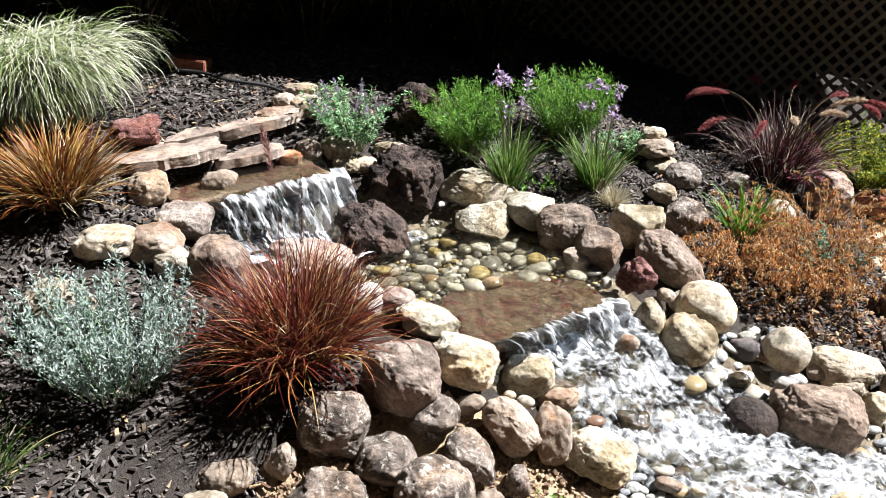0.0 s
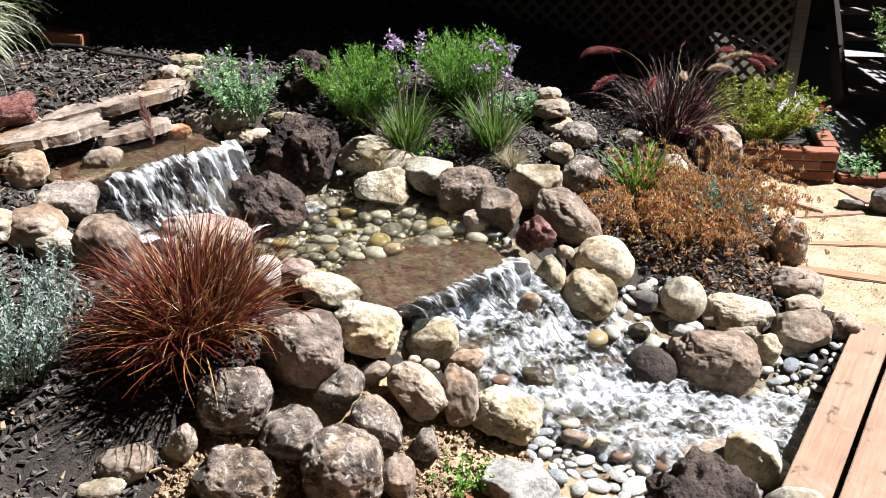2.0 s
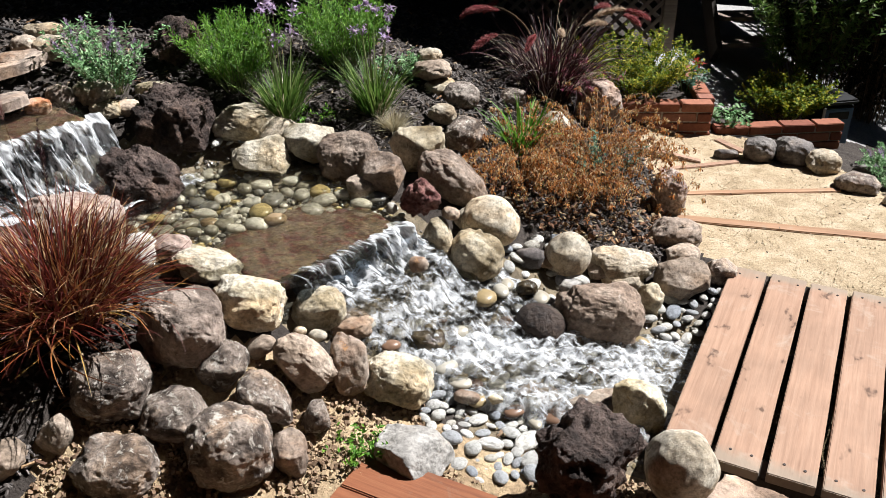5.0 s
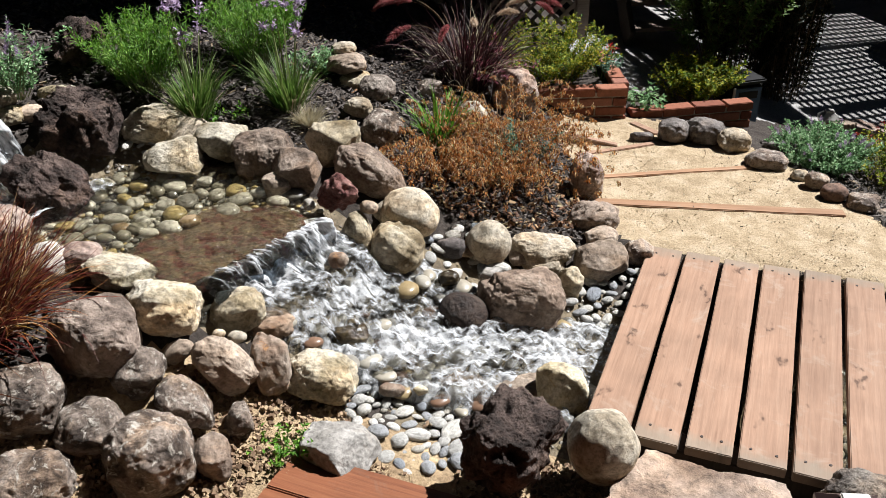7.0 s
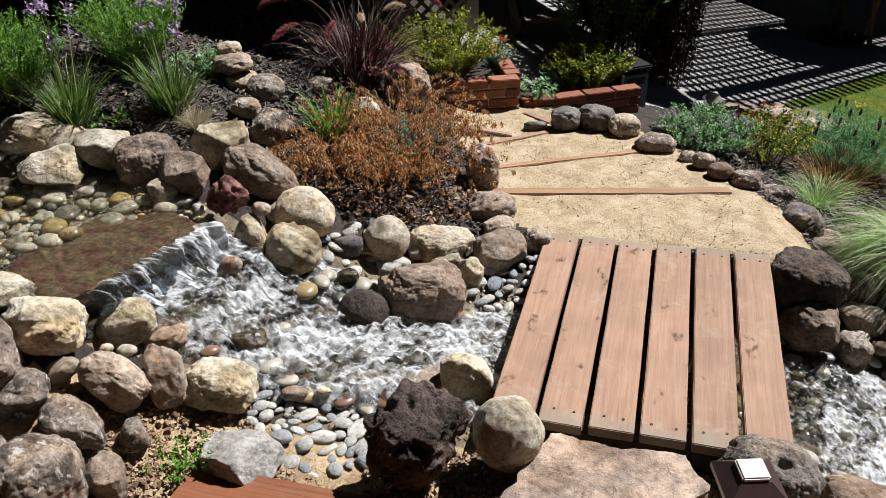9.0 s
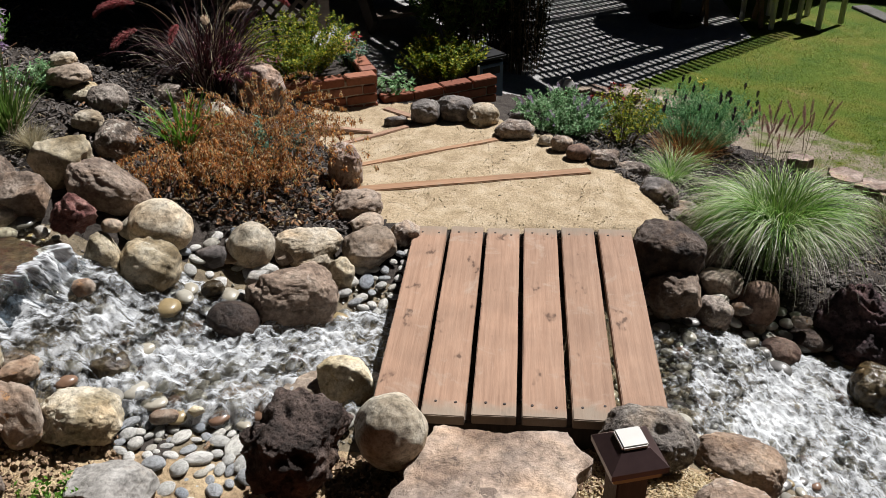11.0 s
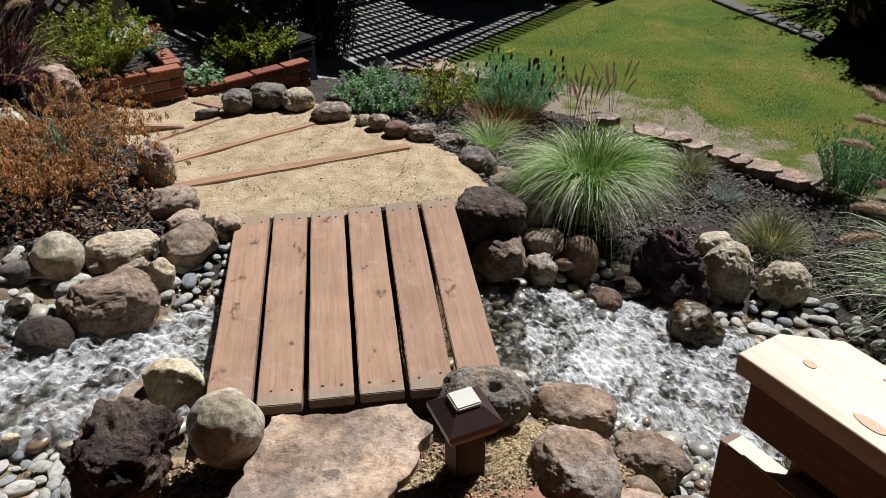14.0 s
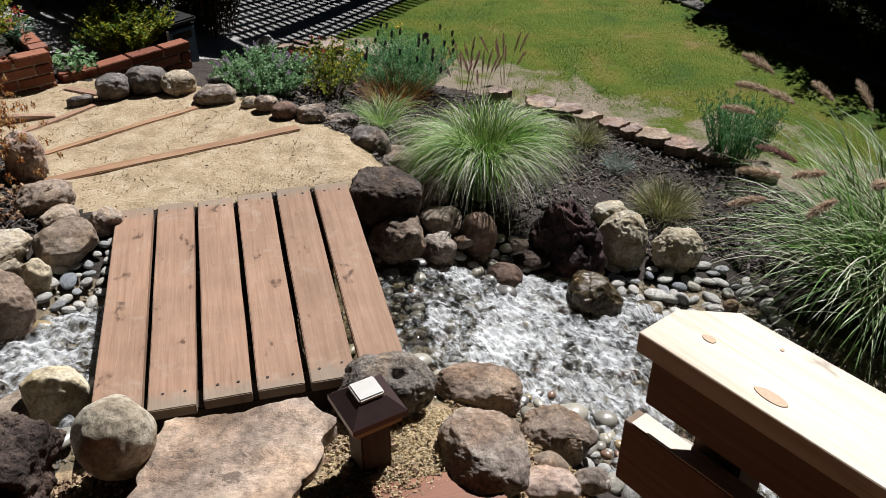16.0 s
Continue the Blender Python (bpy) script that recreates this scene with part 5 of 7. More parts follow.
# ---- timber, brick and other built things ----
def board(name, a, b, width, thick, mat, label, category, parent=None, wear=0.0015, seed=0, group=""):
    """A board laid from a to b, top face at their height."""
    a, b = Vector(a), Vector(b)
    d = b - a
    me = box_data(name, (d.length, width, thick), mat, 0.004, wear, seed)
    m = look((0, 0, 0), d).to_3x3()
    x = d.normalized()
    y = Vector((0, 0, 1)).cross(x).normalized()
    z = x.cross(y)
    mid = (a + b) / 2 - z * thick / 2
    mat4 = Matrix.Translation(mid) @ Matrix((x, y, z)).transposed().to_4x4()
    if parent:
        ob = part(name, me, parent, label)
    else:
        ob = thing(name, label, category, me, group=group)
    ob.matrix_world = mat4
    return ob


def on(x, y, dz=0.0):
    return (x, y, float(land(x, y)) + dz)


for k, (a, b, w) in enumerate([((-0.79, 0.34), (0.33, 0.63), 0.062), ((-0.88, 0.60), (-0.12, 1.03), 0.042), ((-1.01, 0.87), (-0.65, 1.18), 0.042), ((-1.23, 1.02), (-0.83, 1.09), 0.04), ((-0.82, 1.47), (-0.65, 1.34), 0.05)]):
    xs, ys = np.linspace(a[0], b[0], 12), np.linspace(a[1], b[1], 12)
    za, zb = float(land(*a)), float(land(*b))
    lift = max(0.0, float((land(xs, ys) - np.linspace(za, zb, 12)).max())) + 0.008
    board("path_edging_board", (*a, za + lift), (*b, zb + lift), w, 0.07, STEPWOOD if k < 2 else PLANK, "redwood edging board set across the granite path", "edging board", None, 0.002, k, "path boards")

_brick_cache = {}


def brick_data(l, w, h):
    key = (round(l, 3), w, h)
    if key not in _brick_cache:
        _brick_cache[key] = box_data("brick", (l, w, h), BRICK, 0.004)
    return _brick_cache[key]


def brick_run(parent, a, b, base, courses, width=0.092, cap=True, slope=0.0):
    """Courses of bricks from a to b, broken joints, with a soldier cap; each brick is a part."""
    a, b = Vector((*a, 0)), Vector((*b, 0))
    d = b - a
    ln, u = d.length, d.normalized()
    turn = math.atan2(u.y, u.x)
    L, H, J = 0.194, 0.049, 0.009
    core = part("mortar_core", box_data("mortar_core", (ln - 0.02, width - 0.022, courses * (H + J) - 0.03), MORTAR, 0.0), parent, "grey mortar")
    core.location = a + d / 2 + Vector((0, 0, base + courses * (H + J) / 2 - 0.019))
    core.rotation_euler = (0, 0, turn)
    for c in range(courses):
        s = -(L + J) / 2 if c % 2 else 0.0
        while s < ln - 0.02:
            s0, s1 = max(s, 0.0), min(s + L, ln)
            if s1 - s0 > 0.03:
                ob = part("brick", brick_data(s1 - s0, width, H), parent)
                p = a + u * (s0 + s1) / 2
                ob.location = (p.x + random.uniform(-0.003, 0.003), p.y + random.uniform(-0.003, 0.003), base + c * (H + J) + H / 2)
                ob.rotation_euler = (random.uniform(-0.012, 0.012), random.uniform(-0.012, 0.012), turn + random.uniform(-0.012, 0.012))
            s += L + J


planter = thing("brick_planter", "low red brick planter with a shrub beside the path", "planter")
brick_run(planter, (-1.52, 1.28), (-0.89, 1.56), -0.07, 4)
brick_run(planter, (-0.93, 1.6), (-1.18, 2.2), -0.07, 4)
soil_fill = part("soil_fill", mesh_of("soil_fill", [(-1.5, 1.3, 0.1), (-0.95, 1.57, 0.1), (-1.2, 2.2, 0.1), (-1.9, 1.95, 0.12), (-1.5, 1.3, -0.2), (-0.95, 1.57, -0.2), (-1.2, 2.2, -0.2), (-1.9, 1.95, -0.2)], [(0, 1, 2, 3), (0, 4, 5, 1), (1, 5, 6, 2), (2, 6, 7, 3), (3, 7, 4, 0)], MULCH), planter, "dark soil in the planter")
low_wall = thing("brick_edging", "low red brick edging wall at the end of the path", "brick wall")
brick_run(low_wall, (-0.86, 1.6), (-0.2, 2.01), -0.17, 3)


def solar_light(at, label, turn, tall, cap_w, cap_mat=BRONZE):
    """A square post with a sloping bronze cap and a white solar panel on top."""
    post = thing("solar_post_light", label, "post light", at=at)
    post.rotation_euler = (0.02, -0.015, radians(turn))
    part("post", box_data("post", (0.088, 0.088, tall), POSTWOOD, 0.004, 0.001), post, "dark stained square timber post").location = (0, 0, tall / 2)
    collar = part("collar", box_data("collar", (cap_w * 0.86, cap_w * 0.86, 0.028), AMBER, 0.003), post, "amber lens collar under the cap")
    collar.location = (0, 0, tall + 0.012)
    w, t = cap_w / 2, cap_w * 0.24
    v = [(-w, -w, 0), (w, -w, 0), (w, w, 0), (-w, w, 0), (-w, -w, 0.018), (w, -w, 0.018), (w, w, 0.018), (-w, w, 0.018), (-t, -t, 0.058), (t, -t, 0.058), (t, t, 0.058), (-t, t, 0.058)]
    f = [(0, 3, 2, 1), (0, 1, 5, 4), (1, 2, 6, 5), (2, 3, 7, 6), (3, 0, 4, 7), (4, 5, 9, 8), (5, 6, 10, 9), (6, 7, 11, 10), (7, 4, 8, 11), (8, 9, 10, 11)]
    cap = part("cap", mesh_of("cap", v, f, cap_mat), post, "sloping metal cap")
    cap.location = (0, 0, tall + 0.026)
    pan = part("panel", box_data("panel", (cap_w * 0.46, cap_w * 0.46, 0.016), PANEL, 0.004), cap, "square whitish solar panel")
    pan.location = (0, 0, 0.062)
    knob = part("screw", box_data("screw", (0.009, 0.009, 0.006), NAIL, 0.002), cap)
    knob.location = (0, -w * 0.62, 0.042)
    return post


solar_light((0.295, -1.535, -0.12), "bronze-capped solar light on a timber post by the bridge", 16, 0.265, 0.158)
# this cap takes the white panel colour to hold the sun's glare
solar_light((0.32, 2.86, -0.47), "solar post light at the lawn edge, cap whitened for sun glare", 12, 0.06, 0.125, PANEL)

# boards of the deck on which the viewer stands
viewing_deck = thing("viewing_deck", "red-stained timber deck above the near bank", "deck")
for k in range(20):
    y = -1.735 - k * 0.146
    board("deck_board", (-1.31 + 0.012 * random.random(), y, -0.03), (0.62 + 0.3 * min(k, 6) * 0.0, y + 0.008, -0.03), 0.14, 0.036, DECKWOOD, "", "", viewing_deck, 0.0012, k)
board("fascia", (-1.31, -1.655, -0.03), (0.62, -1.647, -0.03), 0.036, 0.14, DECKWOOD, "red-stained edge board", "", viewing_deck, 0.001, 77)

# railing of new pine at the deck's side
railing = thing("wooden_railing", "new pine deck railing with a wide sunlit cap", "railing")
RA, RD = Vector((0.698, -2.239, 0.93)), Vector((0.4132, -0.9107, 0))
RS = Vector((-RD.y, RD.x, 0))
RUN = 2.2


def rail_cap():
    w, t = 0.083, 0.038
    o = [(0.0, -w), (RUN, -w), (RUN, w), (0.07, w), (0.0, 0.012)]
    bm = bmesh.new()
    vs = [bm.verts.new((x, y, 0)) for x, y in o]
    face = bm.faces.new(vs)
    ext = bmesh.ops.extrude_face_region(bm, geom=[face])
    bmesh.ops.translate(bm, verts=[e for e in ext["geom"] if isinstance(e, bmesh.types.BMVert)], vec=(0, 0, -t))
    bmesh.ops.recalc_face_normals(bm, faces=bm.faces)
    bmesh.ops.bevel(bm, geom=bm.edges[:], offset=0.0015, segments=1, affect="EDGES")
    me = bpy.data.meshes.new("cap_rail")
    bm.to_mesh(me)
    bm.free()
    me.materials.append(PINE)
    return me


frame4 = Matrix((RD, RS, Vector((0, 0, 1)))).transposed().to_4x4()
cap_rail = part("cap_rail", rail_cap(), railing, "wide pine cap board with clipped corner and knots")
cap_rail.matrix_world = Matrix.Translation(RA) @ frame4
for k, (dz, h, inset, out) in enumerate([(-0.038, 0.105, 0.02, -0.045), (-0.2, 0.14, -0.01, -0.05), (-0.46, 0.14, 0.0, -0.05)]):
    sb = part("side_board", box_data("side_board", (RUN - inset, 0.038, h), PINE_SHADED, 0.0015, 0.001, k + 20), railing, "pine side board of the railing")
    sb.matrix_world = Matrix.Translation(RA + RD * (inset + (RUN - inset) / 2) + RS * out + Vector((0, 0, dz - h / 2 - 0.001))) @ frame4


def knot_data(rx, ry, seed):
    """A thin uneven disc of darker wood, flush with the board."""
    rim = [(rx * (1 + 0.22 * noise.noise(Vector((math.cos(a) * 1.5, math.sin(a) * 1.5, seed)))) * math.cos(a), ry * math.sin(a)) for a in np.linspace(0, 2 * math.pi, 20, endpoint=False)]
    v = [(x, y, 0.0) for x, y in rim] + [(x * 1.08, y * 1.08, -0.002) for x, y in rim]
    return mesh_of("knot", v, [tuple(range(20))] + [(a, 20 + a, 20 + (a + 1) % 20, (a + 1) % 20) for a in range(20)], KNOT)


for k, (s, o, rx, ry) in enumerate([(0.079, -0.012, 0.012, 0.007), (0.212, -0.05, 0.026, 0.01), (0.163, 0.052, 0.003, 0.003)]):
    kn = part("knot", knot_data(rx, ry, k), cap_rail, "brown knot")
    kn.matrix_world = Matrix.Translation(RA + RD * s + RS * o + Vector((0, 0, 0.0012))) @ frame4
# thin paler strip paints the sunlight along the second board's top
top_edge = part("top_edge", box_data("top_edge", (RUN - 0.01, 0.036, 0.003), PINE, 0.0), railing, "pale strip painting the sunlit top of the side board")
top_edge.matrix_world = Matrix.Translation(RA + RD * (RUN / 2) + RS * -0.05 + Vector((0, 0, -0.1995))) @ frame4
for s in (0.14, 1.7):
    po = part("railing_post", box_data("railing_post", (0.088, 0.088, 1.5), PINE_SHADED, 0.004), railing, "pine railing post")
    po.matrix_world = Matrix.Translation(RA + RD * s + RS * 0.02 + Vector((0, 0, -0.04 - 0.75))) @ frame4

# storage bin by the low wall
bin_ = thing("storage_bin", "dark storage bin with a blue side panel beside the bricks", "bin", at=(-0.29, 2.33, -0.33))
bin_.rotation_euler = (0, 0, radians(-52))
part("body", box_data("body", (0.2, 0.24, 0.34), DARKMETAL, 0.02), bin_).location = (0, 0, 0.17)
part("lid", box_data("lid", (0.22, 0.26, 0.03), DARKMETAL, 0.01), bin_, "dark lid").location = (0, 0, 0.352)
part("side_panel", box_data("side_panel", (0.014, 0.2, 0.3), BIN, 0.006), bin_, "blue side panel").location = (0.105, 0, 0.165)
part("recess", box_data("recess", (0.008, 0.14, 0.05), DARKMETAL, 0.003), bin_, "dark grip recess").location = (0.112, 0, 0.27)
part("frame", box_data("frame", (0.012, 0.018, 0.32), WHITEPL, 0.004), bin_, "pale corner trim").location = (0.112, -0.105, 0.17)

# ---- raised deck with lattice skirt, pergola, and dark screens added round the garden ----
TA, TB = Vector((-1.48, 2.86, 0)), Vector((-4.15, 1.5, 0))
TU = (TB - TA).normalized()
TN = Vector((-TU.y, TU.x, 0))
if TN.y < 0:
    TN = -TN
TL = 3.6


def lath(parent, s0, z0, s1, z1, off, name="lath"):
    a, b = TA + TU * s0, TA + TU * s1
    p, q = Vector((a.x, a.y, z0)) + TN * off, Vector((b.x, b.y, z1)) + TN * off
    d = q - p
    me = box_data(name, (d.length, 0.028, 0.008), LATHWOOD, 0.0)
    x = d.normalized()
    z = TN
    y = z.cross(x)
    ob = part(name, me, parent)
    ob.matrix_world = Matrix.Translation((p + q) / 2) @ Matrix((x, y, z)).transposed().to_4x4()


trellis = thing("lattice_trellis", "weathered diagonal wooden lattice skirt below the raised deck", "trellis")
ZL, ZH, STEP = 0.12, 1.55, 0.104
for way in (1, -1):
    s = -(ZH - ZL) if way > 0 else 0.0
    while s < TL + (0 if way > 0 else ZH - ZL):
        if way > 0:
            a, b = max(s, 0.0), min(s + ZH - ZL, TL)
            if b - a > 0.05:
                lath(trellis, a, ZL + (a - s), b, ZL + (b - s), 0.005)
        else:
            a, b = max(s - (ZH - ZL), 0.0), min(s, TL)
            if b - a > 0.05:
                lath(trellis, a, ZL + (s - a), b, ZL + (s - b), -0.006)
        s += STEP
for s, w in ((0.0, 0.09), (2.75, 0.1)):
    po = part("trellis_post", box_data("trellis_post", (w, w, 2.6), LATHWOOD, 0.005), trellis, "weathered timber post")
    p = TA + TU * s
    po.location = (p.x, p.y, 1.0)
    po.rotation_euler = (0, 0, math.atan2(TU.y, TU.x))


def strip(name, pts, z0, z1, mat, label, category, thick=0.12, kind="structure"):
    """A standing wall along a line of plan points."""
    v, f = [], []
    for x, y in pts:
        v += [(x, y, z0), (x, y, z1)]
    n = len(pts)
    for x, y in pts:
        v += [(x, y + thick, z0), (x, y + thick, z1)]
    for k in range(n - 1):
        a, b = 2 * k, 2 * n + 2 * k
        f += [(a, a + 2, a + 3, a + 1), (b, b + 1, b + 3, b + 2), (a + 1, a + 3, b + 3, b + 1), (a, b, b + 2, a + 2)]
    e = 2 * (n - 1)
    f += [(0, 1, 2 * n + 1, 2 * n), (e, 2 * n + e, 2 * n + e + 1, e + 1)]
    return thing(name, label, category, mesh_of(name, v, f, mat), kind=kind)


def plan(s, o):
    p = TA + TU * s + TN * o
    return (p.x, p.y)


back = [plan(-2.4, 2.4), plan(0, 2.4), plan(4, 2.4), plan(9, 2.4)]
# added wall whose near-black colour gives the underdeck its deep shade
strip("wall_house", back[::-1], -0.6, 4.2, DARKWOOD, "near-black wall added behind the raised deck to read as shade", "wall", 0.15)


def platform(name, corners, z, thick, mat, label):
    v = [(x, y, z) for x, y in corners] + [(x, y, z - thick) for x, y in corners]
    n = len(corners)
    f = [tuple(range(n)), tuple(range(2 * n - 1, n - 1, -1))] + [(k, n + k, n + (k + 1) % n, (k + 1) % n) for k in range(n)]
    return thing(name, label, "deck", mesh_of(name, v, f, mat), kind="structure")


# outline pushed past the lattice line so its shadow covers the back mulch
platform("raised_deck", [plan(-0.3, -0.05), (-1.02, 2.1), (-1.08, 1.78), (-1.35, 1.75), (-1.75, 1.62), (-2.35, 0.55), (-3.27, -0.58), (-4.2, -2.2), plan(9.0, -3.6), plan(9.0, 2.4), plan(-0.3, 2.4)], 2.35, 0.25, DARKWOOD, "raised timber deck, outline extended to cast shade on the mulch")
# slab out of view over the deck, added to keep sky light off
platform("deck_roof", [plan(-2.4, 0.6), plan(9.0, 0.6), plan(9.0, 2.6), plan(-2.4, 2.6)], 4.3, 0.2, DARKWOOD, "unseen dark slab added above the deck to block sky light")
# stairs up to the raised deck, open at the back
stairs = thing("stairs", "dark open stairs up to the raised deck with pale worn treads", "stairs")
SX, SY = plan(-0.42, 0.15)
for k in range(7):
    c = Vector((SX, SY, 0)) - TU * 0.13 + TN * (0.02 + 0.17 * k)
    tr = part("tread", box_data("tread", (0.62, 0.2, 0.03), LATHWOOD, 0.004), stairs, "worn grey tread")
    tr.location = (c.x + 0.16, c.y, 0.06 + 0.15 * k)
    tr.rotation_euler = (0, 0, math.atan2(TU.y, TU.x))
for o in (-0.2, 0.42):
    st = part("stringer", box_data("stringer", (0.04, 1.7, 0.2), DARKWOOD, 0.004), stairs, "dark stair stringer")
    c = Vector((SX + 0.16, SY, 0.55)) - TU * (o + 0.02) + TN * 0.55
    st.location = c
    st.rotation_euler = (0.72, 0, math.atan2(TN.y, TN.x) - math.pi / 2)

# pergola over the patio, whose shade falls on the paving and the lawn's edge
pergola = thing("pergola", "timber pergola with slatted roof over the patio", "pergola")
PO, PU = Vector((1.77, 4.23, 2.12)), Vector((0.66, 0.75, 0))
PU.normalize()
PV = Vector((-PU.y, PU.x, 0))
m3 = Matrix((PU, PV, Vector((0, 0, 1)))).transposed().to_4x4()


def beam_at(name, u0, u1, v0, v1, z, h, mat=LATHWOOD):
    me = box_data(name, (u1 - u0, v1 - v0, h), mat, 0.0)
    ob = part(name, me, pergola)
    ob.matrix_world = Matrix.Translation(PO + PU * (u0 + u1) / 2 + PV * (v0 + v1) / 2 + Vector((0, 0, z))) @ m3


for k in range(42):
    u = k * 0.083
    beam_at("slat", u, u + 0.04, -0.12, 2.6, 0.05, 0.02)
for k in range(24):
    v = 0.04 + k * 0.106
    beam_at("batten", -0.05, 3.5, v, v + 0.045, 0.075, 0.02)
for u, v in ((0.1, 2.4), (3.3, 2.4)):
    beam_at("pergola_post", u, u + 0.09, v, v + 0.09, -1.33, 2.6)
for v in (0.3, 1.35, 2.4):
    beam_at("pergola_beam", -0.1, 3.6, v, v + 0.06, -0.03, 0.13)
# unseen plates added overhead only to shade patio, stairs and brick edging
def cover(corners, label):
    platform("shade_cover", [(PO + PU * u + PV * v).to_2d()[:] for u, v in corners], 2.4, 0.05, DARKWOOD, label)


cover(((1.45, 0.3), (2.4, 1.1), (2.7, 0.75), (3.4, 0.7), (3.7, 0.25), (6.5, 0.2), (6.5, 7.0), (2.85, 7.0), (2.85, 1.5)), "unseen cover added to shade the patio")
cover(((0.0, 3.3), (0.8, 2.9), (2.1, 2.2), (2.85, 2.2), (2.85, 7.0), (0.0, 7.0)), "unseen cover added to shade the far patio")
cover(((-3.6, 1.0), (-1.75, 0.8), (-1.75, 7.0), (-3.6, 7.0)), "unseen cover added to shade the ground beside the stairs")
for k in range(3, 5):
    cover(((-1.68 + 0.17 * k, 0.75), (-1.58 + 0.17 * k, 0.75), (-1.58 + 0.17 * k, 7.0), (-1.68 + 0.17 * k, 7.0)), "unseen slat added to dapple the stairs with shade")
cover(((-0.85, 0.35), (-0.4, 0.1), (0.03, 0.08), (0.03, 7.0), (-0.85, 7.0)), "unseen cover added to shade the brick edging")
# slab out of view over the viewer, added to cut sky light from behind
platform("porch_roof", [(-8, -6.5), (8, -6.5), (8, -1.5), (-8, -1.5)], 3.6, 0.2, DARKWOOD, "unseen dark slab added above the viewer to block sky light")

# unseen dark screens added behind and around the garden to block sky light
strip("wall_back", [(-9, -6.6), (0, -6.2), (9, -6.6)], -1, 3.6, DARKWOOD, "unseen dark screen added behind the viewer to block sky light", "wall", -0.2)
strip("fence_right", [(9.5, -6.6), (9.8, 2), (9.0, 9.5)], -1, 6.0, DARKWOOD, "unseen tall screen added on the right to block sky light", "fence", 0.12)
strip("fence_far", [(9.0, 9.4), (2, 11.5), (-7, 9)], -1, 6.0, DARKWOOD, "unseen tall screen added beyond the lawn to block sky light", "fence", 0.12)
strip("fence_left", [(-8.6, 9), (-7.2, 0), (-8.8, -6.6)], -1, 6.5, DARKWOOD, "unseen tall screen added on the high side to block sky light", "fence", 0.12)

# edging stones between bed and lawn
edge_pts = [(0.42, 2.83, 0.1), (0.56, 2.87, 0.12), (0.76, 2.92, 0.15), (1.0, 2.72, 0.14), (1.98, 1.66, 0.12), (2.1, 1.55, 0.13), (2.2, 1.42, 0.09), (2.33, 1.3, 0.1), (2.4, 1.2, 0.08), (2.5, 1.12, 0.12), (2.62, 0.98, 0.12), (2.78, 0.84, 0.11), (2.98, 0.62, 0.12), (1.75, 1.85, 0.1)]
for k, (x, y, r) in enumerate(edge_pts):
    o = [(r * c * (0.8 + 0.35 * random.random()), r * s * (0.55 + 0.3 * random.random())) for c, s in [(math.cos(a * 1.05), math.sin(a * 1.05)) for a in range(6)]]
    flagstone("pinkish flat stone edging the lawn", on(x, y, 0.04), o, 0.06, (random.uniform(-5, 5), random.uniform(-5, 5)), random.uniform(-50, -20), 200 + k, "pink" if k % 3 else "tan", "edging_stone")

# paving strip and plank edging on the far side of the lawn
kerb = thing("paving_strip", "grey concrete strip along the lawn's far edge, darkened for shade", "paving", kind="structure")
for k in range(9):
    x, y = 3.5 + 0.16 * k, 5.9 - 0.6 * k
    part("paving_slab", box_data("paving_slab", (0.18, 0.58, 0.05), KERB, 0.006), kerb).location = (x + 0.1, y, float(land(x, y)) + 0.0)
for ob in kerb.children:
    ob.rotation_euler = (0, 0, math.atan2(-0.6, 0.16) + math.pi / 2)


def chair(at, turn):
    c = thing("garden_chair", "white plastic garden chair on the far patio", "chair", at=at, group="patio chairs")
    c.rotation_euler = (0, 0, radians(turn))
    part("seat", box_data("seat", (0.44, 0.42, 0.03), WHITEPL, 0.012), c).location = (0, 0, 0.42)
    bk = part("backrest", box_data("backrest", (0.44, 0.03, 0.44), WHITEPL, 0.012), c)
    bk.location, bk.rotation_euler = (0, 0.22, 0.66), (-0.2, 0, 0)
    for x in (-0.19, 0.19):
        for y in (-0.18, 0.19):
            part("leg", box_data("leg", (0.05, 0.04, 0.42), WHITEPL, 0.008), c).location = (x, y, 0.21)
        part("armrest", box_data("armrest", (0.05, 0.42, 0.025), WHITEPL, 0.008), c).location = (x * 1.12, 0.0, 0.63)
    return c


chair(on(2.42, 5.42), 35)
chair(on(2.85, 5.5), -50)
trestle = thing("trestle_table", "brown wooden trestle table with crossed legs on the patio", "table", at=on(2.02, 5.35))
part("tabletop", box_data("tabletop", (0.7, 0.5, 0.035), STEPWOOD, 0.006), trestle).location = (0, 0, 0.72)
for x in (-0.26, 0.26):
    for lean in (0.5, -0.5):
        leg = part("leg", box_data("leg", (0.035, 0.06, 0.82), STEPWOOD, 0.004), trestle)
        leg.location, leg.rotation_euler = (x + 0.02 * lean, 0, 0.355), (lean, 0, 0)
table = thing("patio_table", "dark round patio table standing in shade", "table", at=on(1.45, 5.2))
for name, r, h, z in (("tabletop", 0.5, 0.03, 0.7), ("pedestal", 0.05, 0.68, 0.35), ("base", 0.26, 0.04, 0.02)):
    bm = bmesh.new()
    bmesh.ops.create_cone(bm, cap_ends=True, segments=32, radius1=r, radius2=r * 0.97, depth=h)
    me = bpy.data.meshes.new(name)
    bm.to_mesh(me)
    bm.free()
    me.materials.append(DARKMETAL)
    part(name, me, table).location = (0, 0, z)


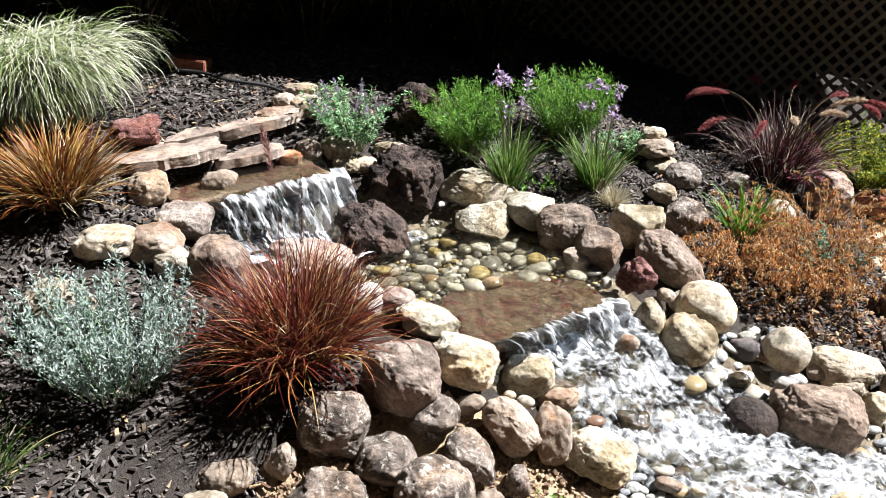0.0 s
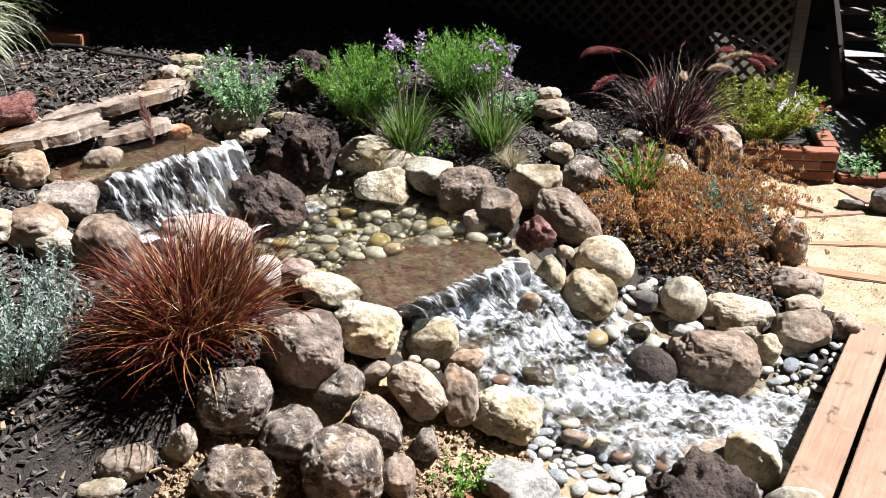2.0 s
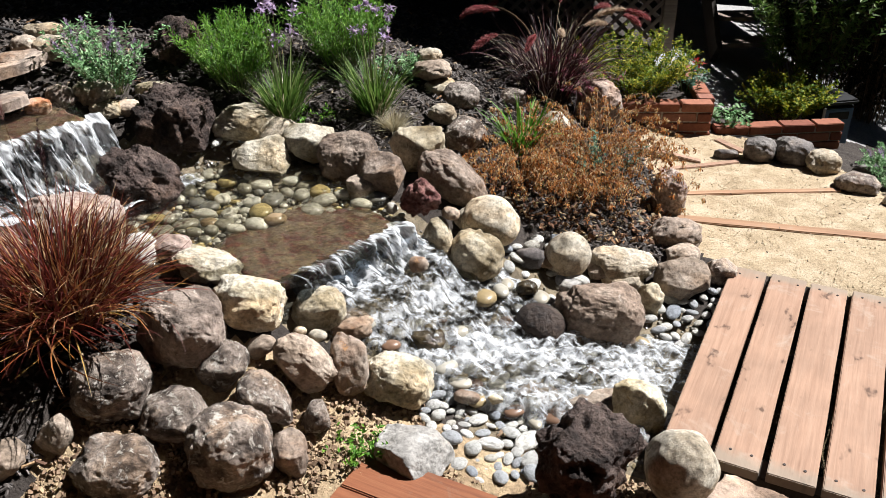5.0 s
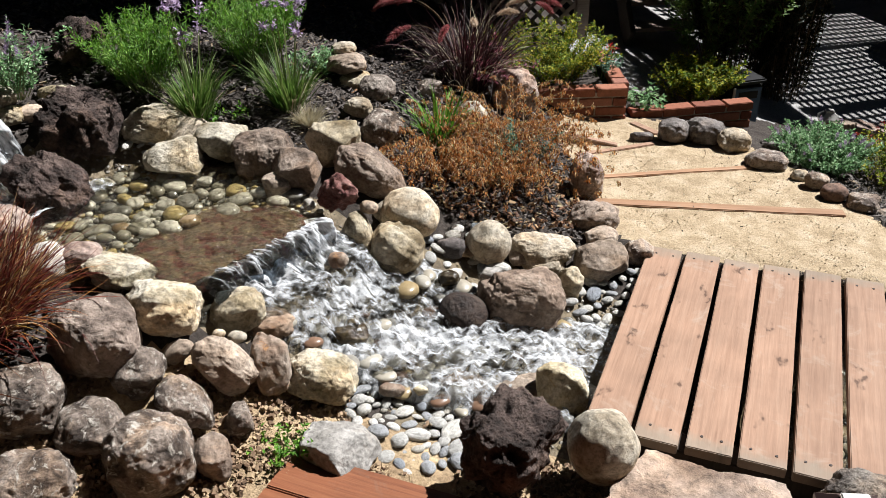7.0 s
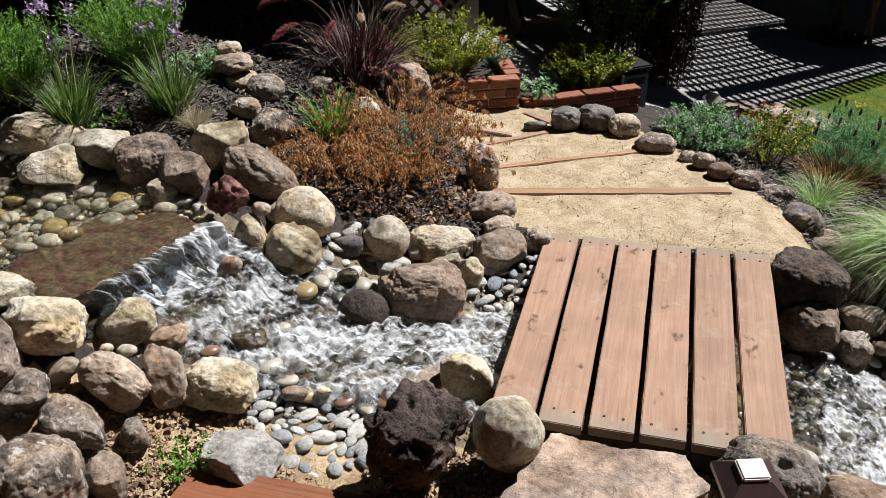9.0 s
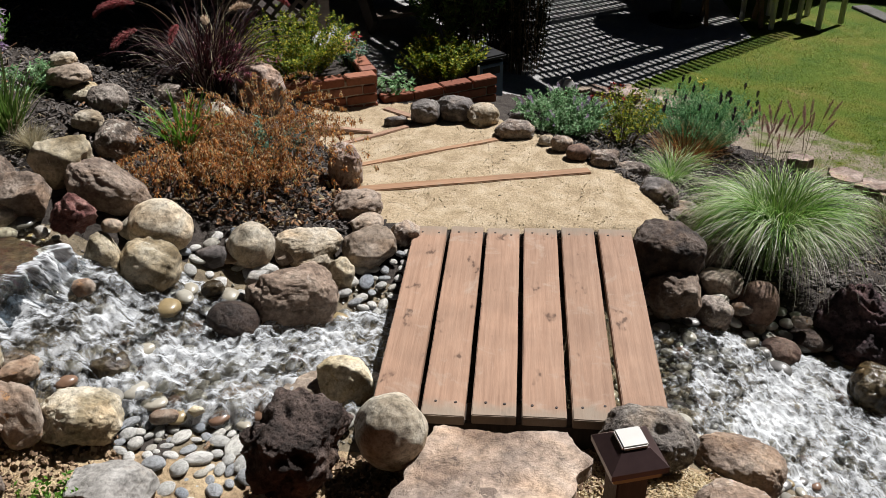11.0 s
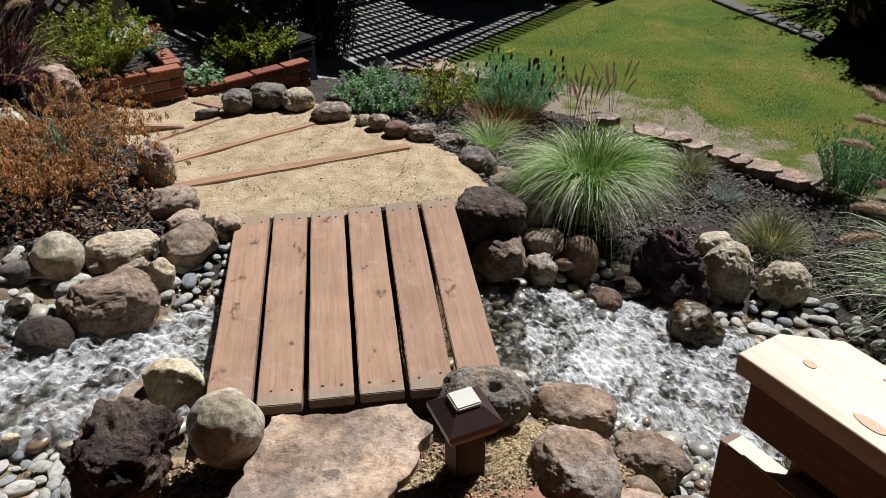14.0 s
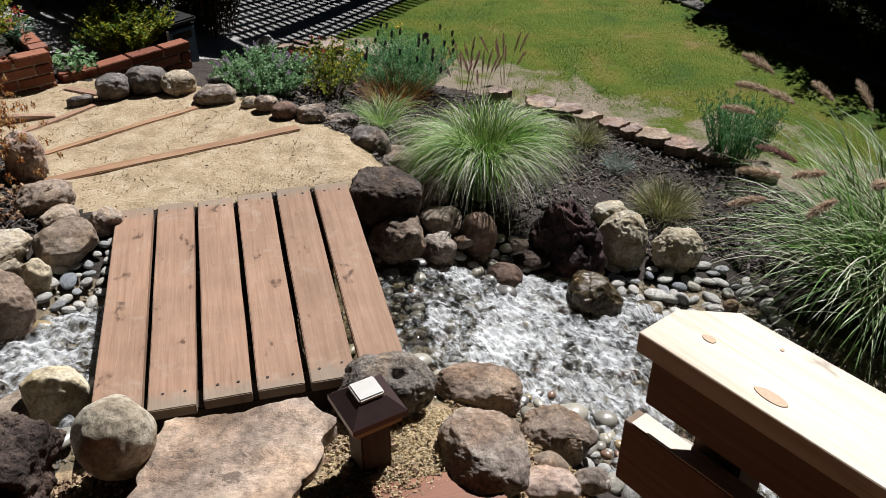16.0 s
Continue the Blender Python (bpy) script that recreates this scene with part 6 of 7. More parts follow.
def hose(points, radius, label):
    """A thin bent pipe lying on the ground."""
    v, f = [], []
    for x, y, z in points:
        for a in range(6):
            v.append((x + 0.0, y + radius * math.cos(a * math.pi / 3), z + radius * math.sin(a * math.pi / 3)))
    for k in range(len(points) - 1):
        f += [(6 * k + a, 6 * k + (a + 1) % 6, 6 * k + 6 + (a + 1) % 6, 6 * k + 6 + a) for a in range(6)]
    return thing("irrigation_hose", label, "hose", mesh_of("irrigation_hose", v, f, LINER, True))


hose([(-3.84 + 0.028 * k, -1.2 + 0.018 * k + 0.02 * math.sin(k * 0.6), float(land(-3.84 + 0.028 * k, -1.2 + 0.018 * k)) + 0.03) for k in range(16)], 0.008, "thin black irrigation hose lying on the mulch")
brick_bit = thing("loose_brick", "loose red brick lying on the mulch", "brick", box_data("loose_brick", (0.2, 0.09, 0.055), BRICK, 0.004), (-3.86, -1.12, float(land(-3.86, -1.12)) + 0.04))
brick_bit.rotation_euler = (0, 0.1, 0.5)

# ---- plants ----
def ribbons(rng, root, head, length, width, lean, droop, seg=6, wave=0.0):
    """Curved tapering blades. root (n,3); head: compass bearing; lean: first tilt from upright; droop: how far it bends on."""
    n = len(root)
    s = np.linspace(0, 1, seg + 1)
    tilt = lean[:, None] + droop[:, None] * s[None] ** 1.6
    step = (length / seg)[:, None]
    hz = np.concatenate([np.zeros((n, 1)), np.cumsum(np.sin(tilt[:, :-1]) * step, 1)], 1)
    up = np.concatenate([np.zeros((n, 1)), np.cumsum(np.cos(tilt[:, :-1]) * step, 1)], 1)
    bend = head[:, None] + wave * rng.normal(size=(n, 1)) * s[None]
    p = np.stack([root[:, 0:1] + hz * np.cos(bend), root[:, 1:2] + hz * np.sin(bend), root[:, 2:3] + up], -1)
    twist = head + np.pi / 2 + rng.normal(0, 0.5, n)
    side = np.stack([np.cos(twist), np.sin(twist), rng.normal(0, 0.25, n)], -1)[:, None]
    w = (width[:, None] * np.clip(1.05 - s[None] ** 2.2, 0.06, 1))[..., None] / 2
    v = np.stack([p - side * w, p + side * w], 2).reshape(n, -1, 3)
    base = (np.arange(n) * 2 * (seg + 1))[:, None, None]
    k = np.arange(seg)[:, None] * 2
    f = (np.concatenate([k, k + 1, k + 3, k + 2], 1)[None] + base).reshape(-1, 4)
    return v.reshape(-1, 3), f, p


def tuft_data(name, n, mat, radius, length, width, lean, droop, seed, seg=6, wave=0.15, squash=1.0, locks=0):
    rng = np.random.default_rng(seed)
    a = rng.uniform(0, 2 * np.pi, n)
    r = radius * np.sqrt(rng.uniform(0, 1, n))
    root = np.stack([r * np.cos(a), r * np.sin(a) * squash, np.zeros(n) - 0.01], -1)
    head = a + rng.normal(0, 0.55, n)
    k = r / radius
    if locks:
        which = rng.integers(0, locks, n)
        la = rng.uniform(0, 2 * np.pi, locks)
        lk = np.sqrt(rng.uniform(0.02, 1, locks))
        head = la[which] + rng.normal(0, 0.07, n)
        k = np.clip(lk[which] + rng.normal(0, 0.05, n), 0, 1)
    ln = rng.uniform(length[0], length[1], n)
    le = np.clip(lean[0] + (lean[1] - lean[0]) * k * rng.uniform(0.5, 1.1, n) + rng.normal(0, 0.06, n), 0, 1.6)
    dr = rng.uniform(droop[0], droop[1], n)
    v, f, p = ribbons(rng, root, head, ln, rng.uniform(width[0], width[1], n), le, dr, seg, wave)
    return mesh_of(name, v, f.tolist(), mat), p


def tuft(name, label, at, n, mat, radius, length, width, lean, droop, seed, category="ornamental grass", extra=None, **kw):
    ob = thing(name, label, category, at=at)
    data, p = tuft_data("foliage", n, mat, radius, length, width, lean, droop, seed, **kw)
    part("foliage", data, ob)
    if extra:
        m2, n2, sc = extra
        d2, _ = tuft_data("dry_foliage", n2, m2, radius * sc, (length[0] * sc, length[1] * sc), width, (lean[0] + 0.1, lean[1] + 0.25), droop, seed + 1, **kw)
        part("dry_foliage", d2, ob, "bleached dry blades")
    return ob


def diamonds(rng, at, length, width, heading, pitch, fold=0.25):
    """Small pointed leaves: four corners each, folded along the middle."""
    n = len(at)
    d = np.stack([np.cos(heading) * np.cos(pitch), np.sin(heading) * np.cos(pitch), np.sin(pitch)], -1)
    s = np.stack([-np.sin(heading), np.cos(heading), rng.normal(0, 0.4, n)], -1)
    s /= np.linalg.norm(s, axis=1)[:, None]
    u = np.cross(d, s)
    m = at + d * (length * 0.45)[:, None] + u * (fold * width)[:, None]
    tip = at + d * length[:, None]
    v = np.stack([at, m + s * width[:, None] / 2, tip, m - s * width[:, None] / 2], 1)
    f = np.arange(n * 4).reshape(n, 4)
    tri = np.concatenate([f[:, [0, 1, 2]], f[:, [0, 2, 3]]])
    return v.reshape(-1, 3), tri


def bush(name, label, at, stems, height, spread, leaves, leaf_len, leaf_w, leaf_mat, stem_mat, seed, category="shrub", droop=(0.1, 0.5), base=0.05, start=0.25, up=0.5, squash=1.0, clump=0.0, lean0=0.0):
    """Stems that fan out of the ground and carry many small leaves."""
    rng = np.random.default_rng(seed)
    ob = thing(name, label, category, at=at)
    a = rng.uniform(0, 2 * np.pi, stems)
    k = np.sqrt(rng.uniform(0, 1, stems))
    root = np.stack([base * k * np.cos(a), base * k * np.sin(a) * squash, np.full(stems, -0.01)], -1)
    le = lean0 + k * spread
    ln = height * rng.uniform(0.75, 1.08, stems)
    v, f, p = ribbons(rng, root, a + rng.normal(0, 0.3, stems), ln, np.full(stems, 0.0045), le, rng.uniform(*droop, stems), 8, 0.25)
    p[..., 1] = root[:, None, 1] + (p[..., 1] - root[:, None, 1]) * squash
    part("branching", mesh_of("branching", v, f.tolist(), stem_mat), ob)
    which = rng.integers(0, stems, leaves)
    t = rng.uniform(start, 1.0, leaves) ** 0.8 * 7.999
    if clump:
        t = np.clip(np.round(t * clump) / clump + rng.normal(0, 0.06, leaves), 0, 7.99)
    i = t.astype(int)
    q = p[which, i] * (1 - (t - i))[:, None] + p[which, i + 1] * (t - i)[:, None]
    q = q + rng.normal(0, 0.006, q.shape)
    hd = rng.uniform(0, 2 * np.pi, leaves)
    pt = rng.normal(up, 0.4, leaves)
    lv, lf = diamonds(rng, q, rng.uniform(*leaf_len, leaves), rng.uniform(*leaf_w, leaves), hd, pt)
    part("foliage", mesh_of("foliage", lv, lf.tolist(), leaf_mat), ob)
    return ob, p


def plume_data(name, pts, radius, n, mat, seed, hair=0.03):
    """A bristly seed head along a curved stalk."""
    rng = np.random.default_rng(seed)
    pts = np.array(pts, float)
    t = rng.uniform(0, 0.999, n) * (len(pts) - 1)
    i = t.astype(int)
    q = pts[i] * (1 - (t - i))[:, None] + pts[i + 1] * (t - i)[:, None]
    d = pts[i + 1] - pts[i]
    d /= np.linalg.norm(d, axis=1)[:, None]
    out = rng.normal(size=(n, 3))
    out -= (out * d).sum(1)[:, None] * d
    out /= np.linalg.norm(out, axis=1)[:, None]
    way = d * 0.75 + out * 0.65
    taper = np.sin(np.pi * np.clip(t / (len(pts) - 1) * 0.9 + 0.08, 0, 1)) ** 0.6
    ln = hair * taper * rng.uniform(0.6, 1.1, n)
    side = np.cross(way, rng.normal(size=(n, 3)))
    side /= np.linalg.norm(side, axis=1)[:, None]
    q0 = q + out * (radius * 0.2 * taper)[:, None]
    v = np.stack([q0 - side * 0.0016, q0 + side * 0.0016, q0 + way * ln[:, None]], 1).reshape(-1, 3)
    f = np.arange(n * 3).reshape(n, 3)
    return mesh_of(name, v, f.tolist(), mat)


def stalk(parent, root, bearing, length, lean, droop, mat, stem_mat, seed, head=0.22, radius=0.012, n=320, name="plume", label=""):
    rng = np.random.default_rng(seed)
    v, f, p = ribbons(rng, np.array([root], float), np.array([bearing]), np.array([length]), np.array([0.003]), np.array([lean]), np.array([droop]), 24, 0.0)
    part("stalk", mesh_of("stalk", v, f.tolist(), stem_mat), parent)
    k = max(3, int(24 * head / length))
    return part(name, plume_data(name, p[0][-k:], radius, n, mat, seed, radius * 2), parent, label)


def florets(parent, pts, mat, size, per, seed, name="flower", label=""):
    """Flower heads: clusters of small petals at the given points."""
    rng = np.random.default_rng(seed)
    for k, c in enumerate(np.array(pts, float)):
        q = np.repeat(c[None], per, 0) + rng.normal(0, size * 0.3, (per, 3))
        v, f = diamonds(rng, q, rng.uniform(0.5, 1.0, per) * size, rng.uniform(0.3, 0.5, per) * size, rng.uniform(0, 6.3, per), rng.normal(0.2, 0.6, per))
        part(name, mesh_of(name, v, f.tolist(), mat), parent, label)


RED_BLADE = leaf("red_fountain_blade", [(0.0, (0.03, 0.006, 0.006)), (0.4, (0.08, 0.013, 0.01)), (0.68, (0.17, 0.035, 0.018)), (0.86, (0.24, 0.1, 0.03)), (1.0, (0.4, 0.3, 0.18))], 0.4, 0.3)
SEDGE_BLADE = leaf("bronze_sedge_blade", [(0.0, (0.045, 0.0124, 0.00432)), (0.35, (0.144, 0.0414, 0.00972)), (0.6, (0.27, 0.0966, 0.0216)), (0.8, (0.18, 0.131, 0.027)), (1.0, (0.54, 0.31, 0.108))], 0.45, 0.25)
PALE_BLADE = leaf("pale_grass_blade", [(0.0, (0.072, 0.12, 0.024)), (0.3, (0.18, 0.228, 0.084)), (0.55, (0.372, 0.372, 0.252)), (1.0, (0.504, 0.498, 0.42))])
GREEN_BLADE = leaf("green_blade", [(0.0, (0.0396, 0.0924, 0.0132)), (0.5, (0.0858, 0.158, 0.0264)), (1.0, (0.165, 0.224, 0.0594))])
GREY_BLADE = leaf("grey_green_blade", [(0.0, (0.042, 0.06, 0.012)), (0.5, (0.12, 0.138, 0.036)), (1.0, (0.264, 0.258, 0.108))])
FEATHER_BLADE = leaf("feather_grass_blade", [(0.0, (0.04, 0.12, 0.008)), (0.35, (0.12, 0.27, 0.03)), (0.65, (0.28, 0.42, 0.1)), (1.0, (0.55, 0.6, 0.38))], 0.5, 0.45)
FOUNTAIN_BLADE = leaf("green_fountain_blade", [(0.0, (0.0276, 0.0828, 0.0103)), (0.4, (0.11, 0.221, 0.0414)), (0.7, (0.248, 0.331, 0.138)), (1.0, (0.497, 0.538, 0.38))])
WHITE_STRAW = leaf("bleached_blade", [(0.0, (0.36, 0.336, 0.24)), (1.0, (0.51, 0.498, 0.42))])
STRAW = leaf("straw_blade", [(0.0, (0.252, 0.198, 0.102)), (0.5, (0.36, 0.312, 0.198)), (1.0, (0.444, 0.414, 0.312))])
PURPLE_BLADE = leaf("purple_fountain_blade", [(0.0, (0.0108, 0.003, 0.0036)), (0.6, (0.027, 0.0066, 0.0078)), (0.88, (0.051, 0.0132, 0.0144)), (1.0, (0.18, 0.132, 0.12))], 0.6, 0.15)
SILVER_LEAF = leaf("silver_leaf", [(0.0, (0.132, 0.18, 0.156)), (0.5, (0.216, 0.27, 0.24)), (1.0, (0.312, 0.348, 0.312))], 0.7, 0.25)
SAGE_LEAF = leaf("sage_leaf", [(0.0, (0.07, 0.16, 0.06)), (0.5, (0.16, 0.3, 0.13)), (1.0, (0.34, 0.47, 0.28))], 0.8, 0.3)
LIME_LEAF = leaf("bright_green_leaf", [(0.0, (0.0462, 0.132, 0.0099)), (0.5, (0.0924, 0.224, 0.0198)), (1.0, (0.178, 0.31, 0.0396))])
SHRUB_LEAF = leaf("yellow_green_leaf", [(0.0, (0.0324, 0.081, 0.00324)), (0.4, (0.0972, 0.154, 0.00648)), (0.75, (0.259, 0.275, 0.0162)), (1.0, (0.446, 0.389, 0.0324))], 0.7, 0.35)
BLUE_LEAF = leaf("blue_green_leaf", [(0.0, (0.036, 0.09, 0.06)), (0.5, (0.078, 0.156, 0.102)), (1.0, (0.144, 0.228, 0.156))], 0.65, 0.25)
LAV_LEAF = leaf("lavender_leaf", [(0.0, (0.0234, 0.094, 0.0317)), (0.5, (0.0702, 0.2, 0.0673)), (1.0, (0.176, 0.352, 0.134))], 0.8, 0.25)
RUST_LEAF = leaf("rusty_dry_leaf", [(0.0, (0.069, 0.0276, 0.0138)), (0.25, (0.276, 0.0897, 0.0242)), (0.5, (0.483, 0.2, 0.0483)), (0.72, (0.517, 0.31, 0.124)), (0.88, (0.517, 0.4, 0.248)), (1.0, (0.276, 0.262, 0.0897))], 0.8, 0.4)
# leaf colour taken near black to hold the deep shade of the background
DARK_LEAF = leaf("shade_darkened_leaf", [(0.0, (0.0048, 0.0084, 0.0024)), (0.6, (0.0132, 0.0156, 0.0048)), (1.0, (0.036, 0.027, 0.0096))], 0.9, 0.2)
PINK_LEAF = leaf("magenta_leaf", [(0.0, (0.132, 0.012, 0.036)), (0.6, (0.252, 0.048, 0.084)), (1.0, (0.33, 0.216, 0.228))])
LILAC = leaf("lilac_petal", [(0.0, (0.24, 0.162, 0.312)), (0.5, (0.336, 0.252, 0.384)), (1.0, (0.432, 0.33, 0.408))], 0.6, 0.3)
REDPETAL = leaf("red_petal", [(0.0, (0.3, 0.012, 0.012)), (1.0, (0.39, 0.036, 0.018))], 0.6, 0.3)
YELLOWPETAL = leaf("yellow_petal", [(0.0, (0.42, 0.33, 0.03)), (1.0, (0.48, 0.408, 0.06))], 0.6, 0.3)
SPIKE = leaf("dark_lavender_spike", [(0.0, (0.018, 0.009, 0.021)), (1.0, (0.054, 0.03, 0.048))], 0.8, 0.15)
PLUME = leaf("rosy_plume", [(0.0, (0.18, 0.078, 0.072)), (0.5, (0.264, 0.138, 0.12)), (1.0, (0.36, 0.252, 0.216))], 0.8, 0.4)
ROSE_PLUME = leaf("wine_red_plume", [(0.0, (0.18, 0.03, 0.036)), (0.5, (0.276, 0.06, 0.066)), (1.0, (0.36, 0.18, 0.162))], 0.8, 0.45)
PLUME_TAN = leaf("tan_plume", [(0.0, (0.326, 0.23, 0.163)), (0.5, (0.48, 0.365, 0.269)), (1.0, (0.634, 0.538, 0.422))], 0.8, 0.4)
TWIG = leaf("brown_twig", [(0.0, (0.072, 0.042, 0.024)), (1.0, (0.168, 0.114, 0.066))], 0.85, 0.05)
GREENSTEM = leaf("green_stem", [(0.0, (0.084, 0.12, 0.036)), (1.0, (0.18, 0.216, 0.084))], 0.7, 0.1)

# foreground red fountain grass with seed stalks
red = tuft("red_fountain_grass", "dense mound of dark red fountain grass among the boulders", on(-2.21, -1.92, 0.05), 1350, RED_BLADE, 0.11, (0.24, 0.46), (0.0035, 0.0075), (0.02, 1.05), (-0.2, 1.5), 61, seg=8, wave=0.5, extra=(SEDGE_BLADE, 330, 0.85))
stalk(red, (-0.02, 0.02, 0.0), 2.7, 0.78, 0.12, 0.55, PLUME, TWIG, 62, 0.2, 0.013, 380, "plume", "rosy drooping seed head")
stalk(red, (0.0, 0.03, 0.0), 1.9, 0.62, 0.05, 0.16, PURPLE_BLADE, TWIG, 63, 0.26, 0.008, 320, "plume", "dark upright seed head")
# silver shrub
bush("silver_shrub", "silvery grey-green shrub with upright woolly stems in mulch", on(-2.56, -2.38), 120, 0.38, 0.62, 9000, (0.012, 0.026), (0.005, 0.009), SILVER_LEAF, SAGE_LEAF, 64, droop=(-0.35, 0.15), base=0.14, start=0.12, up=0.8)
# bronze sedge and tall pale grass on the high bank
tuft("bronze_sedge", "bronze and straw coloured sedge clump on the bank", on(-3.32, -2.12, 0.02), 950, SEDGE_BLADE, 0.09, (0.2, 0.36), (0.005, 0.009), (0.05, 0.95), (0.4, 1.1), 65, extra=(STRAW, 260, 0.9))
pale = tuft("fountain_grass", "tall arching fountain grass with bleached blades", on(-3.86, -1.86, 0.02), 2100, PALE_BLADE, 0.2, (0.45, 0.74), (0.005, 0.01), (0.02, 0.3), (2.3, 3.3), 66, seg=9, wave=0.06, locks=60, extra=(PALE_BLADE, 1700, 0.72))
stalk(pale, (0.05, 0.1, 0.1), 0.9, 0.75, 0.5, 1.3, PLUME_TAN, TWIG, 67, 0.25, 0.013, 300, "plume", "pale arching seed head")
tuft("yellow_grass", "yellow-green grass blades at the edge of the bank", on(-2.56, -2.86), 130, GREEN_BLADE, 0.06, (0.12, 0.26), (0.004, 0.008), (0.1, 0.8), (0.3, 1.0), 68, extra=(STRAW, 40, 1.0))
# salvia, green bushes, society garlic
sal, sp = bush("flowering_sage", "grey-green sage with lilac flower spikes in mulch", on(-3.02, -0.83), 34, 0.34, 0.8, 1500, (0.018, 0.034), (0.009, 0.016), SAGE_LEAF, GREENSTEM, 69, "flowering plant", (-0.3, 0.1), 0.05, 0.1, 0.4)
for k in range(12):
    part("flower_spike", plume_data("flower_spike", sp[k * 2][-4:] + np.array([0, 0, 0.03]), 0.012, 90, LILAC, 690 + k, 0.022), sal, "lilac flower spike")
for k, (x, y, h) in enumerate([(-2.66, -0.45, 0.33), (-2.42, 0.06, 0.37)]):
    bush("green_bush", "bright green feathery-leaved bush in bark mulch", on(x, y), 130, h, 0.62, 7000, (0.018, 0.036), (0.004, 0.0075), LIME_LEAF, GREENSTEM, 70 + k, droop=(-0.2, 0.35), base=0.07, start=0.2, up=0.7)
for k, (x, y, n) in enumerate([(-2.4, -0.47, 5), (-2.1, -0.2, 6)]):
    g = tuft("society_garlic", "society garlic clump with lilac flowers on tall stems", on(x, y), 230, GREEN_BLADE, 0.05, (0.18, 0.33), (0.005, 0.008), (0.05, 0.6), (0.2, 1.0), 73 + k, "flowering plant", extra=(STRAW, 30, 0.8))
    rng_ = np.random.default_rng(75 + k)
    heads = []
    for j in range(n + 3):
        a = rng_.uniform(0, 6.3)
        v, f, p = ribbons(rng_, np.array([[0.03 * math.cos(a), 0.03 * math.sin(a), 0]]), np.array([a]), np.array([rng_.uniform(0.36, 0.52)]), np.array([0.008]), np.array([0.08]), np.array([0.15]), 6)
        part("flower_stem", mesh_of("flower_stem", v, f.tolist(), GREENSTEM), g)
        heads.append(p[0][-1])
    florets(g, heads, LILAC, 0.03, 26, 77 + k, "flower_head", "lilac flower head")
bush("silver_groundcover", "low silvery green plant in mulch", on(-2.2, 0.26), 50, 0.13, 1.2, 900, (0.02, 0.04), (0.007, 0.012), SAGE_LEAF, GREENSTEM, 79, "groundcover plant", (0, 0.3), 0.07, 0.1, 0.4)
tuft("straw_tuft", "small straw-coloured grass tuft behind a boulder", on(-1.96, -0.28, 0.02), 420, STRAW, 0.025, (0.07, 0.13), (0.0015, 0.003), (0.0, 1.2), (0.2, 0.9), 80)
bush("small_green_plant", "tiny green seedling in mulch", on(-2.28, -0.4), 12, 0.08, 1.0, 90, (0.02, 0.03), (0.01, 0.016), LIME_LEAF, GREENSTEM, 81, "small plant")
# purple fountain grass with plumes
pur = tuft("purple_fountain_grass", "tall dark purple fountain grass with rosy plumes", on(-1.66, 0.93, 0.0), 460, PURPLE_BLADE, 0.13, (0.3, 0.58), (0.004, 0.009), (0.0, 0.6), (0.2, 2.2), 82, seg=8, wave=0.4, extra=(STRAW, 110, 0.85))
for k in range(13):
    a = k * 2.4
    stalk(pur, (0.05 * math.cos(a), 0.05 * math.sin(a), 0.05), a, 0.62 + 0.035 * (k % 5), 0.08 + 0.08 * (k % 4), 1.5 + 0.25 * (k % 5), ROSE_PLUME if k % 5 else PLUME_TAN, TWIG, 820 + k, 0.21, 0.016, 620, "plume", "rosy arching plume")
bush("magenta_plant", "small magenta-leaved plant beside the purple grass", on(-1.56, 1.0, 0.04), 40, 0.26, 1.0, 1500, (0.025, 0.05), (0.004, 0.008), PINK_LEAF, TWIG, 84, "small plant", (0.1, 0.6), 0.05, 0.2, 0.2)
# rusty drooping shrub in front of the path
for k, (x, y, h) in enumerate([(-1.45, -0.08, 0.36), (-1.22, 0.06, 0.46), (-1.1, 0.16, 0.48), (-1.25, 0.4, 0.5)]):
    bush("rusty_shrub", "drooping half-dead shrub with rusty orange leaves", on(x, y), 70, h, 0.55, 6500, (0.009, 0.022), (0.004, 0.009), RUST_LEAF, TWIG, 860 + k, droop=(1.6, 2.9), base=0.12, start=0.12, up=-1.0, clump=0.8)
tuft("green_herb", "fresh green strap-leaved clump among rusty stems", on(-1.5, 0.12), 70, LIME_LEAF, 0.06, (0.18, 0.32), (0.009, 0.015), (0.05, 0.7), (0.3, 1.4), 91, "small plant", seg=7)
bush("blue_green_herb", "small blue-green plant among rusty stems", on(-1.12, 0.12, 0.1), 20, 0.22, 0.6, 420, (0.014, 0.026), (0.007, 0.012), BLUE_LEAF, GREENSTEM, 92, "small plant")
# planter and patio plants
bush("planter_shrub", "yellow-green leafy shrub growing in the brick planter", (-1.38, 1.62, 0.1), 150, 0.4, 0.8, 9500, (0.014, 0.028), (0.008, 0.015), SHRUB_LEAF, TWIG, 93, droop=(-0.2, 0.6), base=0.14, start=0.12, up=0.5)
rf, rp = bush("red_flower_plant", "small plant with a red flower in the brick planter", (-1.08, 1.82, 0.1), 14, 0.18, 0.7, 160, (0.025, 0.04), (0.014, 0.022), BLUE_LEAF, GREENSTEM, 94, "flowering plant")
florets(rf, [rp[0][-1] + np.array([0, 0, 0.02]), rp[5][-1]], REDPETAL, 0.03, 26, 95, "flower", "red flower")
bush("variegated_plant", "small pale green leafy plant by the brick planter", on(-0.8, 1.72), 16, 0.16, 0.8, 150, (0.03, 0.05), (0.02, 0.034), SAGE_LEAF, GREENSTEM, 96, "small plant")
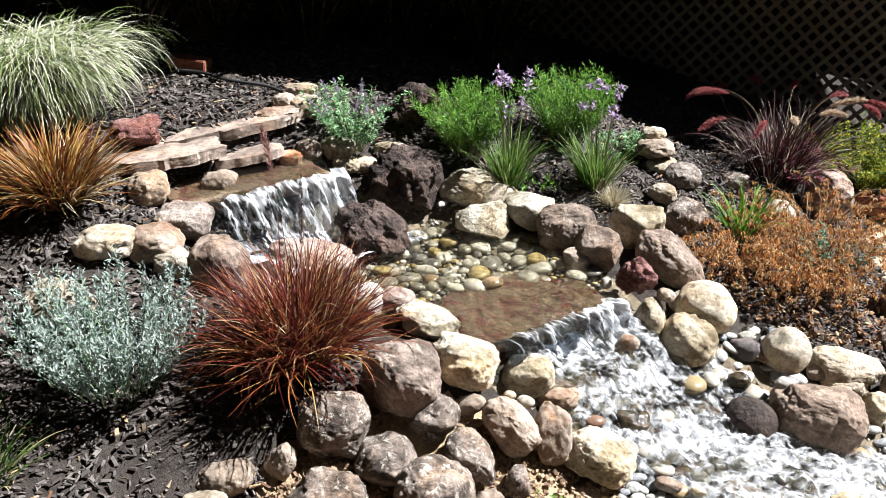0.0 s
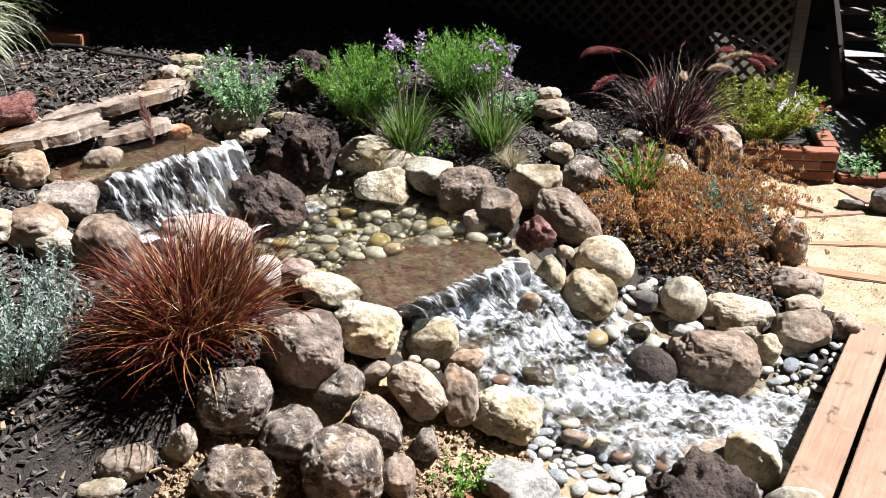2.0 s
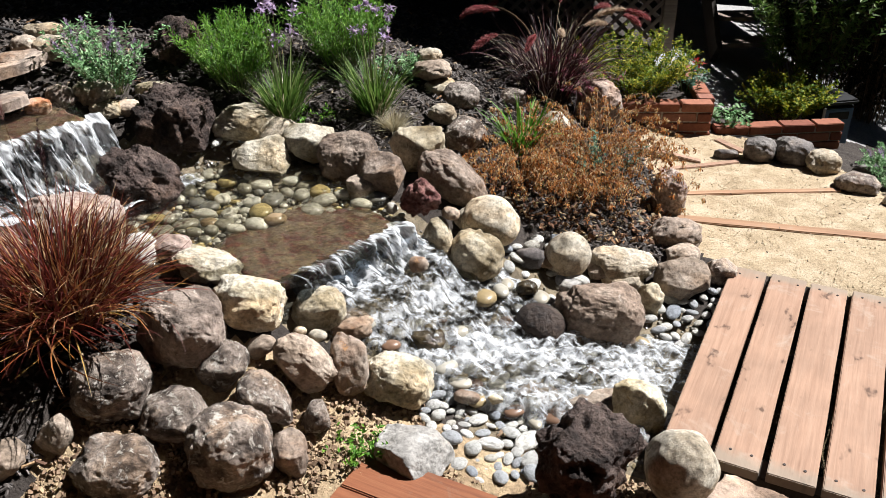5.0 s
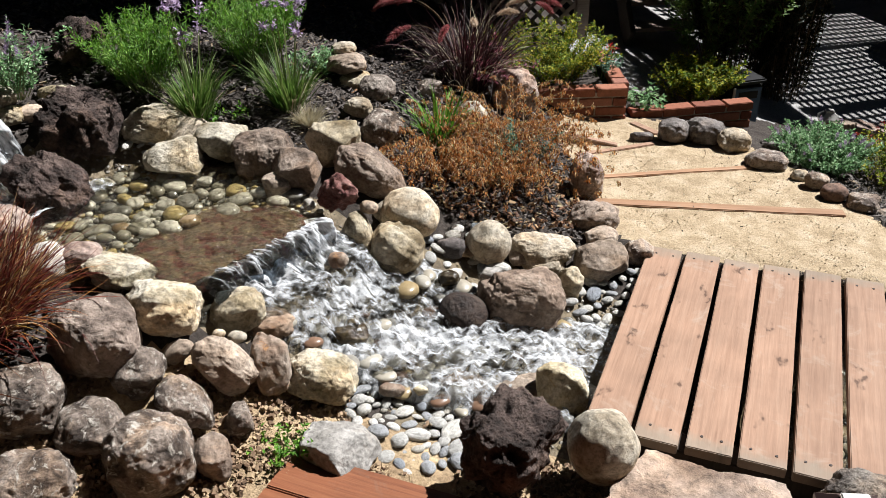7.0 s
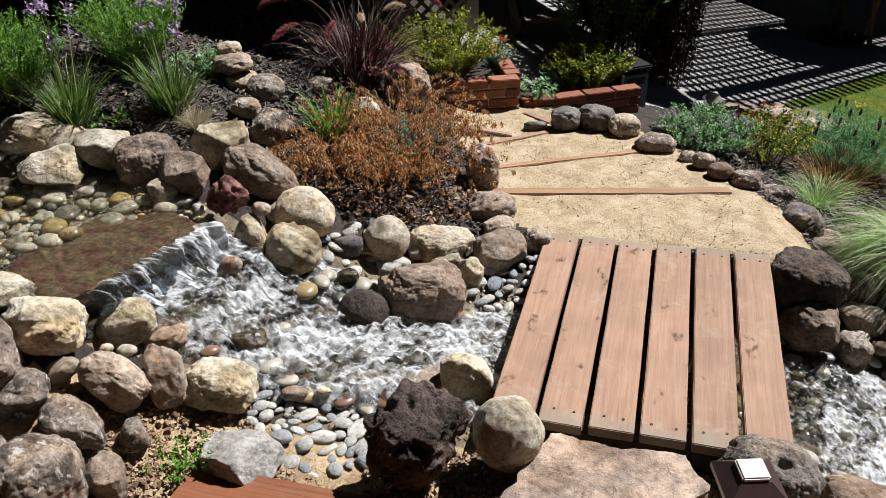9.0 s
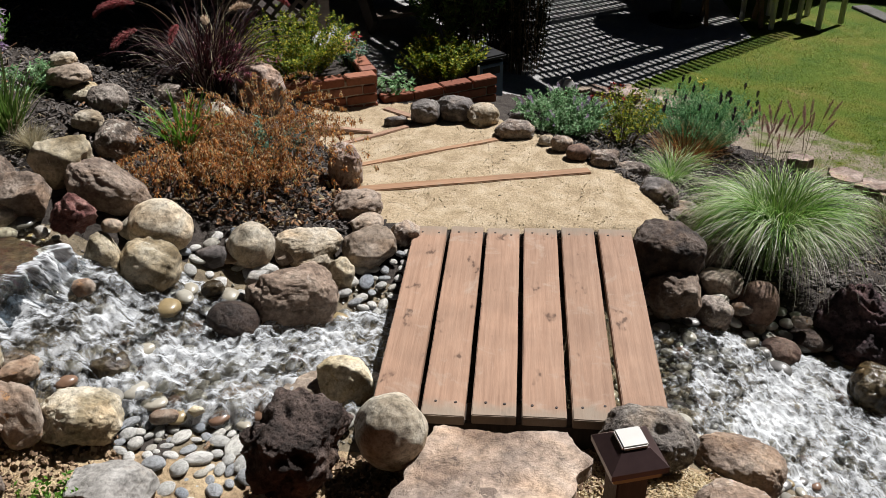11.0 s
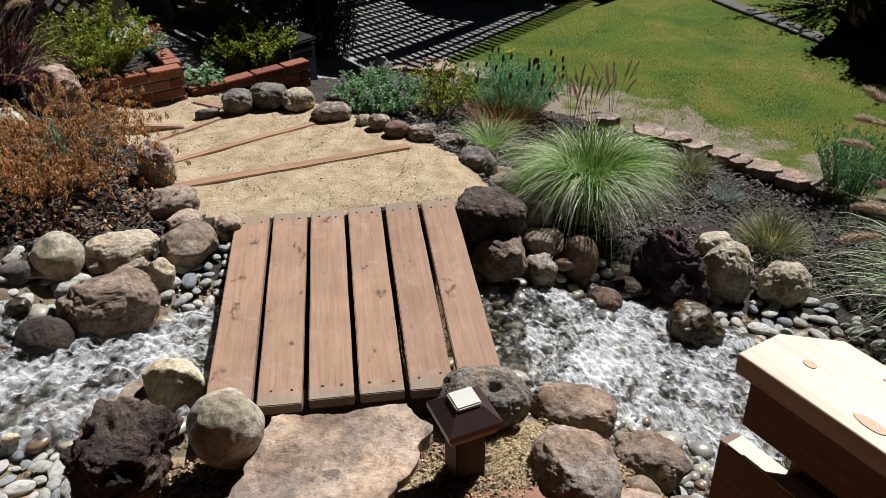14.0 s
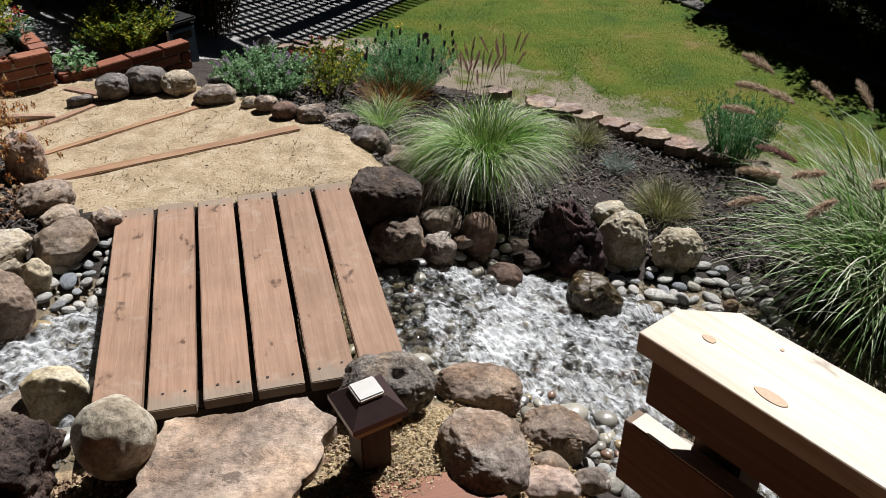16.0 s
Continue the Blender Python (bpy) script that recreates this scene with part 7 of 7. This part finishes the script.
bush("gold_shrub", "golden yellow-green shrub behind the low brick edging", on(-0.55, 2.2), 90, 0.34, 0.75, 5200, (0.016, 0.034), (0.01, 0.018), SHRUB_LEAF, TWIG, 97, droop=(-0.1, 0.5), base=0.08)
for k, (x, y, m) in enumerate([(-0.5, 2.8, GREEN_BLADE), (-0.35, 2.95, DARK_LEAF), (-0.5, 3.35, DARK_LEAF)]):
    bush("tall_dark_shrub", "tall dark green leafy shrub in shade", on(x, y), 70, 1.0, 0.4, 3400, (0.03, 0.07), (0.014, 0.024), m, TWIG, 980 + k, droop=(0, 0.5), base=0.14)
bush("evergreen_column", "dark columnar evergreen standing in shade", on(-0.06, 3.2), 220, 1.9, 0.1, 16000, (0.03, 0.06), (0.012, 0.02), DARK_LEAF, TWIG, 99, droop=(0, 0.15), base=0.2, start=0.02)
# columns out of view, added for the shadow they throw on the lawn strip
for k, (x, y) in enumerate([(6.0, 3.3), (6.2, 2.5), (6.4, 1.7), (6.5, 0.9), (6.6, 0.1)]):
    bush("evergreen_column", "tall unseen evergreen added to shade the lawn's far side", on(x, y), 160, 2.5, 0.25, 9000, (0.05, 0.1), (0.025, 0.045), DARK_LEAF, TWIG, 1300 + k, droop=(0, 0.3), base=0.3, start=0.02)
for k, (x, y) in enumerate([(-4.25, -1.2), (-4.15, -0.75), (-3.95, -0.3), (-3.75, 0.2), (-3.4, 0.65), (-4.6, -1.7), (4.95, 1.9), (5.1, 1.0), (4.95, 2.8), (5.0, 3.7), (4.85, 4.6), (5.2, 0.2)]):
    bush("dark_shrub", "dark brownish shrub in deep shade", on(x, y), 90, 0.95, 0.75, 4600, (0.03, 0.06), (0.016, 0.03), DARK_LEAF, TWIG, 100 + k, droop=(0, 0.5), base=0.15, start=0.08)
def hedge(label, line, height, deep, seed):
    """A clipped dark hedge: a lumpy core closed in itself, with loose leaves over it."""
    rng = np.random.default_rng(seed)
    ob = thing("hedge", label, "hedge")
    a, b = Vector(line[0]), Vector(line[1])
    run = (b - a).normalized()
    out = Vector((-run.y, run.x))
    n, m = 60, 20
    v, f = [], []
    for i in range(n):
        c = a + (b - a) * (i / (n - 1))
        g = float(land(c.x, c.y)) - 0.05
        for j in range(m):
            ang = math.pi * j / (m - 1)
            w, h = -math.cos(ang) * deep / 2, height * math.sin(ang) ** 0.35
            lump = 1 + 0.22 * noise.fractal(Vector((i * 0.35, j * 0.5, seed)), 0.8, 2.0, 4)
            p = c + out * w * lump
            v.append((p.x, p.y, g + h * (0.85 + 0.15 * lump) * (0.85 + 0.4 * noise.noise(Vector((i * 0.17, 2.0, seed))))))
    for i in range(n - 1):
        for j in range(m - 1):
            q = i * m + j
            f.append((q, q + m, q + m + 1, q + 1))
    # dark core stands for the shade inside and casts an unbroken shadow
    part("core", mesh_of("core", v, f, DARK_LEAF, True), ob, "solid dark core added so the hedge casts full shade")
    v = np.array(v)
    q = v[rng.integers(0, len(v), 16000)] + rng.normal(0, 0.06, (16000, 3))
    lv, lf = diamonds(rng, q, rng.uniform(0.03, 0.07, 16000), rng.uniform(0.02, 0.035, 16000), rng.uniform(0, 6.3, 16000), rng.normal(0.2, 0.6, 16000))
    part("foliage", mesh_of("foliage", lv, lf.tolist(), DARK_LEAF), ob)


# added to throw shade over the paving strip and lawn edge
hedge("tall dark hedge added beyond the lawn strip to shade it", ((5.15, 4.3), (6.35, 0.55)), 2.5, 0.9, 140)
# bed beyond the bridge
cat, cp = bush("catmint", "grey-green catmint with lilac spikes beside the path", on(0.22, 1.4), 150, 0.25, 0.8, 9000, (0.014, 0.026), (0.008, 0.014), SAGE_LEAF, GREENSTEM, 106, "flowering plant", (-0.3, 0.3), 0.12, 0.15, 0.5)
for k in range(22):
    part("flower_spike", plume_data("flower_spike", cp[k * 4][-3:] + np.array([0, 0, 0.03]), 0.01, 60, LILAC, 1060 + k, 0.02), cat, "lilac flower spike")
rg, rgp = bush("red_flowering_shrub", "green shrub with small red flowers at the bed's edge", on(0.6, 1.62), 70, 0.32, 0.7, 2800, (0.014, 0.028), (0.008, 0.014), SHRUB_LEAF, TWIG, 107, "flowering shrub", (-0.1, 0.4), 0.08)
florets(rg, [rgp[k * 7][-1] + np.array([0, 0, 0.01]) for k in range(9)], REDPETAL, 0.018, 12, 108, "flower", "small red flower")
lav, lp = bush("spanish_lavender", "grey-green lavender bush with dark flower spikes", on(1.12, 2.0), 260, 0.38, 0.9, 15000, (0.014, 0.026), (0.005, 0.008), LAV_LEAF, LAV_LEAF, 109, "flowering shrub", (-0.5, 0.0), 0.14, 0.12, 0.3)
for k in range(30):
    part("flower_spike", plume_data("flower_spike", np.linspace((0, 0, 0.02), (0.004, 0, 0.065), 5) + lp[k * 8][-1], 0.012, 160, SPIKE, 1090 + k, 0.016), lav, "dark purple flower spike")
florets(lav, [lp[3][-1] + np.array([0.0, 0.0, 0.1])], YELLOWPETAL, 0.035, 24, 110, "flower", "single yellow flower")
tuft("feather_grass", "large fountain of green and white Mexican feather grass", on(1.17, 0.31, 0.05), 2300, FEATHER_BLADE, 0.06, (0.36, 0.76), (0.0025, 0.005), (0.02, 0.3), (2.4, 3.2), 111, seg=11, wave=0.04, locks=90, extra=(WHITE_STRAW, 620, 1.05))
tuft("feather_crown", "short yellow-green young blades at the heart of the feather grass", on(1.17, 0.31, 0.05), 420, GREEN_BLADE, 0.06, (0.3, 0.56), (0.003, 0.006), (0.0, 0.3), (0.1, 0.8), 1112)
tuft("feather_grass", "small wispy feather grass beside the path stones", on(0.82, 1.12, 0.02), 380, FEATHER_BLADE, 0.05, (0.16, 0.3), (0.0015, 0.003), (0.4, 1.2), (0.8, 1.7), 113, extra=(WHITE_STRAW, 90, 1.0))
tuft("dry_grass", "dry brown grass between lavender and feather grass", on(0.98, 1.6, 0.0), 420, SEDGE_BLADE, 0.12, (0.16, 0.32), (0.002, 0.004), (0.2, 1.0), (0.3, 1.0), 114)
for k, (x, y) in enumerate([(1.52, 1.9), (1.6, 1.82), (1.88, 2.15)]):
    dr = thing("dried_flower_stems", "upright dried brown flower stems at the lawn edge", "dried plant", at=on(x, y))
    for j in range(8):
        a = j * 2.4 + k
        stalk(dr, (0.03 * math.cos(a), 0.03 * math.sin(a), 0), a, 0.32 + 0.02 * (j % 4), 0.15 + 0.06 * (j % 5), 0.2, PLUME, TWIG, 1150 + 20 * k + j, 0.16, 0.01, 220, "seed_head", "brown dry seed head")
tuft("small_tuft", "low blond-green grass tuft in dark mulch", on(2.2, 0.34, 0.0), 700, GREY_BLADE, 0.09, (0.14, 0.25), (0.0016, 0.0032), (0.1, 1.1), (0.3, 1.0), 116, extra=(STRAW, 240, 1.0))
tuft("small_tuft", "low blond grass tuft beside the lawn edging", on(2.06, 1.16, 0.0), 480, GREY_BLADE, 0.07, (0.12, 0.2), (0.0016, 0.003), (0.2, 1.2), (0.4, 1.1), 117, extra=(STRAW, 200, 1.0))
tuft("blue_fescue", "tiny blue-grey fescue tuft in mulch", on(2.14, 0.82, 0.0), 320, SILVER_LEAF, 0.05, (0.08, 0.14), (0.0014, 0.0026), (0.1, 1.1), (0.2, 0.8), 118)
bush("lavender", "upright blue-green lavender at the lawn edge", on(2.92, 0.85), 120, 0.38, 0.4, 6500, (0.016, 0.03), (0.005, 0.008), LAV_LEAF, LAV_LEAF, 119, "shrub", (-0.1, 0.15), 0.12, 0.1, 0.9)
fgr = tuft("fountain_grass", "big green fountain grass with tan arching plumes", on(2.92, -0.56, 0.0), 1250, FOUNTAIN_BLADE, 0.24, (0.6, 1.05), (0.006, 0.011), (0.05, 0.9), (0.9, 2.1), 120, seg=9, wave=0.05, locks=110, extra=(WHITE_STRAW, 260, 1.0))
for k in range(22):
    a = 1.2 + k * 0.21
    stalk(fgr, (0.12 * math.cos(a), 0.12 * math.sin(a), 0.05), a, 0.95 + 0.06 * (k % 7), 0.2 + 0.07 * (k % 5), 1.0 + 0.12 * (k % 6), PLUME_TAN if k % 7 else PLUME, TWIG, 1200 + k, 0.26, 0.02, 620, "plume", "tan arching plume")
bush("green_weed", "small fresh green weed in dry soil by the deck", on(-1.33, -1.66), 16, 0.09, 0.9, 220, (0.014, 0.026), (0.008, 0.013), LIME_LEAF, GREENSTEM, 122, "small plant")

# lawn of short blades, thin in the dry patches
rng_l = np.random.default_rng(130)
lx, ly = rng_l.uniform(0.5, 6.5, 340000), rng_l.uniform(-0.6, 8.0, 340000)
near_ = inside(lx, ly, ZONE_LAWN) & (rng_l.uniform(0, 1, 340000) < np.clip(2.2 / (0.6 + np.hypot(lx - 1.5, ly - 0.8)), 0.12, 1))
lx, ly = lx[near_], ly[near_]
bare = np.array([noise.fractal(Vector((x * 1.3, y * 1.3, 3.3)), 1.0, 2.0, 4) for x, y in zip(lx.tolist(), ly.tolist())])
edge_ = np.clip((0.72 * lx + 0.7 * ly - 2.85) / 1.2, 0, 1)
keep_ = bare * 2.4 + 1.5 * edge_ - 0.72 > rng_l.uniform(-0.5, 0.35, len(lx))
lx, ly = lx[keep_][:120000], ly[keep_][:120000]
nl_ = len(lx)
lv_, lf_, _ = ribbons(rng_l, np.stack([lx, ly, land(lx, ly) - 0.004], -1), rng_l.uniform(0, 6.3, nl_), rng_l.uniform(0.012, 0.026, nl_), rng_l.uniform(0.003, 0.006, nl_), rng_l.uniform(0.5, 1.4, nl_), rng_l.uniform(0.2, 0.9, nl_), 2)
LAWN_BLADE = leaf("lawn_blade", [(0.0, (0.05, 0.11, 0.0025)), (0.5, (0.11, 0.18, 0.0055)), (0.82, (0.19, 0.21, 0.014)), (1.0, (0.252, 0.216, 0.072))])
thing("lawn_grass", "short patchy yellow-green lawn grass", "grass", mesh_of("lawn_grass", lv_, lf_.tolist(), LAWN_BLADE), kind="stuff")
